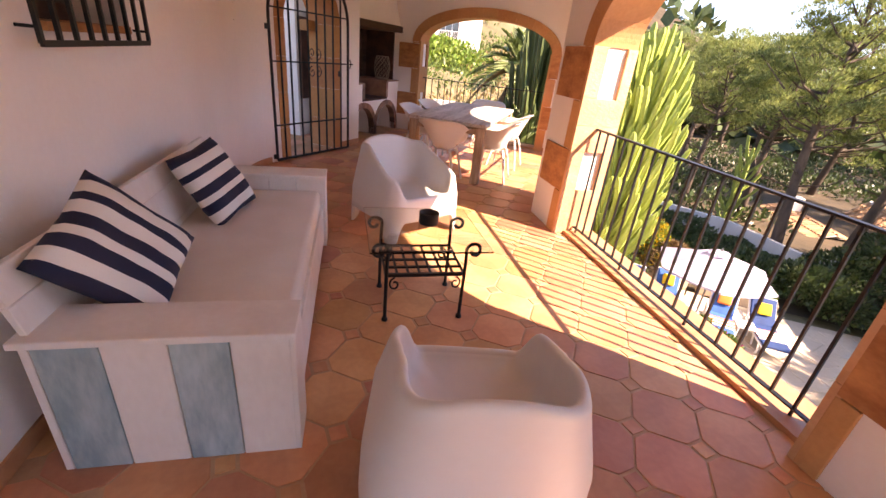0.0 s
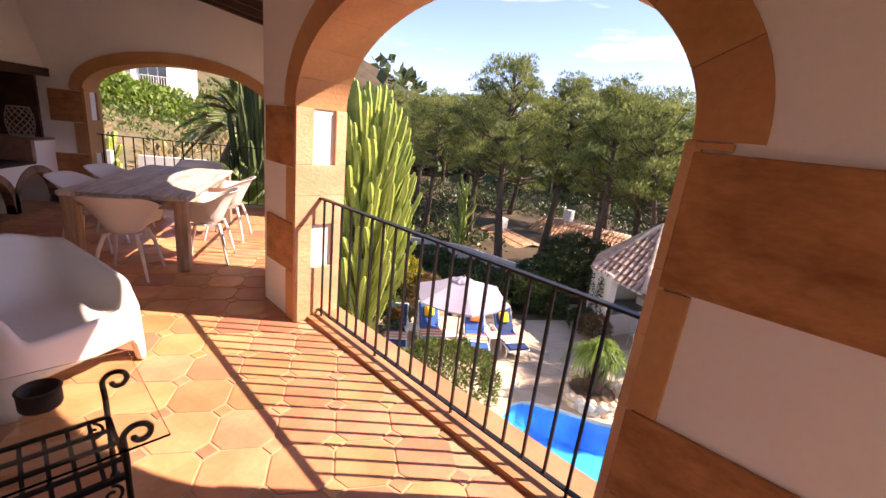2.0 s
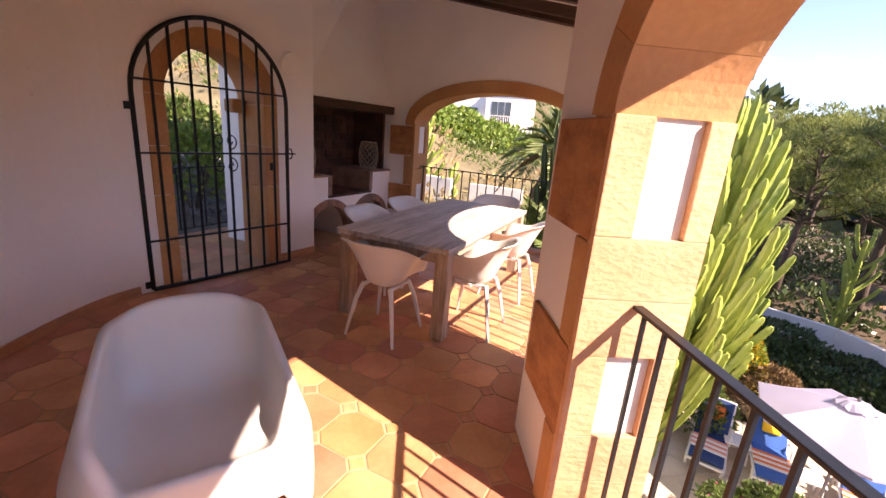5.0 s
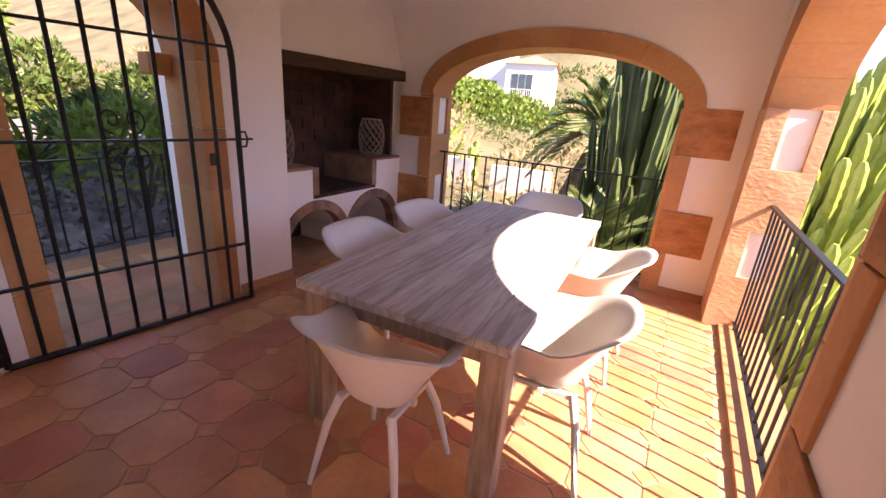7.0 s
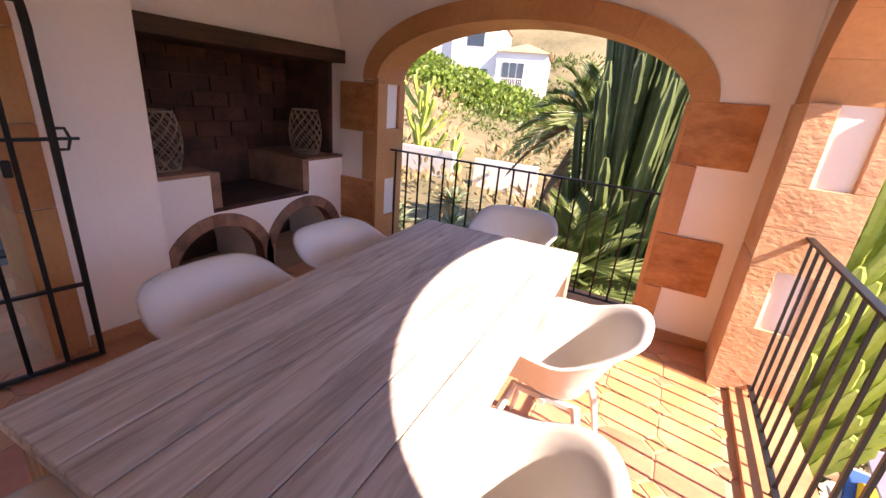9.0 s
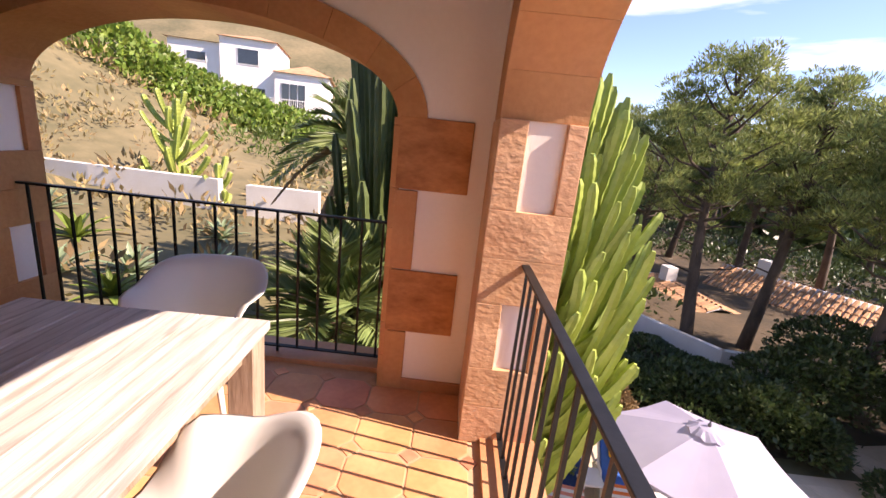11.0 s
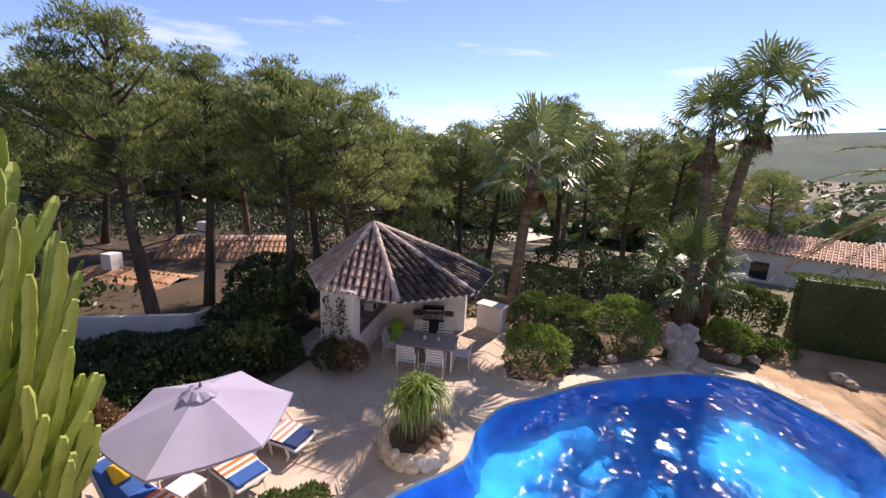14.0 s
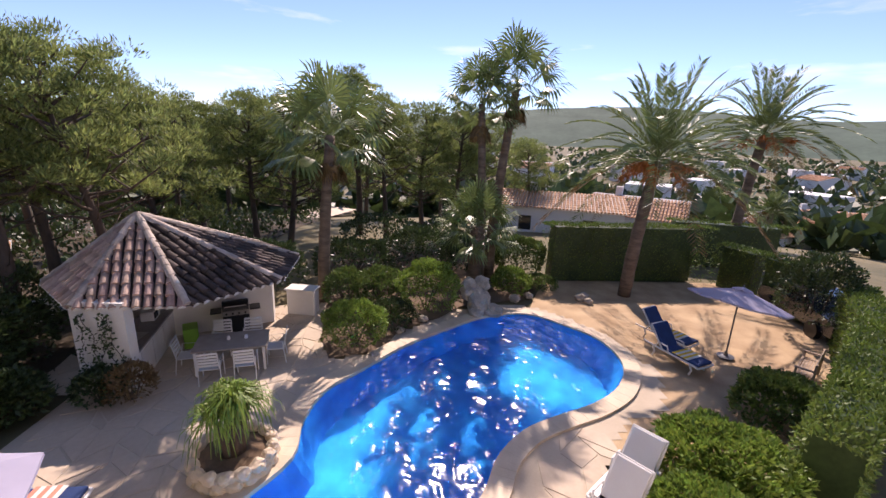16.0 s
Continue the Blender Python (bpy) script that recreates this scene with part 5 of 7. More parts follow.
def star_tube(bm, pts, radii, ribs=4):
    """A ribbed cactus arm with scalloped edges."""
    pts = [Vector(p) for p in pts]
    rings, last, n = [], None, ribs * 2
    for i, p in enumerate(pts):
        d = (pts[min(i + 1, len(pts) - 1)] - pts[max(i - 1, 0)]).normalized()
        ref = last if last is not None else Vector((1, 0.3, 0))
        u = (ref - d * ref.dot(d)).normalized()
        w = d.cross(u)
        last = u
        r = radii[i]
        rings.append([bm.verts.new(p + (u * math.cos(a) + w * math.sin(a)) * r * (1.0 if k % 2 == 0 else 0.52)) for k, a in ((k, 2 * math.pi * k / n) for k in range(n))])
    for a, b in zip(rings, rings[1:]):
        for k in range(n):
            f = bm.faces.new((a[k], a[(k + 1) % n], b[(k + 1) % n], b[k]))
    bm.faces.new(rings[0][::-1])
    bm.faces.new(rings[-1])
    return bm


def big_cactus(name, x, y, z0, height, arms, reach, label, seed, low=0.30, r0=0.105, flesh="cactus", sweep=1.0, length=(1.2, 2.3)):
    """A candelabra cactus: a short trunk and many ribbed arms that sweep outwards and then rise."""
    RNG.seed(seed)
    ob = thing(name, Matrix.Translation((x, y, z0)), label, "cactus", "tree cacti")
    part("trunk", star_tube(bmesh.new(), [(0, 0, height * 0.6 * i / 8) for i in range(9)], [0.20 - 0.008 * i for i in range(9)], 5), M[flesh], ob)
    n = 24
    for k in range(arms):
        a = k * 2.399 + rnd(-0.3, 0.3)
        hf = low + (1 - low) * ((k + rnd(0, 1)) / arms) ** 0.85
        g = (hf - 0.55) / (0.47 if hf > 0.55 else 0.62)
        wide = math.sqrt(max(0.03, 1 - g * g))
        r = reach * wide * (rnd(0.86, 1.06) if k % 3 else rnd(0.35, 0.75))
        zt = height * hf * rnd(0.97, 1.02)
        L = min(zt * 0.95, rnd(*length) * height / 7.3)
        lift, twist = rnd(0.50, 0.66), rnd(-0.35, 0.35)
        pts = []
        for i in range(n + 1):
            t = i / n
            rr = 2 * t * (1 - t) * r * (0.55 + 0.2 * sweep) + t * t * r + (1 - t) ** 2 * r * 0.15
            zz = zt - L + 2 * t * (1 - t) * L * (1 - lift) + t * t * L
            pts.append((math.cos(a + twist * t) * rr, math.sin(a + twist * t) * rr, zz))
        thick = r0 * rnd(0.78, 1.05)
        tips = {n: 0.45, n - 1: 0.90}
        radii = [thick * (0.88 + 0.10 * t) * (1.0 + (0.09 if i % 2 else -0.06)) * tips.get(i, 1.0) for i, t in ((i, i / n) for i in range(n + 1))]
        part("arm", star_tube(bmesh.new(), pts, radii, 4 if sweep > 0.5 else 5), M[flesh], ob)
    return ob



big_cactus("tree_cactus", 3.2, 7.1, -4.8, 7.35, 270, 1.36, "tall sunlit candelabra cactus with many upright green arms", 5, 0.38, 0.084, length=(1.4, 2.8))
big_cactus("tree_cactus", 0.8, 7.3, -3.4, 7.4, 74, 0.95, "tall candelabra cactus, its ribbed arms coloured darker for shade", 9, 0.25, 0.088, "cactus_shaded", 0.2, (2.6, 5.0))
big_cactus("tree_cactus", -7.9, 15.6, -2.0, 4.3, 30, 1.15, "many-armed candelabra cactus on the dry slope", 13, 0.25, 0.10)
big_cactus("tree_cactus", 9.4, 18.9, -5.0, 4.6, 18, 0.9, "slender grey-green cactus beside the garden wall", 17, 0.2, 0.09)
big_cactus("tree_cactus", -5.6, 14.2, -1.6, 2.0, 12, 0.5, "small columnar cactus cluster on the slope", 19, 0.05, 0.10)


def fan_frond(quads, p, d, length, blade, up):
    """A fan palm leaf: its stalk, then a pleated fan of pointed blades."""
    d = d.normalized()
    s = d.cross(Vector((0, 0, 1)))
    s = s.normalized() if s.length > 0.01 else Vector((1, 0, 0))
    nrm = s.cross(d)
    tip = p + d * length
    quads.append([tuple(p + s * 0.02), tuple(p - s * 0.02), tuple(tip - s * 0.012), tuple(tip + s * 0.012)])
    n = 24
    for k in range(n):
        a = (k / (n - 1) - 0.5) * 3.9
        q = d * math.cos(a) + s * math.sin(a) + nrm * (0.22 * math.cos(a * 2) - 0.1) + Vector((0, 0, -0.25 * abs(a) / 2))
        q.normalize()
        L = blade * (0.75 + 0.25 * math.cos(a)) * rnd(0.88, 1.05)
        s2 = nrm.cross(q).normalized() * 0.038 * blade
        m1 = tip + q * L * 0.62
        end = m1 + q * L * 0.34 + Vector((0, 0, -L * rnd(0.10, 0.30)))
        quads.append([tuple(tip), tuple(m1 + s2), tuple(m1 + q * 0.02), tuple(m1 - s2)])
        quads.append([tuple(m1 + s2), tuple(end), tuple(end + s2 * 0.05), tuple(m1 - s2)])


def fan_palm(x, y, z0, zt, seed, lean=(0, 0), r0=0.24, r1=0.15, fronds=48, size=0.98, label="tall fan palm with a slim grey-brown trunk"):
    RNG.seed(seed)
    ob = thing("fan_palm", Matrix.Translation((x, y, z0)), label, "palm tree", "garden palms")
    h = zt - z0
    pts = [(lean[0] * (i / 12) ** 1.6, lean[1] * (i / 12) ** 1.6, h * i / 12) for i in range(13)]
    part("trunk", tube(pts, [r0 + (r1 - r0) * i / 12 + 0.012 * (i % 2) for i in range(13)], 10), M["palm_bark"], ob, "", None, True)
    top = Vector(pts[-1])
    green, dry = [], []
    for k in range(fronds):
        a, e = k * 2.399, 1.40 - 1.85 * (k / fronds) ** 0.85
        d = Vector((math.cos(a) * math.cos(e), math.sin(a) * math.cos(e), math.sin(e)))
        fan_frond(green, top + Vector((0, 0, 0.1 - 0.3 * k / fronds)), d, size * rnd(0.85, 1.1), size * rnd(0.85, 1.05), 0)
    for k in range(14):
        a = rnd(0, 6.28)
        d = Vector((math.cos(a) * 0.45, math.sin(a) * 0.45, -1))
        fan_frond(dry, top + Vector((0, 0, -0.3 - rnd(0, 0.3))), d, size * 0.5, size * 0.5, 0)
    part("crown", quads_mesh("crown", green, M["frond"]), None, ob)
    part("dry_skirt", quads_mesh("dry_skirt", dry, M["frond_dry"]), None, ob, "dry brown hanging fronds")
    bm = bmesh.new()
    for k in range(44):
        f = 0.78 + 0.2 * k / 44
        a = k * 2.399
        c = Vector((pts[-1][0] * f, pts[-1][1] * f, h * f))
        o = Vector((math.cos(a), math.sin(a), 0.0))
        add_tube(bm, [c + o * r1 * 0.9, c + o * (r1 + 0.06) + Vector((0, 0, 0.10))], [0.035, 0.012], 4)
    part("leaf_bases", bm, M["palm_bark"], ob)
    return ob


def feather_frond(quads, p, a, e, length, droop, leaflets=46, w=0.045, ll=0.54):
    pts = []
    d0 = Vector((math.cos(a) * math.cos(e), math.sin(a) * math.cos(e), math.sin(e)))
    for i in range(13):
        t = i / 12
        pts.append(p + d0 * length * t + Vector((0, 0, -droop * length * t * t)))
    for i in range(12):
        d = (pts[i + 1] - pts[i])
        s = d.cross(Vector((0, 0, 1))).normalized() * 0.018 * (1 - i / 14)
        quads.append([tuple(pts[i] + s), tuple(pts[i] - s), tuple(pts[i + 1] - s), tuple(pts[i + 1] + s)])
    for k in range(leaflets):
        t = 0.14 + 0.86 * k / leaflets
        i = min(11, int(t * 12))
        q = pts[i].lerp(pts[i + 1], t * 12 - i)
        d = (pts[i + 1] - pts[i]).normalized()
        s = d.cross(Vector((0, 0, 1))).normalized()
        for sg in (-1, 1):
            v = d * 0.75 + s * sg * 0.75 + Vector((0, 0, 0.28 - 0.3 * t))
            quads.append(leaf(q, v, ll * (1.1 - 0.65 * abs(t - 0.45)) * rnd(0.85, 1.1), w))


def date_palm(x, y, z0, zt, seed, lean=(0, 0), fronds=62, length=2.6, fruit=True, r0=0.27, label="date palm with arching fronds and orange fruit stalks"):
    RNG.seed(seed)
    ob = thing("date_palm", Matrix.Translation((x, y, z0)), label, "palm tree", "garden palms")
    h = zt - z0
    pts = [(lean[0] * (i / 10) ** 1.5, lean[1] * (i / 10) ** 1.5, h * i / 10) for i in range(11)]
    part("trunk", tube(pts, [r0 - 0.05 * i / 10 + 0.014 * (i % 2) for i in range(11)], 10), M["palm_bark"], ob, "", None, True)
    top = Vector(pts[-1])
    green, old = [], []
    for k in range(fronds):
        f = k / fronds
        feather_frond(green if f < 0.9 else old, top, k * 2.399, 1.42 - 1.45 * f, length * rnd(0.85, 1.08), 0.26 + 0.45 * f)
    part("crown", quads_mesh("crown", green, M["frond"]), None, ob)
    if old:
        part("old_fronds", quads_mesh("old_fronds", old, M["frond_dry"]), None, ob, "dry drooping fronds")
    if fruit:
        q = []
        for k in range(13):
            a, e = rnd(0, 6.28), rnd(0.0, 0.7)
            base = top + Vector((math.cos(a) * 0.2, math.sin(a) * 0.2, 0.0))
            end = base + Vector((math.cos(a) * 1.15, math.sin(a) * 1.15, rnd(-0.75, 0.25)))
            for i in range(46):
                q.append(leaf(base.lerp(end, rnd(0.35, 1.0)), Vector((rnd(-1, 1), rnd(-1, 1), -0.9)), rnd(0.25, 0.55), 0.06))
        part("fruit_stalk", quads_mesh("fruit_stalk", q, M["dates"]), None, ob, "orange date stalks")
    return ob


fan_palm(17.7, 4.75, GZ, 1.5, 41, (0.35, -0.35), 0.24, 0.16, 24, 1.5)
fan_palm(20.4, -2.2, GZ, 3.9, 43, (0.3, -0.75), 0.26, 0.14, 22, 1.35)
fan_palm(20.1, -1.75, GZ, 3.0, 47, (0.3, 0.3), 0.22, 0.13, 22, 1.2)
fan_palm(19.7, -1.45, GZ, -2.1, 53, (0.05, 0.0), 0.30, 0.26, 32, 1.15, "short stout fan palm beside the pool rocks")
date_palm(18.7, -8.0, GZ, 1.0, 59, (0.2, -0.6), 56, 5.0)
date_palm(23.6, -16.4, GZ, 2.3, 61, (0.2, -0.7), 54, 4.9)
date_palm(0.5, 6.2, -3.2, -0.75, 67, (0.0, 0.0), 30, 1.55, False, 0.24, "low feathery palm growing below the terrace")
date_palm(-1.3, 9.6, -2.4, 1.2, 71, (1.1, 0.2), 26, 1.7, False, 0.2, "leaning palm with a pale trunk on the slope")
date_palm(33.0, -27.0, -7.5, -3.2, 73, (0, 0), 30, 2.4, False, 0.25, "distant feathery palm beyond the hedge")


def shrub(name, x, y, z, rx, ry, rz, n, material, label, seed, lsize=0.09, category="shrub", petals=None, group="", density=1.0):
    """A bush: an uneven mass of separate leaves round short stems."""
    RNG.seed(seed)
    ob = thing(name, Matrix.Translation((x, y, z)), label, category, group)
    q, fl = [], []
    off = seed * 1.7
    for k in range(int(n * 1.5)):
        d = rdir()
        if d.z < -0.35:
            d.z = -d.z
        bump = 1 + 0.28 * noise.noise((d.x * 2.2 + off, d.y * 2.2, d.z * 2.2)) + 0.14 * noise.noise((d.x * 6 + off, d.y * 6, d.z * 6))
        r = bump * rnd(0.72, 1.0) ** 0.4
        p = Vector((d.x * rx * r, d.y * ry * r, max(0.02, rz * (0.55 + 0.55 * d.z * r))))
        if d.z < 0.0:
            p.z = max(0.02, rz * 0.55 * (1 + d.z * 1.6))
        v = d * 0.8 + rdir() * 0.8 + Vector((0, 0, 0.25))
        (fl if petals and RNG.random() < petals[1] else q).append(leaf(p, v, lsize * rnd(0.8, 1.5), lsize * rnd(0.45, 0.7)))
    part("foliage", quads_mesh("foliage", q, material), None, ob)
    if fl:
        part("flowers", quads_mesh("flowers", fl, petals[0]), None, ob, petals[2])
    bm = bmesh.new()
    for k in range(6):
        a = rnd(0, 6.28)
        add_tube(bm, [(0.05 * math.cos(a), 0.05 * math.sin(a), 0), (rx * 0.5 * math.cos(a), ry * 0.5 * math.sin(a), rz * 0.75)], [0.03, 0.01], 5)
    part("stem", bm, M["bark"], ob)
    return ob


shrub("round_bush", 14.2, 3.05, GZ, 0.95, 0.95, 1.25, 5200, M["leaf_bright"], "round clipped green bush at the pool's edge", 81, 0.075)
shrub("round_bush", 16.9, 0.75, GZ, 1.1, 1.1, 1.7, 5600, M["leaf_bright"], "tall rounded green bush behind the pool", 82, 0.08)
shrub("grassy_bush", 21.3, -3.9, GZ, 1.2, 1.2, 1.7, 4200, M["leaf"], "drooping fine-leaved green mound", 83, 0.12)
shrub("low_bush", 18.9, -2.95, GZ, 0.9, 0.8, 0.95, 2600, M["leaf_bright"], "low yellow-green bush beside the rocks", 84, 0.09)
shrub("low_bush", 19.4, -4.4, GZ, 0.7, 0.7, 0.55, 1500, M["leaf"], "small grey-green bush at the gravel's edge", 85, 0.08)
shrub("low_bush", 15.7, 2.0, GZ, 0.9, 0.8, 0.7, 1800, M["leaf_dark"], "dark low bush in the planting bed", 86, 0.09)
shrub("low_bush", 17.9, 2.6, GZ, 1.2, 1.0, 1.1, 2600, M["leaf"], "loose green shrub in the planting bed", 87, 0.11)
shrub("low_bush", 17.2, 3.8, GZ, 0.8, 0.8, 1.3, 1800, M["leaf"], "upright shrub under the fan palm", 88, 0.1)
shrub("flowering_bush", 5.15, 4.9, GZ, 1.25, 1.0, 1.45, 8500, M["leaf"], "leafy bougainvillea bush dotted with magenta flowers", 89, 0.075, "shrub", (M["petal_pink"], 0.025, "magenta flowers"))
shrub("flowering_bush", 5.0, 10.9, GZ, 0.7, 0.7, 1.7, 2600, M["leaf_bright"], "bright green shrub with yellow blossom", 90, 0.09, "shrub", (M["petal_yellow"], 0.35, "yellow blossom"))
shrub("red_bush", 5.7, 10.4, GZ, 0.75, 0.7, 1.2, 1900, M["frond_dry"], "reddish-brown twiggy bush by the paving", 91, 0.09)
shrub("low_bush", 4.2, 8.9, GZ, 0.7, 0.8, 0.9, 1800, M["leaf"], "green bush at the foot of the cactus", 92, 0.1)
shrub("large_shrub", 8.5, -4.9, GZ, 1.2, 1.2, 0.95, 6000, M["leaf_bright"], "large leafy green shrub below the terrace", 93, 0.12)
shrub("large_shrub", 10.2, -7.6, GZ, 0.9, 1.0, 1.1, 3600, M["leaf"], "leafy green shrub beside the hedge", 94, 0.12)
shrub("large_shrub", 7.2, -3.6, GZ, 0.9, 0.9, 0.8, 3600, M["leaf_bright"], "leafy shrub at the foot of the terrace wall", 95, 0.12)
shrub("large_shrub", 15.3, -13.4, GZ, 1.2, 1.2, 2.7, 3800, M["leaf_dark"], "round dark tree-like shrub at the hedge", 96, 0.1)
k_ = 0
for x, y, rx, rz in ((7.0, 12.2, 1.3, 0.8), (8.6, 11.6, 1.4, 0.9), (9.9, 10.9, 1.0, 1.2), (11.3, 11.9, 1.2, 1.5), (8.2, 13.8, 1.5, 0.6), (6.2, 14.3, 1.7, 1.1), (12.4, 12.0, 1.2, 1.9), (4.9, 13.2, 1.5, 1.1), (9.9, 12.7, 1.0, 0.55), (10.6, 10.2, 0.7, 0.9),
                     (3.4, 11.2, 1.2, 1.4), (4.4, 16.2, 1.6, 1.0), (13.4, 13.0, 1.6, 2.2), (19.0, 7.5, 1.6, 1.8), (20.5, 4.0, 1.8, 1.6), (21.5, 1.0, 1.8, 1.9), (22.0, -1.5, 1.4, 1.6), (18.6, 9.4, 1.8, 2.2), (23.5, 3.0, 2.2, 2.2), (24.5, -1.0, 2.2, 2.0)):
    k_ += 1
    shrub("dark_shrub", x, y, ground_z(x, y), rx, rx, rz, 2400, M["leaf_dark"], "dark evergreen shrub in the shade of the pines", 100 + k_, 0.13, "shrub", None, "dark shrubs under the pines")


def rosette(name, x, y, z, n, length, width, material, label, seed, curve_=0.3, category="agave", group="agaves on the slope"):
    RNG.seed(seed)
    ob = thing(name, Matrix.Translation((x, y, z)), label, category, group)
    for k in range(n):
        bm = bmesh.new()
        a, e = k * 2.399, 1.35 - 1.1 * k / n
        d = Vector((math.cos(a) * math.cos(e), math.sin(a) * math.cos(e), math.sin(e)))
        s = d.cross(Vector((0, 0, 1))).normalized()
        up = s.cross(d)
        long_ = length * rnd(0.85, 1.1)
        rows = []
        for i in range(5):
            t = i / 4
            c = d * long_ * t + Vector((0, 0, -curve_ * long_ * t * t))
            w = width * (0.7 + 0.6 * math.sin(math.pi * (t * 0.8 + 0.1))) * (1 - t ** 3) + 0.002
            rows.append([bm.verts.new(c + s * w * 0.5 + up * 0.02), bm.verts.new(c - up * 0.015 * (1 - t)), bm.verts.new(c - s * w * 0.5 + up * 0.02), bm.verts.new(c + up * 0.012)])
        for a_, b_ in zip(rows, rows[1:]):
            for q in range(4):
                bm.faces.new((a_[q], a_[(q + 1) % 4], b_[(q + 1) % 4], b_[q]))
        part("blade", bm, material, ob)
    return ob



for k, (x, y, s) in enumerate(((-3.9, 7.9, 0.8), (-2.9, 8.2, 0.7), (-4.4, 9.0, 0.9), (-2.2, 7.2, 0.7), (-5.4, 8.4, 0.9), (-3.2, 9.8, 0.8), (-6.6, 10.2, 1.0), (-1.8, 9.2, 0.7), (-4.9, 6.6, 0.8), (-6.9, 7.4, 0.8), (-8.6, 11.5, 1.0), (-4.1, 11.6, 0.8))):
    rosette("agave", x, y, ground_z(x, y) - 0.08, 20, s, 0.13 * s, M["agave"] if k % 3 else M["leaf_bright"], "grey-green spiky agave on the dry slope", 200 + k)

# hillside scrub, uncountable
RNG.seed(77)
q1, q2, q3 = [], [], []
for k in range(1500):
    x, y = rnd(-46, 2.0), rnd(6.5, 70)
    if x > 0.5 - (y - 6) * 0.25 and y < 14:
        continue
    z = ground_z(x, y) - 0.05
    big_ = rnd(0.25, 0.8) * (1 + y / 45)
    green = noise.noise((x * 0.09, y * 0.09, 3.0)) + 0.25 * noise.noise((x * 0.4, y * 0.4, 1.0))
    dst = q1 if green > 0.02 else q3
    for i in range(26):
        o = rdir() * big_
        o.z = abs(o.z) * 0.8
        dst.append(leaf(Vector((x, y, z)) + o * 0.9, o.normalized() + rdir() * 0.6 + Vector((0, 0, 0.5)), big_ * rnd(0.25, 0.5), big_ * 0.14))
tagged(part("hillside_scrub", quads_mesh("hillside_scrub", q1, M["leaf"]), None), "green scrub covering the hillside", "scrub", "", "stuff")
tagged(part("dry_grass", quads_mesh("dry_grass", q3, M["leaf_dry"]), None), "straw-coloured dry grass on the slope", "grass", "", "stuff")
# the dense green bank below the villa
RNG.seed(78)
q1 = []
for k in range(9000):
    t = rnd(0, 1)
    c = Vector((-22.5 + 12.5 * t, 27 + 8 * t, 0))
    d = rdir()
    x, y = c.x + d.x * 3.2, c.y + d.y * 2.5
    p = Vector((x, y, ground_z(x, y) + abs(d.z) * (3.3 - 1.2 * t) * (1 + 0.3 * noise.noise((x * 0.6, y * 0.6, 0)))))
    q1.append(leaf(p, rdir() + Vector((0, 0, 0.6)), rnd(0.3, 0.55), rnd(0.18, 0.3)))
tagged(part("ivy_bank", quads_mesh("ivy_bank", q1, M["leaf_bright"]), None), "dense green shrubbery on the bank below the villa", "shrubbery", "", "stuff")
# far valley woods
RNG.seed(79)
q1 = []
for k in range(2600):
    d = 55 + 700 * rnd(0, 1) ** 2
    a = radians(rnd(-20, 175))
    x, y = 1.9 + d * math.sin(a), 1.5 + d * math.cos(a)
    if y > 30 and x < 10:
        continue
    z = ground_z(x, y)
    s = rnd(1.5, 3.4) * (1 + d / 500)
    for i in range(12):
        o = rdir() * s
        o.z = abs(o.z) * 0.9 + 0.2
        q1.append(leaf(Vector((x, y, z)) + o, rdir() + Vector((0, 0, 0.5)), s * 0.9, s * 0.6))
tagged(part("valley_woods", quads_mesh("valley_woods", q1, M["leaf_dark"]), None), "distant trees scattered over the valley", "woods", "", "stuff")

# undergrowth between the trunks
RNG.seed(80)
q1 = []
for k in range(1500):
    x, y = rnd(3, 44), rnd(10.5, 48)
    if y < 18.5 and x < 18 or (x - 17) ** 2 + (y - 23.5) ** 2 < 36 or y < 10 + (x - 20) * -0.2:
        continue
    z = ground_z(x, y) - 0.05
    s = rnd(0.35, 0.95)
    for i in range(30):
        o = rdir() * s
        o.z = abs(o.z)
        q1.append(leaf(Vector((x, y, z)) + o, o.normalized() + rdir() * 0.7 + Vector((0, 0, 0.4)), s * rnd(0.25, 0.45), s * 0.2))
tagged(part("undergrowth", quads_mesh("undergrowth", q1, M["leaf_dark"]), None), "dark low undergrowth between the pine trunks", "undergrowth", "", "stuff")


# ---- pool surroundings ----
cop = offset_loop(POOL, OUT * 0.45)
for i in range(0, len(POOL)):
    j = (i + 1) % len(POOL)
    bm = bmesh.new()
    def inset(p, q, f):
        return p + (q - p) * f
    inn0, inn1 = POOL[i] - (cop[i] - POOL[i]) * 0.06, POOL[j] - (cop[j] - POOL[j]) * 0.06
    pts = [inset(inn0, inn1, 0.006), inset(inn0, inn1, 0.994), inset(cop[i], cop[j], 0.994), inset(cop[i], cop[j], 0.006)]
    add_prism(bm, [tuple(p) for p in pts], GZ - 0.06, GZ + 0.055)
    bmesh.ops.recalc_face_normals(bm, faces=bm.faces[:])
    part("coping_stone", bm, M["coping"], pool)

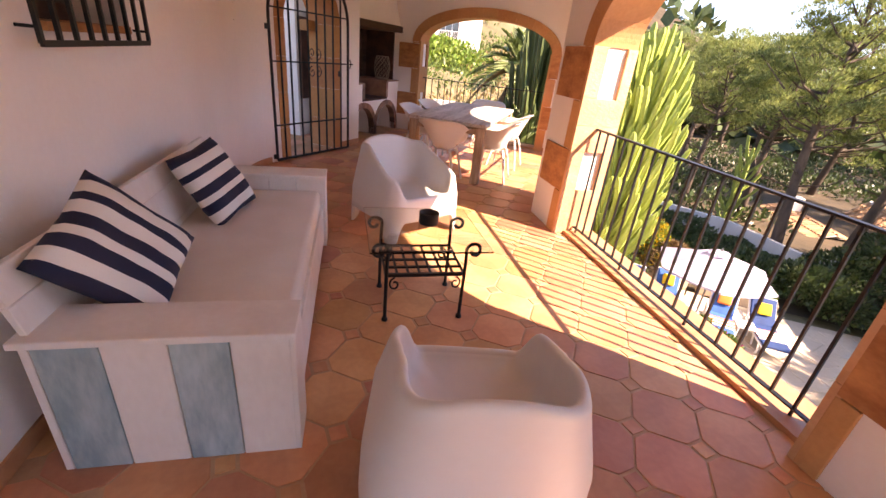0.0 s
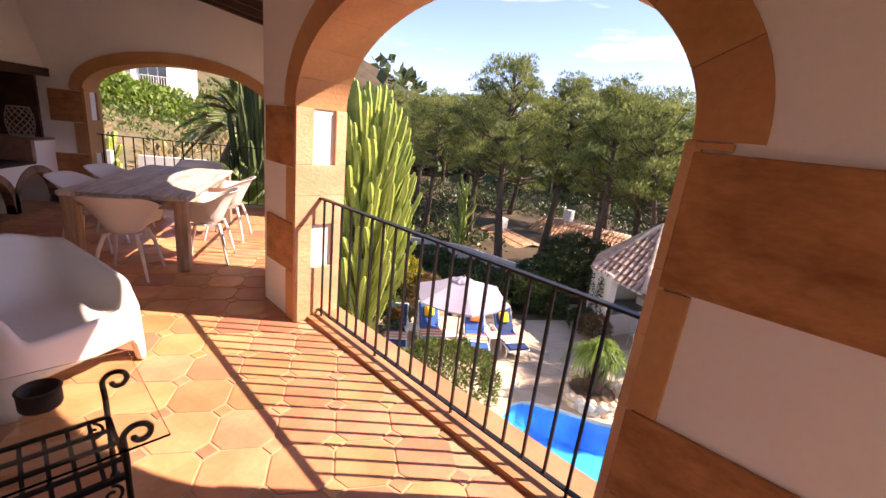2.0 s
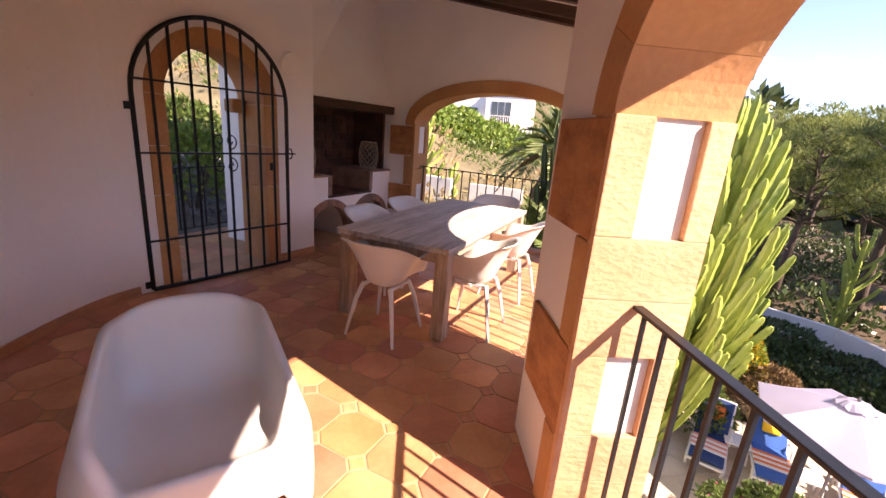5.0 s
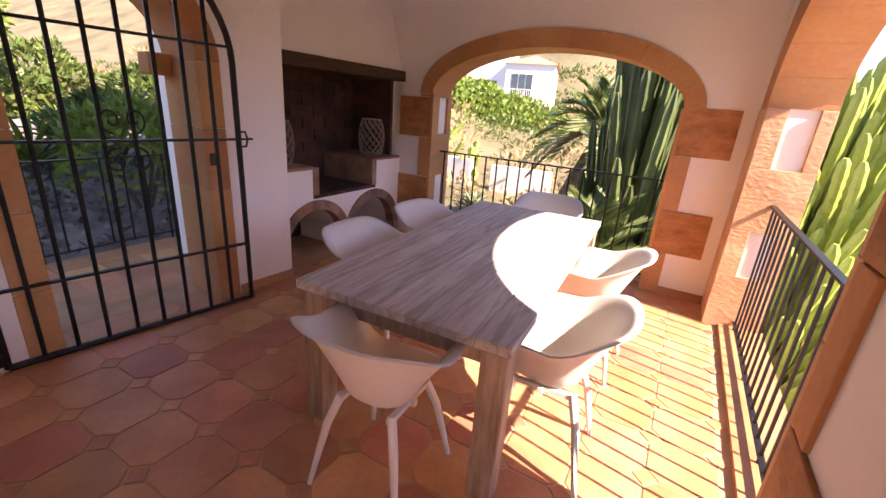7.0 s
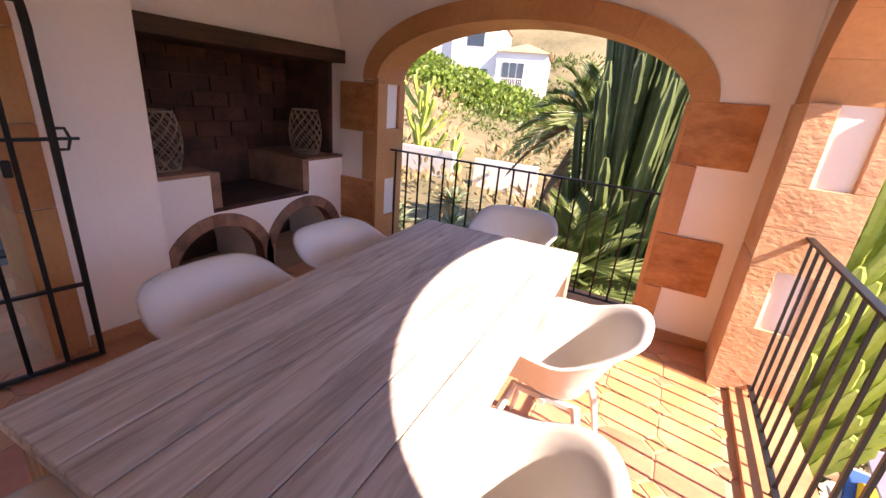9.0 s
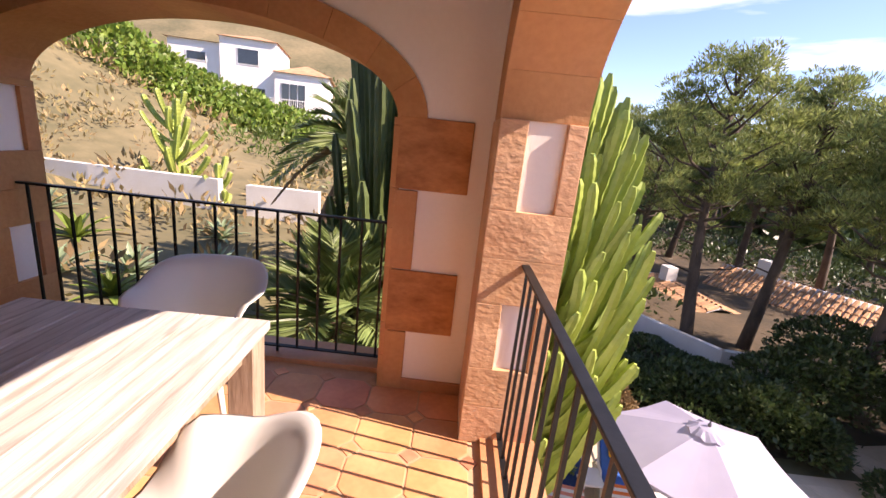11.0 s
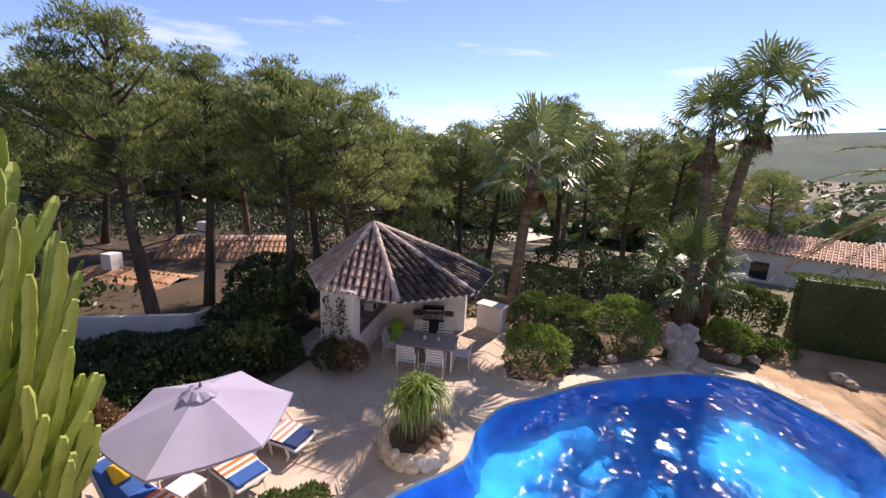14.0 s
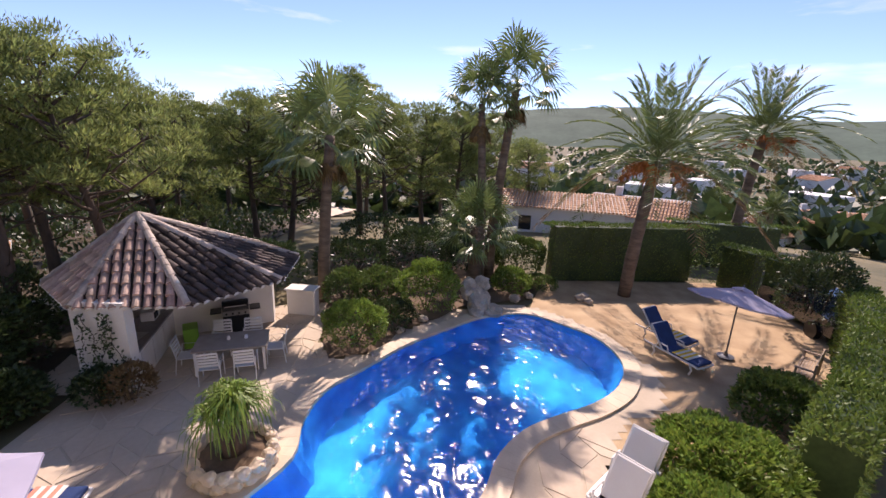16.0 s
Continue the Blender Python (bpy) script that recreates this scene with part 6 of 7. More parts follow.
pave_out = [(3.0, 10.0), (4.4, 9.8), (6.5, 9.6), (9.0, 9.4), (11.4, 9.4), (12.0, 11.0), (16.6, 9.6), (17.3, 4.4), (16.0, 3.6), (14.6, 4.3), (13.2, 3.6), (13.7, 2.3), (14.9, 1.9), (16.0, 0.5), (17.0, -0.4), (17.5, -2.6), (17.3, -3.6), (15.4, -5.3), (12.6, -6.0), (10.8, -5.1), (10.2, -3.7), (8.5, -2.4), (6.5, -2.0), (4.2, -2.6), (3.0, 0.0)]
bm = bmesh.new()
bm.faces.new([bm.verts.new((x, y, GZ - 0.01)) for x, y in pave_out][::-1])
for f in bm.faces:
    if f.normal.z < 0:
        f.normal_flip()
# a hole for the pool is cut by dropping the sheet in pieces round it
bm.free()
bm = bmesh.new()
step = 0.25
edge_ = POOL
for i in range(int((19 - 3) / step)):
    for j in range(int((12 + 7) / step)):
        x, y = 3 + i * step, -7 + j * step
        c = (x + step / 2, y + step / 2)
        if in_poly(*c, pave_out) and not any(inside((x + u, y + v), edge_) for u in (0, step) for v in (0, step)):
            bm.faces.new([bm.verts.new(p) for p in ((x, y, GZ - 0.012), (x + step, y, GZ - 0.012), (x + step, y + step, GZ - 0.012), (x, y + step, GZ - 0.012))])
tagged(part("pavement", bm, M["joint"]), "pale stone-paved pool terrace", "pavement", "", "structure")
RNG.seed(5)
bm = bmesh.new()
st = 0.62
jit = {}
for i in range(30):
    for j in range(34):
        jit[i, j] = Vector((2.6 + i * st + (j % 2) * st * 0.5 + rnd(-0.21, 0.21), -7.0 + j * st + rnd(-0.21, 0.21)))
loop_c = offset_loop(POOL, OUT * 0.47)
for i in range(29):
    for j in range(33):
        a, b, c, d = jit[i, j], jit[i + 1, j], jit[i + 1, j + 1], jit[i, j + 1]
        for tri in ((a, b, c, d),):
            m_ = sum((Vector(p) for p in tri), Vector((0, 0))) / 4
            if not in_poly(m_.x, m_.y, pave_out) or inside((m_.x, m_.y), loop_c) or any(inside(tuple(p), loop_c) for p in tri):
                continue
            sh = [m_ + (Vector(p) - m_) * 0.93 for p in tri]
            z = GZ + rnd(-0.002, 0.004)
            lo_ = [bm.verts.new((p.x, p.y, GZ - 0.012)) for p in sh]
            hi_ = [bm.verts.new((p.x, p.y, z)) for p in [m_ + (p - m_) * 0.98 for p in sh]]
            bm.faces.new(hi_)
            for k in range(4):
                bm.faces.new((lo_[k], lo_[(k + 1) % 4], hi_[(k + 1) % 4], hi_[k]))
bmesh.ops.recalc_face_normals(bm, faces=bm.faces[:])
tagged(part("paving_stones", bm, M["paving"]), "irregular flat sandstone slabs round the pool", "paving", "", "stuff")
# gravel court
bm = bmesh.new()
gp = [(9.9, -2.6), (10.65, -3.45), (11.5, -4.7), (12.9, -5.45), (14.55, -5.4), (15.75, -4.6), (16.8, -3.2), (18.6, -4.0), (20.6, -5.0), (20.6, -13.6), (15.0, -13.8), (9.0, -8.6), (7.0, -5.0)]
bm.faces.new([bm.verts.new((x, y, GZ - 0.02)) for x, y in gp])
for f in bm.faces:
    f.normal_update()
    if f.normal.z < 0:
        f.normal_flip()
tagged(part("gravel_court", bm, M["gravel"]), "ochre gravel court under the palms", "gravel", "", "structure")
bm = bmesh.new()
sp = [(13.2, 3.7), (13.7, 2.2), (15.1, 1.7), (16.1, 0.3), (17.2, -0.6), (18.0, -3.3), (20.6, -5.0), (25, -2), (25, 6), (17.4, 4.6), (14.6, 4.2)]
bm.faces.new([bm.verts.new((x, y, GZ + 0.03)) for x, y in sp])
for f in bm.faces:
    f.normal_update()
    if f.normal.z < 0:
        f.normal_flip()
tagged(part("planting_bed", bm, M["soil"]), "dark soil bed behind the pool", "flower bed", "", "structure")


def rock_mesh(seed, sx, sy, sz):
    bm = bmesh.new()
    bmesh.ops.create_icosphere(bm, subdivisions=3, radius=1)
    for v in bm.verts:
        n_ = v.co.normalized()
        k = 1 + 0.30 * noise.noise(n_ * 1.6 + Vector((seed, 0, 0))) + 0.14 * noise.noise(n_ * 4 + Vector((0, seed, 0)))
        v.co = Vector((n_.x * sx * k, n_.y * sy * k, n_.z * sz * k))
    return bm


def rock(x, y, z, sx, sy, sz, seed, label, group=""):
    return tagged(part("rock", rock_mesh(seed, sx, sy, sz), M["rock"], None, "", Matrix.Translation((x, y, z))), label, "rock", group)


for k, (x, y, z, a, b, c) in enumerate(((16.75, -1.25, GZ + 0.35, 0.5, 0.45, 0.55), (17.15, -0.95, GZ + 0.75, 0.42, 0.4, 0.45), (16.55, -1.75, GZ + 0.15, 0.35, 0.4, 0.25), (17.3, -1.4, GZ + 0.95, 0.35, 0.3, 0.3), (16.4, -1.1, GZ + 0.12, 0.25, 0.3, 0.18))):
    rock(x, y, z, a, b, c, k + 3, "pale craggy limestone rock of the pool cascade", "pool cascade rocks")
for k, (x, y, a) in enumerate(((18.1, -5.8, 0.28), (18.4, -6.05, 0.22), (17.8, -6.0, 0.2), (17.9, -2.9, 0.25), (18.3, -3.6, 0.22), (15.0, 1.7, 0.18), (15.9, 0.9, 0.2), (13.4, 2.4, 0.16))):
    rock(x, y, GZ + a * 0.4, a, a * 0.9, a * 0.6, k + 30, "small pale stone on the ground")

# ponytail palm in its round stone planter
planter = thing("planter", Matrix.Translation((9.2, 4.75, GZ)), "round rough-stone planter beside the pool", "planter")
for k in range(16):
    for r in range(2):
        a = 2 * math.pi * (k + 0.5 * r) / 16
        bm = rock_mesh(k * 3 + r, 0.17, 0.12, 0.13)
        part("stone", bm, M["coping"], planter, "", Matrix.Translation((0.72 * math.cos(a), 0.72 * math.sin(a), 0.1 + 0.2 * r)) @ Matrix.Rotation(a + math.pi / 2, 4, "Z"))
part("soil", lathe([(0.66, 0.0), (0.66, 0.26), (0.3, 0.30), (0.02, 0.31)], 20), M["soil"], planter)
RNG.seed(9)
pony = thing("ponytail_palm", Matrix.Translation((9.2, 4.75, GZ + 0.3)), "ponytail palm with swollen trunks and drooping grassy heads", "plant")
bm = bmesh.new()
heads = [(0.0, 0.0, 1.15), (0.28, 0.2, 1.0), (-0.3, 0.15, 0.95), (0.12, -0.32, 1.05), (-0.18, -0.2, 1.25)]
for hx_, hy_, hz_ in heads:
    add_tube(bm, [(hx_ * 0.3, hy_ * 0.3, 0), (hx_ * 0.6, hy_ * 0.6, hz_ * 0.5), (hx_, hy_, hz_)], [0.15, 0.08, 0.045], 8)
part("trunk", bm, M["bark"], pony, "", None, True)
q = []
for hx_, hy_, hz_ in heads:
    for k in range(150):
        a, e = rnd(0, 6.28), rnd(0.0, 1.4)
        p = Vector((hx_, hy_, hz_))
        d = Vector((math.cos(a) * math.cos(e), math.sin(a) * math.cos(e), math.sin(e)))
        L = rnd(0.5, 0.75)
        m1 = p + d * L * 0.5
        m2 = p + d * L * 0.8 + Vector((0, 0, -0.28 * L))
        m3 = p + d * L * 0.95 + Vector((0, 0, -0.75 * L))
        s = d.cross(Vector((0, 0, 1))).normalized() * 0.011 if abs(d.z) < 0.98 else Vector((0.011, 0, 0))
        q += [[tuple(p + s), tuple(p - s), tuple(m1 - s), tuple(m1 + s)], [tuple(m1 + s), tuple(m1 - s), tuple(m2 - s), tuple(m2 + s)], [tuple(m2 + s), tuple(m2 - s), tuple(m3 - s * 0.3), tuple(m3 + s * 0.3)]]
part("leaves", quads_mesh("leaves", q, M["leaf_bright"]), None, pony)


# ---- umbrellas and loungers ----
def umbrella(m, R, h, rise, label, tilt=0.0):
    ob = thing("parasol", m, label, "parasol", "garden parasols")
    part("pole", tube([(0, 0, 0.04), (0, 0, h - 0.05)], 0.024, 10), M["pole"], ob)
    part("base", lathe([(0.24, 0.0), (0.25, 0.05), (0.06, 0.08), (0.04, 0.2), (0.02, 0.2)], 20), M["pole"], ob)
    head = Matrix.Translation((0, 0, h - 0.55)) @ Matrix.Rotation(tilt, 4, "Y") @ Matrix.Translation((0, 0, 0.55))
    can = bmesh.new()
    n, rows = 6, []
    for i in range(7):
        t = 0.12 + 0.88 * i / 6
        row = []
        for k in range(n * 6):
            a = 2 * math.pi * k / (n * 6)
            f = (k % 6) / 6
            chord = math.cos(math.pi / n) / math.cos(2 * math.pi / n * (f - 0.5))
            sag = 0.055 * math.sin(math.pi * f) * t
            row.append((R * t * chord * math.cos(a), R * t * chord * math.sin(a), -rise * t ** 1.15 - sag))
        rows.append([can.verts.new(p) for p in row])
    for a_, b_ in zip(rows, rows[1:]):
        for k in range(len(a_)):
            can.faces.new((a_[k], a_[(k + 1) % len(a_)], b_[(k + 1) % len(a_)], b_[k]))
    low = [can.verts.new((v.co.x, v.co.y, v.co.z - 0.05)) for v in rows[-1]]
    for k in range(len(low)):
        can.faces.new((rows[-1][k], rows[-1][(k + 1) % len(low)], low[(k + 1) % len(low)], low[k]))
    canopy = part("canopy", can, M["canvas"], ob, "", head)
    vent = bmesh.new()
    rr = [[vent.verts.new((R * t * math.cos(2 * math.pi * k / 24), R * t * math.sin(2 * math.pi * k / 24), z + (0.03 * math.sin(k * 2.1) if t > 0.15 else 0))) for k in range(24)] for t, z in ((0.02, 0.06), (0.10, 0.035), (0.20, -0.045))]
    for a_, b_ in zip(rr, rr[1:]):
        for k in range(24):
            vent.faces.new((a_[k], a_[(k + 1) % 24], b_[(k + 1) % 24], b_[k]))
    part("vent", vent, M["canvas"], canopy)
    for k in range(n):
        a = 2 * math.pi * k / n
        part("rib", tube([(0.03 * math.cos(a), 0.03 * math.sin(a), -0.03), (R * 0.99 * math.cos(a), R * 0.99 * math.sin(a), -rise - 0.02)], 0.008, 5), M["pole"], ob, "", head)
    part("finial", lathe([(0.02, 0.0), (0.03, 0.03), (0.012, 0.08), (0.002, 0.1)], 10), M["pole"], ob, "", head @ Matrix.Translation((0, 0, 0.05)))
    return ob


umbrella(Matrix.Translation((6.10, 7.22, GZ)) @ Matrix.Rotation(radians(25), 4, "Z"), 1.45, 2.42, 0.46, "lilac-grey canvas parasol open over the loungers")
umbrella(Matrix.Translation((13.4, -8.7, GZ)) @ Matrix.Rotation(radians(-60), 4, "Z"), 1.42, 2.3, 0.40, "lilac-grey parasol tilted open on the gravel", radians(14))


def lounger(m, fabric, pillow_mat, towel, label, raised=True, group="sun loungers"):
    ob = thing("sun_lounger", m, label, "sun lounger", group)
    W = 0.33
    for sy in (-1, 1):
        part("side_rail", tube([(0, sy * W, 0.30), (0.2, sy * W, 0.325), (1.2, sy * W, 0.32), (1.85, sy * W, 0.34)], 0.028, 8), M["plastic"], ob)
        for x_ in (0.25, 1.5):
            part("leg", tube([(x_, sy * W, 0.31), (x_ - 0.08, sy * (W + 0.01), 0.15), (x_ - 0.02, sy * W, 0.0)], [0.035, 0.028, 0.03], 8), M["plastic"], ob)
    part("end_rail", tube([(0.0, -W, 0.30), (-0.03, 0, 0.30), (0.0, W, 0.30)], 0.028, 8), M["plastic"], ob)
    seat = part("mattress", box(0.02, -W + 0.02, 0.325, 1.18, W - 0.02, 0.40, 0.022, 2), fabric, ob)
    a = radians(52 if raised else 8)
    bk = Matrix.Translation((1.17, 0, 0.36)) @ Matrix.Rotation(-a, 4, "Y")
    back = part("backrest", box(0.0, -W + 0.02, -0.02, 0.78, W - 0.02, 0.055, 0.022, 2), fabric, ob, "", bk)
    part("back_frame", box(-0.02, -W - 0.02, -0.055, 0.82, W + 0.02, -0.022, 0.02, 2), M["plastic"], ob, "", bk)
    for sy in (-1, 1):
        part("armrest", tube([(0.95, sy * (W + 0.03), 0.33), (1.0, sy * (W + 0.04), 0.52), (1.3, sy * (W + 0.04), 0.53), (1.42, sy * (W + 0.03), 0.35)], 0.022, 8), M["plastic"], ob)
    if towel:
        for k in range(6):
            part("towel_stripe", box(0.34 + k * 0.085, -W, 0.395, 0.425 + k * 0.085, W, 0.412, 0.003), towel if k % 2 else M["cream"], ob)
    if pillow_mat:
        part("head_cushion", box(0.28, -0.17, 0.055, 0.62, 0.17, 0.14, 0.04, 3), pillow_mat, ob, "", bk, True)
    return ob


def face(x, y, dx, dy):
    return Matrix.Translation((x, y, GZ)) @ Matrix.Rotation(math.atan2(dy, dx), 4, "Z")


lounger(face(4.25, 7.1, 0.15, 0.98), M["navy_fabric"], M["orange_fabric"], M["pink_fabric"], "dark blue sun lounger with an orange cushion and striped towel")
lounger(face(5.45, 7.25, 0.05, 0.99), M["blue_fabric"], M["yellow_fabric"], M["orange_fabric"], "blue sun lounger with a yellow cushion and striped towel")
lounger(face(6.72, 6.85, 0.18, 0.98), M["blue_fabric"], M["orange_fabric"], M["orange_fabric"], "blue sun lounger with an orange cushion and striped towel")
lounger(face(8.0, 6.75, -0.05, 1.0), M["navy_fabric"], M["yellow_fabric"], M["pink_fabric"], "dark blue sun lounger with a yellow cushion and striped towel")
lounger(face(12.3, -7.2, 0.92, 0.35), M["navy_fabric"], None, M["yellow_fabric"], "white lounger with a dark blue mattress and yellow towel")
lounger(face(13.6, -7.7, 0.9, 0.45), M["navy_fabric"], None, M["yellow_fabric"], "white lounger with blue mattress standing on gravel")
lounger(face(6.95, -1.4, 0.62, -0.78), M["plastic"], None, None, "bare white plastic sun lounger with a raised back")
lounger(face(7.7, -2.1, 0.62, -0.78), M["plastic"], None, None, "bare white plastic sun lounger beside the pool")


def side_table(x, y):
    ob = thing("side_table", Matrix.Translation((x, y, GZ)), "small white plastic side table between loungers", "table", "poolside tables")
    part("tabletop", box(-0.24, -0.24, 0.40, 0.24, 0.24, 0.44, 0.012, 2), M["plastic"], ob)
    for sx in (-1, 1):
        for sy in (-1, 1):
            part("leg", tube([(sx * 0.18, sy * 0.18, 0.41), (sx * 0.22, sy * 0.22, 0.0)], [0.03, 0.022], 8), M["plastic"], ob)


side_table(6.05, 7.75)
side_table(7.45, 7.6)
side_table(4.9, 8.2)

# ---- garden kitchen pavilion ----
GCX, GCY, GR, GE = 14.75, 8.2, 3.25, 2.2
GA0 = 162


def gpt(k, r=GR):
    a = radians(GA0 + 45 * k)
    return GCX + r * math.cos(a), GCY + r * math.sin(a)


gaz = thing("pavilion", Matrix.Translation((GCX, GCY, GZ)), "white octagonal garden kitchen with a dark tiled pointed roof", "pavilion")
gm = Matrix.Translation((-GCX, -GCY, -GZ))


def gpart(name, bm, material, label=""):
    bmesh.ops.transform(bm, matrix=gm, verts=bm.verts[:])
    return part(name, bm, material, gaz, label)


apex = (13.85, 8.85, GZ + 4.0)
bm = bmesh.new()
av = bm.verts.new((apex[0], apex[1], apex[2] - 0.05))
ev = [bm.verts.new((*gpt(k, GR), GZ + GE)) for k in range(8)]
for k in range(8):
    bm.faces.new((ev[k], ev[(k + 1) % 8], av))
bm.faces.new(ev[::-1])
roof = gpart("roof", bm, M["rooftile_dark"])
RNG.seed(21)


def barrel(bm, a, b, r, up, sides=5):
    """A half-round clay tile from a to b."""
    d = (b - a).normalized()
    s = d.cross(up).normalized()
    n_ = s.cross(d)
    rings = []
    for p, rr in ((a, r), (b, r * 0.86)):
        rings.append([bm.verts.new(p + s * rr * math.cos(math.pi * k / sides) + n_ * rr * math.sin(math.pi * k / sides)) for k in range(sides + 1)])
    for k in range(sides):
        bm.faces.new((rings[0][k], rings[0][k + 1], rings[1][k + 1], rings[1][k]))
    bm.faces.new(rings[0])


A = Vector(apex) + Vector((0, 0, -0.05))
# four neighbouring facets take the darker tiles, the other four the paler ones
pale_rows, dark_, mortar = bmesh.new(), bmesh.new(), bmesh.new()
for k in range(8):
    bm = dark_ if k in (1, 2, 3, 4) else pale_rows
    p, q_ = Vector((*gpt(k, GR), GZ + GE)), Vector((*gpt(k + 1, GR), GZ + GE))
    nrm = (q_ - p).cross(A - p).normalized()
    if nrm.z < 0:
        nrm = -nrm
    mid = (p + q_) / 2
    run = A - mid
    L = run.length
    dr = run.normalized()
    along = (q_ - p).normalized()
    half = (q_ - p).length / 2
    cols = int(half * 2 / 0.235)
    for c in range(cols):
        u = -half + (c + 0.5) * (2 * half / cols)
        reach_ = L * (1 - abs(u) / half)
        nt = int(reach_ / 0.34) + 1
        barrel(mortar, mid + along * u - dr * 0.085 + nrm * 0.04, mid + along * u + dr * 0.0 + nrm * 0.045, 0.088, nrm, 6)
        for r in range(nt):
            s0, s1 = r * 0.34 - 0.07, min((r + 1) * 0.34, reach_)
            if s1 - s0 < 0.12:
                continue
            j_ = Vector((rnd(-0.012, 0.012), rnd(-0.012, 0.012), rnd(-0.004, 0.008)))
            barrel(bm, mid + along * u + dr * s0 + nrm * 0.062 + j_, mid + along * u + dr * s1 + nrm * 0.03 + j_, 0.098, nrm, 6)
for bm, mt, lab in ((pale_rows, M["rooftile"], "rows of pinkish half-round clay tiles"), (dark_, M["rooftile_dark"], "rows of dark half-round clay tiles"), (mortar, M["white_wall"], "white mortared tile ends along the eaves")):
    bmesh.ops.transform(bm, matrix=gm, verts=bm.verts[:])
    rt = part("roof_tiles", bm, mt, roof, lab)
    rt["kind"] = "stuff"
for k in range(8):
    p = Vector((*gpt(k, GR + 0.03), GZ + GE + 0.05))
    L = (A - p).length
    n_ = int(L / 0.33)
    for r in range(n_):
        bm = bmesh.new()
        a_, b_ = p.lerp(A + Vector((0, 0, 0.09)), r / n_ - 0.01 if r else 0.0), p.lerp(A + Vector((0, 0, 0.09)), (r + 1) / n_)
        barrel(bm, a_, b_, 0.105, Vector((0, 0, 1)), 6)
        bmesh.ops.transform(bm, matrix=gm, verts=bm.verts[:])
        part("ridge_tile", bm, M["ridge"], roof)
# walls: a left cheek, the back sides, a right pier
def gwall(x0, y0, x1, y1, z0, z1, thick, name="wall"):
    bm = bmesh.new()
    d = Vector((x1 - x0, y1 - y0))
    w_ = Wall((x0, y0), d, (-d.y, d.x), thick)
    w_.block(bm, 0, d.length, 0, thick, z0, z1)
    return gpart(name, bm, M["white_wall"])


c0, c1 = (11.62, 8.08), (11.75, 9.35)
gwall(11.62, 8.08, 11.72, 9.30, GZ, GZ + 2.35, -0.28, "pier")
gwall(11.72, 8.08, 14.62, 8.72, GZ, GZ + 0.86, 0.12, "counter_front")
gwall(11.90, 9.30, 14.9, 10.0, GZ, GZ + 2.3, 0.2, "wall")
gwall(14.60, 10.0, 14.62, 8.72, GZ, GZ + 2.3, 0.15, "wall")
gwall(14.62, 8.72, 15.75, 6.05, GZ, GZ + 2.25, 0.2, "wall")
gwall(15.75, 6.05, 16.35, 6.2, GZ, GZ + 2.25, 0.25, "pier")
bm = bmesh.new()
add_prism(bm, [(11.72, 8.06), (14.62, 8.70), (14.62, 9.45), (11.72, 9.2)], GZ + 0.86, GZ + 0.91)
gpart("worktop", bm, M["grey_top"], "grey stone worktop with a sink")
bm = bmesh.new()
add_box(bm, 12.55, 8.5, GZ + 0.905, 13.05, 8.85, GZ + 0.915)
gpart("sink", bm, M["steel"])
for k in range(3):
    x0 = 12.3 + k * 0.75
    bm = bmesh.new()
    w_ = Wall((11.72, 8.08), (2.9, 0.64), (0.64, -2.9), 0.02)
    w_.block(bm, 0.4 + k * 0.8, 1.15 + k * 0.8, 0.0, 0.018, GZ + 0.1, GZ + 0.8)
    gpart("cabinet_door", bm, M["white_wood"])
micro = thing("microwave", Matrix.Translation((13.95, 8.98, GZ + 0.91)) @ Matrix.Rotation(radians(12), 4, "Z"), "small white microwave on the worktop", "microwave")
part("body", box(-0.24, -0.17, 0.0, 0.24, 0.17, 0.28, 0.01), M["plastic"], micro)
part("door", box(-0.20, -0.18, 0.05, 0.08, -0.172, 0.24), M["glass_dark"], micro)
bbq = thing("barbecue", Matrix.Translation((14.92, 6.95, GZ)) @ Matrix.Rotation(radians(-157), 4, "Z"), "black gas barbecue with a steel control panel", "barbecue")
part("cart", box(-0.24, -0.38, 0.08, 0.24, 0.38, 0.80, 0.01), M["black_metal"], bbq)
part("control_panel", box(0.24, -0.38, 0.70, 0.285, 0.38, 0.86, 0.008), M["steel"], bbq)
for k in range(4):
    part("knob", tube([(0.285, -0.27 + k * 0.18, 0.78), (0.315, -0.27 + k * 0.18, 0.78)], 0.03, 10), M["black_metal"], bbq)
part("lid", tube([(0.0, -0.38, 0.86), (0.0, 0.38, 0.86)], 0.25, 20), M["black_metal"], bbq)
part("lid_handle", tube([(0.25, -0.3, 1.0), (0.29, -0.28, 1.02), (0.29, 0.28, 1.02), (0.25, 0.3, 1.0)], 0.012, 6), M["steel"], bbq)
for sy in (-1, 1):
    part("side_shelf", box(-0.22, min(sy * 0.4, sy * 0.72), 0.80, 0.22, max(sy * 0.4, sy * 0.72), 0.84, 0.008), M["black_metal"], bbq)
    for x_ in (-0.2, 0.2):
        part("wheel", tube([(x_, sy * 0.33 - 0.02, 0.045), (x_, sy * 0.33 + 0.02, 0.045)], 0.045, 10), M["black_metal"], bbq)
gt = thing("garden_table", Matrix.Translation((12.93, 6.25, GZ)) @ Matrix.Rotation(math.atan2(-1.8, 0.42), 4, "Z"), "long taupe-topped garden dining table", "table")
part("tabletop", box(-0.92, -0.52, 0.71, 0.92, 0.52, 0.75, 0.008), M["table_top"], gt)
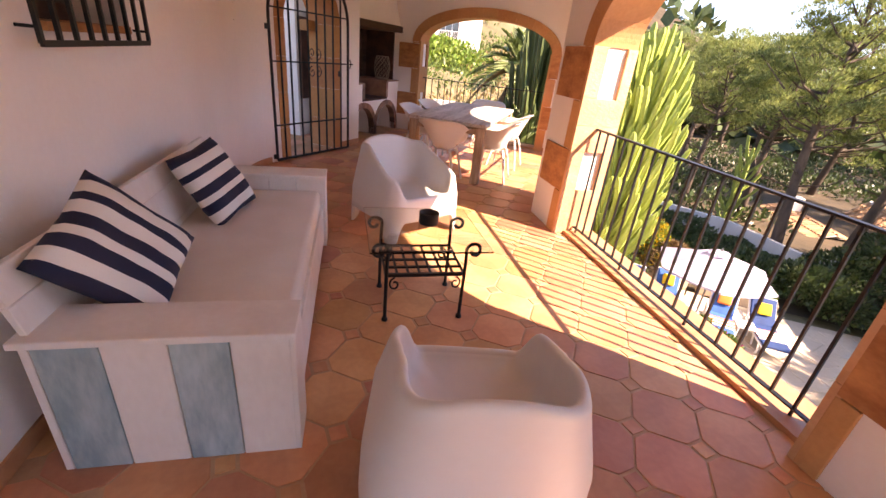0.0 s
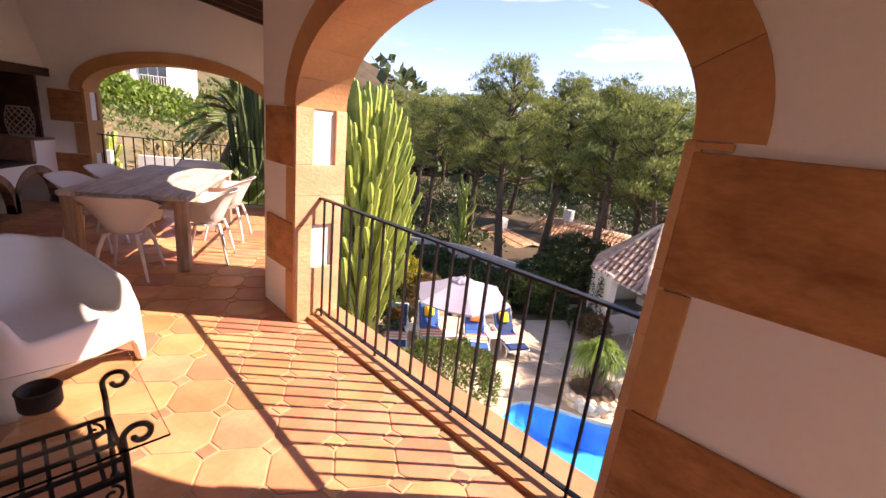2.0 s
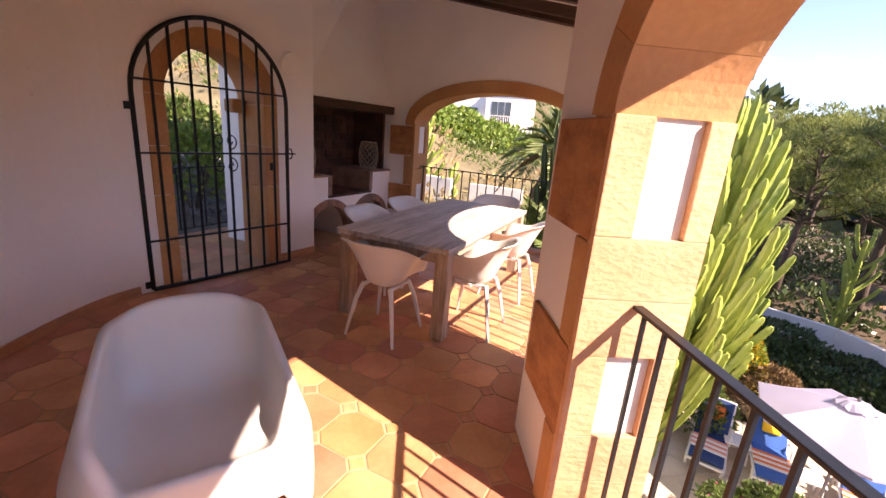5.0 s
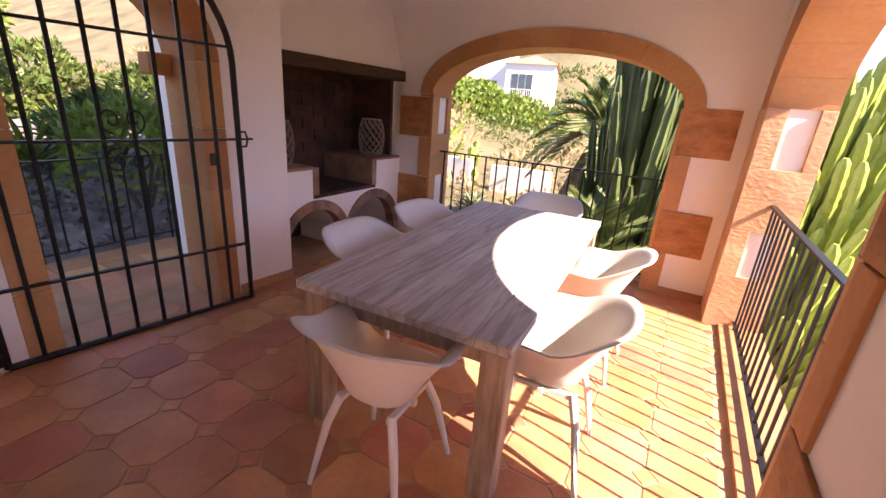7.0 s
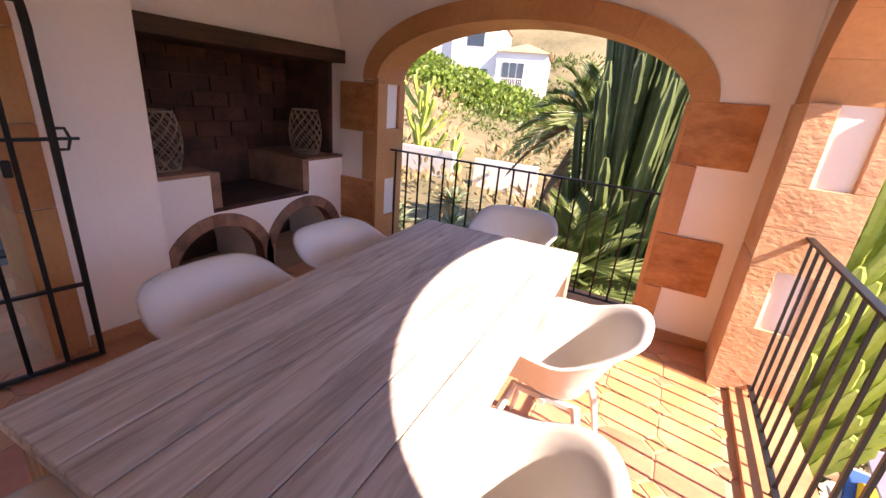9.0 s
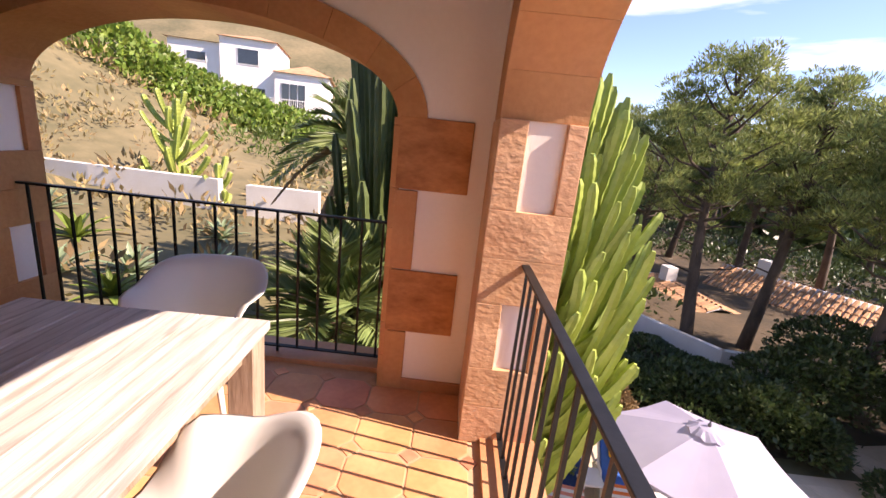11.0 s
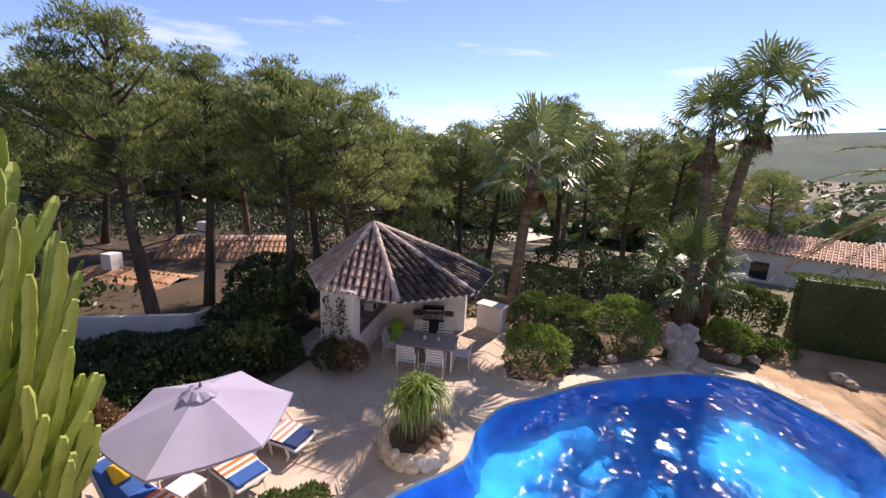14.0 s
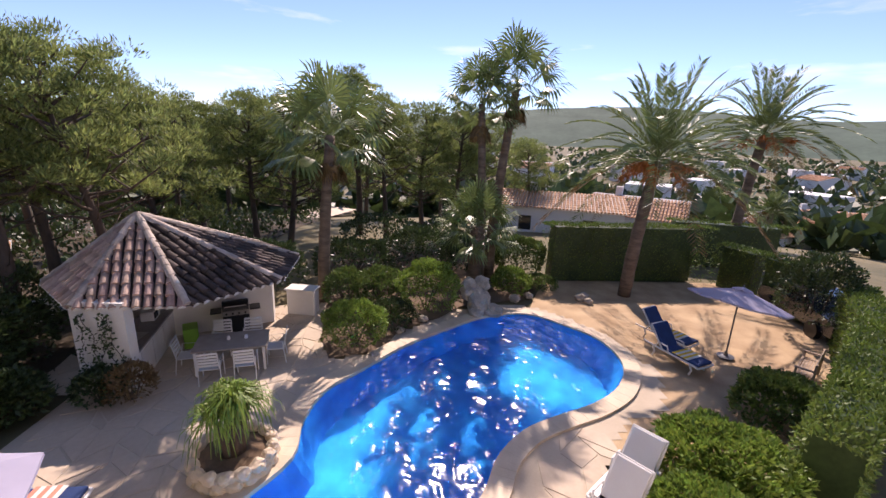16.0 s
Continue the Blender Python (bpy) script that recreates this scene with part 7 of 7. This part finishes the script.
for sx in (-1, 1):
    for sy in (-1, 1):
        part("leg", box(sx * 0.84 - 0.03, sy * 0.44 - 0.03, 0, sx * 0.84 + 0.03, sy * 0.44 + 0.03, 0.71), M["plastic"], gt)


def garden_chair(m):
    ob = thing("garden_chair", m, "white metal garden armchair with a slatted back", "chair", "garden table chairs")
    part("seat", box(-0.23, -0.24, 0.42, 0.23, 0.24, 0.44, 0.004), M["plastic"], ob)
    for sy in (-1, 1):
        part("side_frame", tube([(0.24, sy * 0.26, 0.0), (0.22, sy * 0.26, 0.64), (-0.18, sy * 0.26, 0.66), (-0.26, sy * 0.26, 0.0)], 0.014, 6), M["plastic"], ob)
        part("back_post", tube([(-0.20, sy * 0.24, 0.42), (-0.30, sy * 0.24, 0.90)], 0.014, 6), M["plastic"], ob)
    for k in range(5):
        z = 0.52 + k * 0.09
        part("back_slat", box(-0.235 - k * 0.019, -0.24, z, -0.22 - k * 0.019, 0.24, z + 0.06), M["plastic_grey"], ob)
    return ob


gtm = gt.matrix_basis
gc = garden_chair(gtm @ pose(-0.42, -0.72, 0, 0, 0, 90))
for x_, y_, a_ in ((0.42, -0.72, 90), (-0.42, 0.72, -90), (0.42, 0.72, -90), (1.12, 0.05, 180), (-1.12, 0, 0)):
    copy_thing(gc, gtm @ pose(x_, y_, 0, 0, 0, a_))
for x_ in (-0.1, 0.35):
    vs_ = part("vase", lathe([(0.04, 0), (0.05, 0.02), (0.04, 0.10), (0.03, 0.11)], 12), M["plastic"], None, "", gtm @ Matrix.Translation((x_, 0.05, 0.75)))
    tagged(vs_, "small white pot on the garden table", "pot")
lc = thing("lime_crate", Matrix.Translation((14.05, 7.95, GZ)) @ Matrix.Rotation(0.5, 4, "Z"), "lime green plastic crate on the pavilion floor", "crate")
part("body", box(-0.28, -0.2, 0.0, 0.28, 0.2, 0.62, 0.03, 2), M["lime"], lc)
cab = thing("garden_cabinet", Matrix.Translation((16.55, 5.25, GZ)) @ Matrix.Rotation(radians(-100), 4, "Z"), "low white masonry cabinet beside the pavilion", "cabinet")
part("body", box(-0.5, -0.25, 0.0, 0.5, 0.25, 0.92, 0.02), M["white_wall"], cab)
part("top", box(-0.55, -0.3, 0.92, 0.55, 0.3, 0.97, 0.01), M["white_wall"], cab)
part("leg_frame", tube([(0.56, -0.28, 0.0), (0.56, -0.28, 0.92)], 0.02, 6), M["plastic"], cab)
sign = part("sign", box(-0.16, -0.006, -0.12, 0.16, 0.006, 0.12), M["lime"], None, "", Matrix.Translation((15.79, 6.02, GZ + 1.98)) @ Matrix.Rotation(radians(14), 4, "Z"))
tagged(sign, "small green notice on the white pavilion pier", "sign")
# climber on the pier
RNG.seed(33)
ivy = thing("climber", Matrix.Translation((11.60, 8.6, GZ)), "thin leafy climber on the white pavilion pier", "plant")
q, bm = [], bmesh.new()
for k in range(5):
    x_, z_ = -0.02, 0.0
    y_ = -0.5 + k * 0.27
    pts_ = []
    while z_ < 2.1:
        pts_.append((x_ - 0.01, y_, z_))
        for i in range(5):
            q.append(leaf(Vector((x_ - 0.03, y_ + rnd(-0.09, 0.09), z_ + rnd(-0.05, 0.05))), rdir(), 0.09, 0.06))
        y_ += rnd(-0.09, 0.09)
        y_ = max(-0.55, min(0.65, y_))
        z_ += 0.12
    add_tube(bm, pts_, 0.008, 5, False)
part("stem", bm, M["bark"], ivy)
part("leaves", quads_mesh("leaves", q, M["leaf_dark"]), None, ivy)
for k, (x_, y_) in enumerate(((11.35, 8.0), (11.2, 8.6))):
    shrub("low_bush", x_, y_, GZ, 0.5, 0.5, 0.75, 900, M["frond_dry"] if k == 0 else M["leaf_dark"], "brownish low bush at the pavilion's foot", 140 + k, 0.1)
# slatted bench on the gravel
bench = thing("garden_bench", Matrix.Translation((12.1, -10.15, GZ)) @ Matrix.Rotation(radians(128), 4, "Z"), "weathered slatted wooden garden bench in the shade", "bench")
for sx in (-1, 1):
    part("leg", box(sx * 0.72 - 0.03, -0.22, 0.0, sx * 0.72 + 0.03, -0.16, 0.42, 0.004), M["wood_side"], bench)
    part("leg", box(sx * 0.72 - 0.03, 0.18, 0.0, sx * 0.72 + 0.03, 0.24, 0.84, 0.004), M["wood_side"], bench)
    part("armrest", box(sx * 0.72 - 0.035, -0.24, 0.60, sx * 0.72 + 0.035, 0.20, 0.635, 0.004), M["wood_side"], bench)
    part("arm_post", box(sx * 0.72 - 0.025, -0.22, 0.42, sx * 0.72 + 0.025, -0.17, 0.60, 0.003), M["wood_side"], bench)
for k in range(6):
    part("seat_slat", box(-0.76, -0.23 + k * 0.072, 0.42, 0.76, -0.175 + k * 0.072, 0.442, 0.003), M["wood_side"], bench)
for k in range(5):
    part("back_slat", box(-0.76, 0.19, 0.48 + k * 0.075, 0.76, 0.215, 0.535 + k * 0.075, 0.003), M["wood_side"], bench)
# white troughs behind the loungers
for k, (x_, y_, a_) in enumerate(((5.9, 10.0, 3), (7.2, 9.95, -4), (8.4, 9.75, -10))):
    tr = thing("trough", Matrix.Translation((x_, y_, GZ)) @ Matrix.Rotation(radians(a_), 4, "Z"), "pale stone planting trough at the paving's edge", "planter", "stone troughs")
    part("body", box(-0.5, -0.18, 0.0, 0.5, 0.18, 0.36, 0.03, 2), M["coping"], tr)
    shrub("trough_plant", x_, y_, GZ + 0.34, 0.42, 0.2, 0.3, 420, M["leaf_bright"], "small green plants in the trough", 150 + k, 0.06, "plant")
# garden shower
sh = thing("garden_shower", Matrix.Translation((4.6, 10.2, GZ)), "slim chrome garden shower on a post", "shower")
part("post", tube([(0, 0, 0), (0, 0, 2.1), (0.08, 0, 2.2), (0.22, 0, 2.2), (0.26, 0, 2.12)], 0.022, 8), M["steel"], sh)
part("shower_head", lathe([(0.02, 0.06), (0.07, 0.0), (0.01, -0.005)], 14), M["steel"], sh, "", Matrix.Translation((0.26, 0, 2.06)))


# ---- hedges and walls ----
def hedge(pts, h, w, label, seed, per=900):
    RNG.seed(seed)
    ob = thing("hedge", Matrix.Translation((pts[0][0], pts[0][1], GZ)), label, "hedge", "clipped hedges")
    o = Vector((pts[0][0], pts[0][1], 0))
    core, q = bmesh.new(), []
    for a, b in zip(pts, pts[1:]):
        A_, B_ = Vector((*a, 0)) - o, Vector((*b, 0)) - o
        w_ = Wall(A_.xy, (B_ - A_).xy, (-(B_ - A_).y, (B_ - A_).x), w)
        L = (B_ - A_).length
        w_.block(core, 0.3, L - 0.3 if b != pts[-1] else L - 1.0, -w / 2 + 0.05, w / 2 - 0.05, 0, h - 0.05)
        for k in range(int(L * per)):
            s = RNG.random()
            u = rnd(-0.1, L + 0.1)
            if s < 0.36:
                v, z, n_ = rnd(-w / 2, w / 2), h, Vector((0, 0, 1))
            elif s < 0.68:
                v, z, n_ = -w / 2, rnd(0, h), -w_.w
            else:
                v, z, n_ = w / 2, rnd(0, h), w_.w
            p = w_.p(u, v, z) + n_ * (0.06 * noise.noise((u * 1.3, z * 1.3, v)) + rnd(-0.05, 0.03))
            q.append(leaf(p, n_ * 0.5 + rdir() * 0.8 + Vector((0, 0, 0.4)), rnd(0.08, 0.15), rnd(0.035, 0.06)))
    # added solid block in dark leaf colour, closes the gaps between the leaves
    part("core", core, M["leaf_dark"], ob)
    part("leaves", quads_mesh("leaves", q, M["hedge"]), None, ob)
    return ob


hedge([(21.0, -5.0), (21.2, -13.3)], 2.65, 0.9, "tall clipped dark green hedge behind the gravel", 301, 900)
hedge([(20.6, -13.6), (18.6, -14.2), (15.2, -14.6)], 2.0, 0.8, "curved clipped green hedge by the road", 302, 900)
hedge([(24.6, -13.2), (22.8, -19.5)], 2.4, 0.9, "clipped hedge beyond the gravel court", 304, 500)
hedge([(14.7, -14.2), (11.7, -11.4), (8.75, -7.6), (7.2, -5.4)], 2.0, 0.9, "clipped bright green hedge along the boundary", 303, 1100)


def white_run(name, pts, z0, h, t, label, kind_="garden wall"):
    bm = bmesh.new()
    for a, b in zip(pts, pts[1:]):
        d = Vector(b) - Vector(a)
        w_ = Wall(a, d, (-d.y, d.x), t)
        w_.block(bm, 0, d.length, 0, t, z0, z0 + h)
    tagged(part(name, bm, M["white_wall"]), label, kind_, "", "structure")


white_run("wall_garden", [(2.0, 20.2), (5.3, 18.4), (8.8, 16.8), (10.8, 13.9), (16.5, 13.4)], GZ - 0.3, 1.05, 0.2, "white rendered boundary wall under the pines")
white_run("wall_slope", [(-14.5, 14.6), (-9.6, 14.0), (-5.4, 13.8)], -2.6, 2.3, 0.25, "low white wall across the dry slope")
white_run("wall_slope_2", [(-4.6, 13.9), (-2.4, 14.0)], -2.6, 2.2, 0.25, "low white wall stub on the slope")

# ---- what shows through the gate ----
yard = [(-5.0, 2.3, 0.75), (-5.9, 0.6, 0.8), (-4.4, -0.6, 0.7), (-5.4, -1.6, 0.8), (-3.7, 1.95, 1.0), (-6.1, 3.4, 0.9)]
for k, (x_, y_, h_) in enumerate(yard):
    shrub("yard_shrub", x_, y_, 0.10 + 0.24 * (-x_ - 3.3), 0.62, 0.62, h_, 900, M["leaf_bright"] if k % 3 == 1 else M["leaf"], "leafy shrub on the pebbly bank behind the gate", 170 + k, 0.1, "shrub", None, "yard shrubs")
for k, (x_, y_) in enumerate(((-4.5, 0.75), (-5.2, 1.5), (-6.0, 2.2), (-4.9, 0.0), (-5.8, -0.6), (-4.4, 2.9))):
    rosette("dwarf_palm", x_, y_, 0.05 + 0.24 * (-x_ - 3.3), 30, 0.75, 0.06, M["leaf_bright"], "low bushy palm with narrow bright green blades", 520 + k, 0.2, "palm", "dwarf palms in the yard")
white_run("wall_yard", [(-6.6, -3.0), (-7.0, 3.6), (-6.4, 8.0)], -0.5, 1.15, 0.25, "white wall at the back of the yard")
rosette("agave", -6.75, 0.5, 0.65, 24, 1.1, 0.14, M["agave"], "large spiky agave above the yard wall", 260)
shrub("cypress", -7.9, 1.7, 1.0, 0.6, 0.6, 4.2, 2600, M["leaf_bright"], "tall narrow bright green cypress behind the yard", 262, 0.12, "tree")
# dry planted slope above the yard wall
for k in range(16):
    x_, y_ = -8.2 - 0.62 * (k % 5), -2.4 + 0.72 * k
    shrub("slope_shrub", x_, y_, ground_z(x_, y_) - 0.1, 0.8, 0.8, 0.9 + 0.35 * (k % 3), 800, M["leaf_dry"] if k % 4 == 1 else M["leaf"], "loose dry shrub on the slope above the yard", 400 + k, 0.13, "shrub", None, "slope shrubs")
RNG.seed(77)
yg = bmesh.new()
bank = {}
for i in range(24):
    for j in range(36):
        x_, y_ = -3.15 - i * 0.17, -3.0 + j * 0.2
        z_ = -0.06 + 0.24 * (i * 0.17) + 0.05 * noise.noise((x_ * 1.7, y_ * 1.7, 0.0)) + 0.03 * noise.noise((x_ * 6, y_ * 6, 1.0))
        bank[i, j] = yg.verts.new((x_, y_, z_))
for i in range(23):
    for j in range(35):
        yg.faces.new((bank[i, j], bank[i, j + 1], bank[i + 1, j + 1], bank[i + 1, j]))
bmesh.ops.recalc_face_normals(yg, faces=yg.faces[:])
tagged(part("yard_bank", yg, M["pebbles"], smooth=True), "grey pebbly bank rising behind the gate", "ground", "", "structure")
tagged(part("yard_pebbles", quads_mesh("pebbles", [leaf(Vector((x_, y_, -0.02 + 0.24 * (-x_ - 3.15))), Vector((rnd(-1, 1), rnd(-1, 1), 0.35)), rnd(0.05, 0.13), rnd(0.05, 0.10)) for x_, y_ in ((rnd(-6.0, -3.2), rnd(-2.0, 3.6)) for k in range(2600))], M["pebbles"]), None), "loose pale pebbles on the bank", "pebbles", "", "stuff")
landing = tagged(part("floor_landing", box(-3.1, -3.0, -0.3, -1.86, 4.0, -0.012), M["grout"]), "terracotta tiled landing behind the gate", "floor", "", "structure")
for i in range(4):
    for j in range(12):
        part("tile", box(-3.08 + i * 0.3, -1.0 + j * 0.3, -0.013, -2.79 + i * 0.3, -0.71 + j * 0.3, -0.004, 0.002), M["tile"], landing)
railing(Wall((-3.05, -1.4), (0, 1), (-1, 0), 0.1), 0.0, 4.6, 0.0, 26, 0.88, "black iron railing along the landing behind the gate")

# ---- houses ----
def tiled_slope(bm, a, b, up_vec, length, pitch=0.24, tl=0.42):
    along = (b - a).normalized()
    nrm = along.cross(up_vec).normalized()
    if nrm.z < 0:
        nrm = -nrm
    L = (b - a).length
    for c in range(int(L / pitch)):
        u = (c + 0.5) * pitch
        for r in range(int(length / tl)):
            barrel(bm, a + along * u + up_vec * (r * tl - 0.04) + nrm * 0.06, a + along * u + up_vec * (r * tl + tl) + nrm * 0.03, pitch * 0.45, nrm, 3)


def low_house(x, y, z, w, l, h, rot, rise, label, name="neighbour_house", hip=False):
    ob = thing(name, Matrix.Translation((x, y, z)) @ Matrix.Rotation(radians(rot), 4, "Z"), label, "house", "neighbouring houses")
    part("wall", box(-w / 2, -l / 2, -3.0, w / 2, l / 2, h), M["house"], ob)
    bm = bmesh.new()
    e = 0.35
    slopes = bmesh.new()
    for s in (-1, 1):
        a, b = Vector((s * (w / 2 + e), -l / 2 - e, h - 0.1)), Vector((s * (w / 2 + e), l / 2 + e, h - 0.1))
        up_ = Vector((-s * (w / 2 + e), 0, rise))
        q = [bm.verts.new(p) for p in (a, b, b + up_, a + up_)]
        bm.faces.new(q)
        tiled_slope(slopes, a, b, up_.normalized(), up_.length, 0.28, 0.55)
    for sy in (-1, 1):
        yy = sy * l / 2
        bm.faces.new([bm.verts.new(p) for p in ((-w / 2, yy, h), (w / 2, yy, h), (0, yy, h + rise * 0.95))])
    rf = part("roof", bm, M["house"], ob)
    t_ = part("roof_tiles", slopes, M["roof_far"], rf)
    t_["kind"] = "stuff"
    part("chimney", box(-0.3, l * 0.2, h + rise * 0.4, 0.3, l * 0.2 + 0.6, h + rise + 0.7), M["house"], ob)
    for k in range(2):
        part("window", box(-w / 2 - 0.02, -l / 4 + k * l / 2 - 0.5, h * 0.25, -w / 2 + 0.04, -l / 4 + k * l / 2 + 0.5, h * 0.7), M["glass_dark"], ob)
    return ob


low_house(20.2, 23.0, -7.65, 5.6, 6.6, 2.4, 35, 1.5, "low white house with a terracotta tiled roof beyond the wall")
low_house(13.9, 22.3, -7.4, 3.6, 4.6, 2.2, 10, 0.7, "small tiled outbuilding beside the neighbouring house")
low_house(38, -11.5, -6.1, 8.0, 10.0, 2.6, -20, 0.85, "white house with a brown tiled roof beyond the hedge")
low_house(41.0, -20.5, -7.6, 7.0, 8.0, 2.9, -35, 1.6, "pale pink house with a clay tiled roof")
low_house(45, -38.0, -9.5, 7.0, 10.0, 2.8, 20, 1.4, "white house among trees beyond the gravel court")
low_house(58, -58.0, -11, 8.0, 12.0, 3.0, -20, 1.6, "white house with a clay roof down the valley")
RNG.seed(91)
for k in range(26):
    d, a = rnd(90, 420), radians(rnd(97, 150))
    x_, y_ = 1.9 + d * math.sin(a), 1.5 + d * math.cos(a)
    low_house(x_, y_, ground_z(x_, y_) + 1.0, rnd(7, 11), rnd(8, 14), rnd(3, 5.5), rnd(0, 180), 1.6, "small white house far off in the valley", "far_house") if k < 9 else tagged(part("far_house", box(-rnd(4, 6), -rnd(4, 7), -2, rnd(4, 6), rnd(4, 7), rnd(3, 6)), M["house"], None, "", Matrix.Translation((x_, y_, ground_z(x_, y_))) @ Matrix.Rotation(rnd(0, 3), 4, "Z")), "small white house far off in the valley", "house", "far houses")

# the white villa on the hill
VX, VY, VZ = -18.4, 44.5, 0.5
villa = thing("villa", Matrix.Translation((VX, VY, VZ)) @ Matrix.Rotation(radians(14), 4, "Z"), "white stepped villa with arches and a balcony on the hillside", "house")
for x0, y0, z0, x1, y1, z1 in ((-8.2, 0.0, -2, -3.6, 8, 7.6), (-3.6, -0.6, -2, 1.4, 8, 8.2), (1.4, -1.4, -2, 6.4, 7, 5.6)):
    part("wall", box(x0, y0, z0, x1, y1, z1), M["house"], villa)
for x0, y0, x1, y1, z, pk in ((-8.5, -0.3, -3.6, 8.3, 7.6, 0.6), (-3.8, -0.9, 1.6, 8.3, 8.2, 1.0), (1.2, -1.7, 6.7, 7.3, 5.6, 1.3)):
    bm = bmesh.new()
    c_ = [bm.verts.new(p) for p in ((x0, y0, z), (x1, y0, z), (x1, y1, z), (x0, y1, z))]
    p_ = bm.verts.new(((x0 + x1) / 2, (y0 + y1) / 2, z + pk))
    bm.faces.new(c_[::-1])
    for k in range(4):
        bm.faces.new((c_[k], c_[(k + 1) % 4], p_))
    part("roof", bm, M["roof_far"], villa)
for x0, z0, x1, z1, yf in ((-6.6, 5.9, -5.0, 6.6, 0.0), (-2.0, 6.0, -0.2, 7.3, -0.6), (-1.0, 3.1, 0.4, 3.9, -0.6)):
    wn_ = part("window", box(x0 - 0.1, yf - 0.05, z0 - 0.1, x1 + 0.1, yf + 0.02, z1 + 0.1), M["house"], villa)
    part("pane", box(x0, yf - 0.07, z0, x1, yf - 0.045, z1), M["glass_dark"], wn_)
door = part("window", box(2.0, -1.46, 2.3, 4.3, -1.38, 4.7), M["house"], villa, "tall balcony window")
for k in range(3):
    part("pane", box(2.06 + k * 0.75, -1.50, 2.36, 2.72 + k * 0.75, -1.47, 4.62), M["glass_dark"], door)
part("balcony", box(1.2, -3.0, 1.95, 6.6, -1.4, 2.15), M["house"], villa)
for k in range(26):
    part("baluster", box(1.3 + k * 0.2, -2.98, 2.15, 1.34 + k * 0.2, -2.92, 3.05), M["plastic"], villa)
part("handrail", box(1.2, -3.0, 3.05, 6.6, -2.9, 3.12), M["plastic"], villa)
VW = Wall((1.2, -3.0), (1, 0), (0, 1), 0.35)
bm = bmesh.new()
for a, b in ((0, 0.3), (2.4, 2.9), (5.0, 5.4)):
    VW.block(bm, a, b, 0, 0.35, -2, 1.95)
VW.over_arch(bm, 0.3, 2.4, 0.5, 1.5, 1.95, n=14)
VW.over_arch(bm, 2.9, 5.0, 0.5, 1.5, 1.95, n=14)
part("arcade", bm, M["house"], villa)
# dark panel behind the arcade, its colour standing in for the arches' shade
part("arch_shade", box(1.3, -1.5, -2, 6.3, -1.41, 1.9), M["glass_dark"], villa)
part("terracotta_panel", box(-0.9, -0.75, 0.2, 1.3, -0.62, 1.9), M["stone"], villa)

# ---- hills on the horizon ----
bm = bmesh.new()
prev = None
for i in range(150):
    a = radians(-40 + i * 1.6)
    d = 1900
    h = 60 + 45 * noise.noise((a * 1.4, 1.0, 0)) + 18 * noise.noise((a * 5, 2.0, 0)) + 75 * math.exp(-((math.degrees(a) - 120) / 22) ** 2) + 20 * math.exp(-((math.degrees(a) - 150) / 10) ** 2)
    row = [bm.verts.new((d * f * math.sin(a), d * f * math.cos(a), z)) for f, z in ((0.72, -25), (0.86, h * 0.45), (1.0, h))]
    if prev:
        for k in range(2):
            bm.faces.new((prev[k], row[k], row[k + 1], prev[k + 1]))
    prev = row
tagged(part("backdrop", bm, M["hills"], smooth=True), "blue-green wooded hills on the horizon", "hills", "", "structure")
# road and parked cars seen between the trunks
bm = bmesh.new()
bm.faces.new([bm.verts.new(p) for p in ((24, 17, -6.0), (52, 8, -7.2), (54, 12, -7.2), (26, 22, -6.0))])
tagged(part("road", bm, M["coping"]), "pale sunlit road between the pines", "road", "", "structure")


def car(m):
    ob = thing("parked_car", m, "dark parked car in the shade of the trees", "car", "parked cars")
    bm = bmesh.new()
    prof = [(-2.1, 0.35), (-2.1, 0.75), (-1.7, 0.92), (-1.1, 0.98), (-0.6, 1.42), (0.7, 1.45), (1.35, 0.98), (2.0, 0.88), (2.15, 0.6), (2.1, 0.35)]
    a = [bm.verts.new((x, -0.85, z)) for x, z in prof]
    b = [bm.verts.new((x, 0.85, z)) for x, z in prof]
    bm.faces.new(a[::-1])
    bm.faces.new(b)
    for i in range(len(prof)):
        j = (i + 1) % len(prof)
        bm.faces.new((a[i], a[j], b[j], b[i]))
    bmesh.ops.recalc_face_normals(bm, faces=bm.faces[:])
    part("body", bm, M["car_dark"], ob)
    for sx in (-1.3, 1.35):
        for sy in (-0.86, 0.86):
            part("wheel", tube([(sx, sy - 0.1, 0.32), (sx, sy + 0.1, 0.32)], 0.32, 14), M["black_metal"], ob)
    for sy in (-1, 1):
        part("side_window", box(-0.6, sy * 0.86 - 0.005, 1.0, 0.75, sy * 0.86 + 0.005, 1.36), M["glass_dark"], ob)
    return ob


c_ = car(Matrix.Translation((18.5, 33.0, -6.6)) @ Matrix.Rotation(0.6, 4, "Z"))
copy_thing(c_, Matrix.Translation((16.0, 13.3 - 27.5, GZ - 0.06)) @ Matrix.Rotation(-0.2, 4, "Z"))
copy_thing(c_, Matrix.Translation((22.5, 31.0, -6.6)) @ Matrix.Rotation(0.7, 4, "Z"))
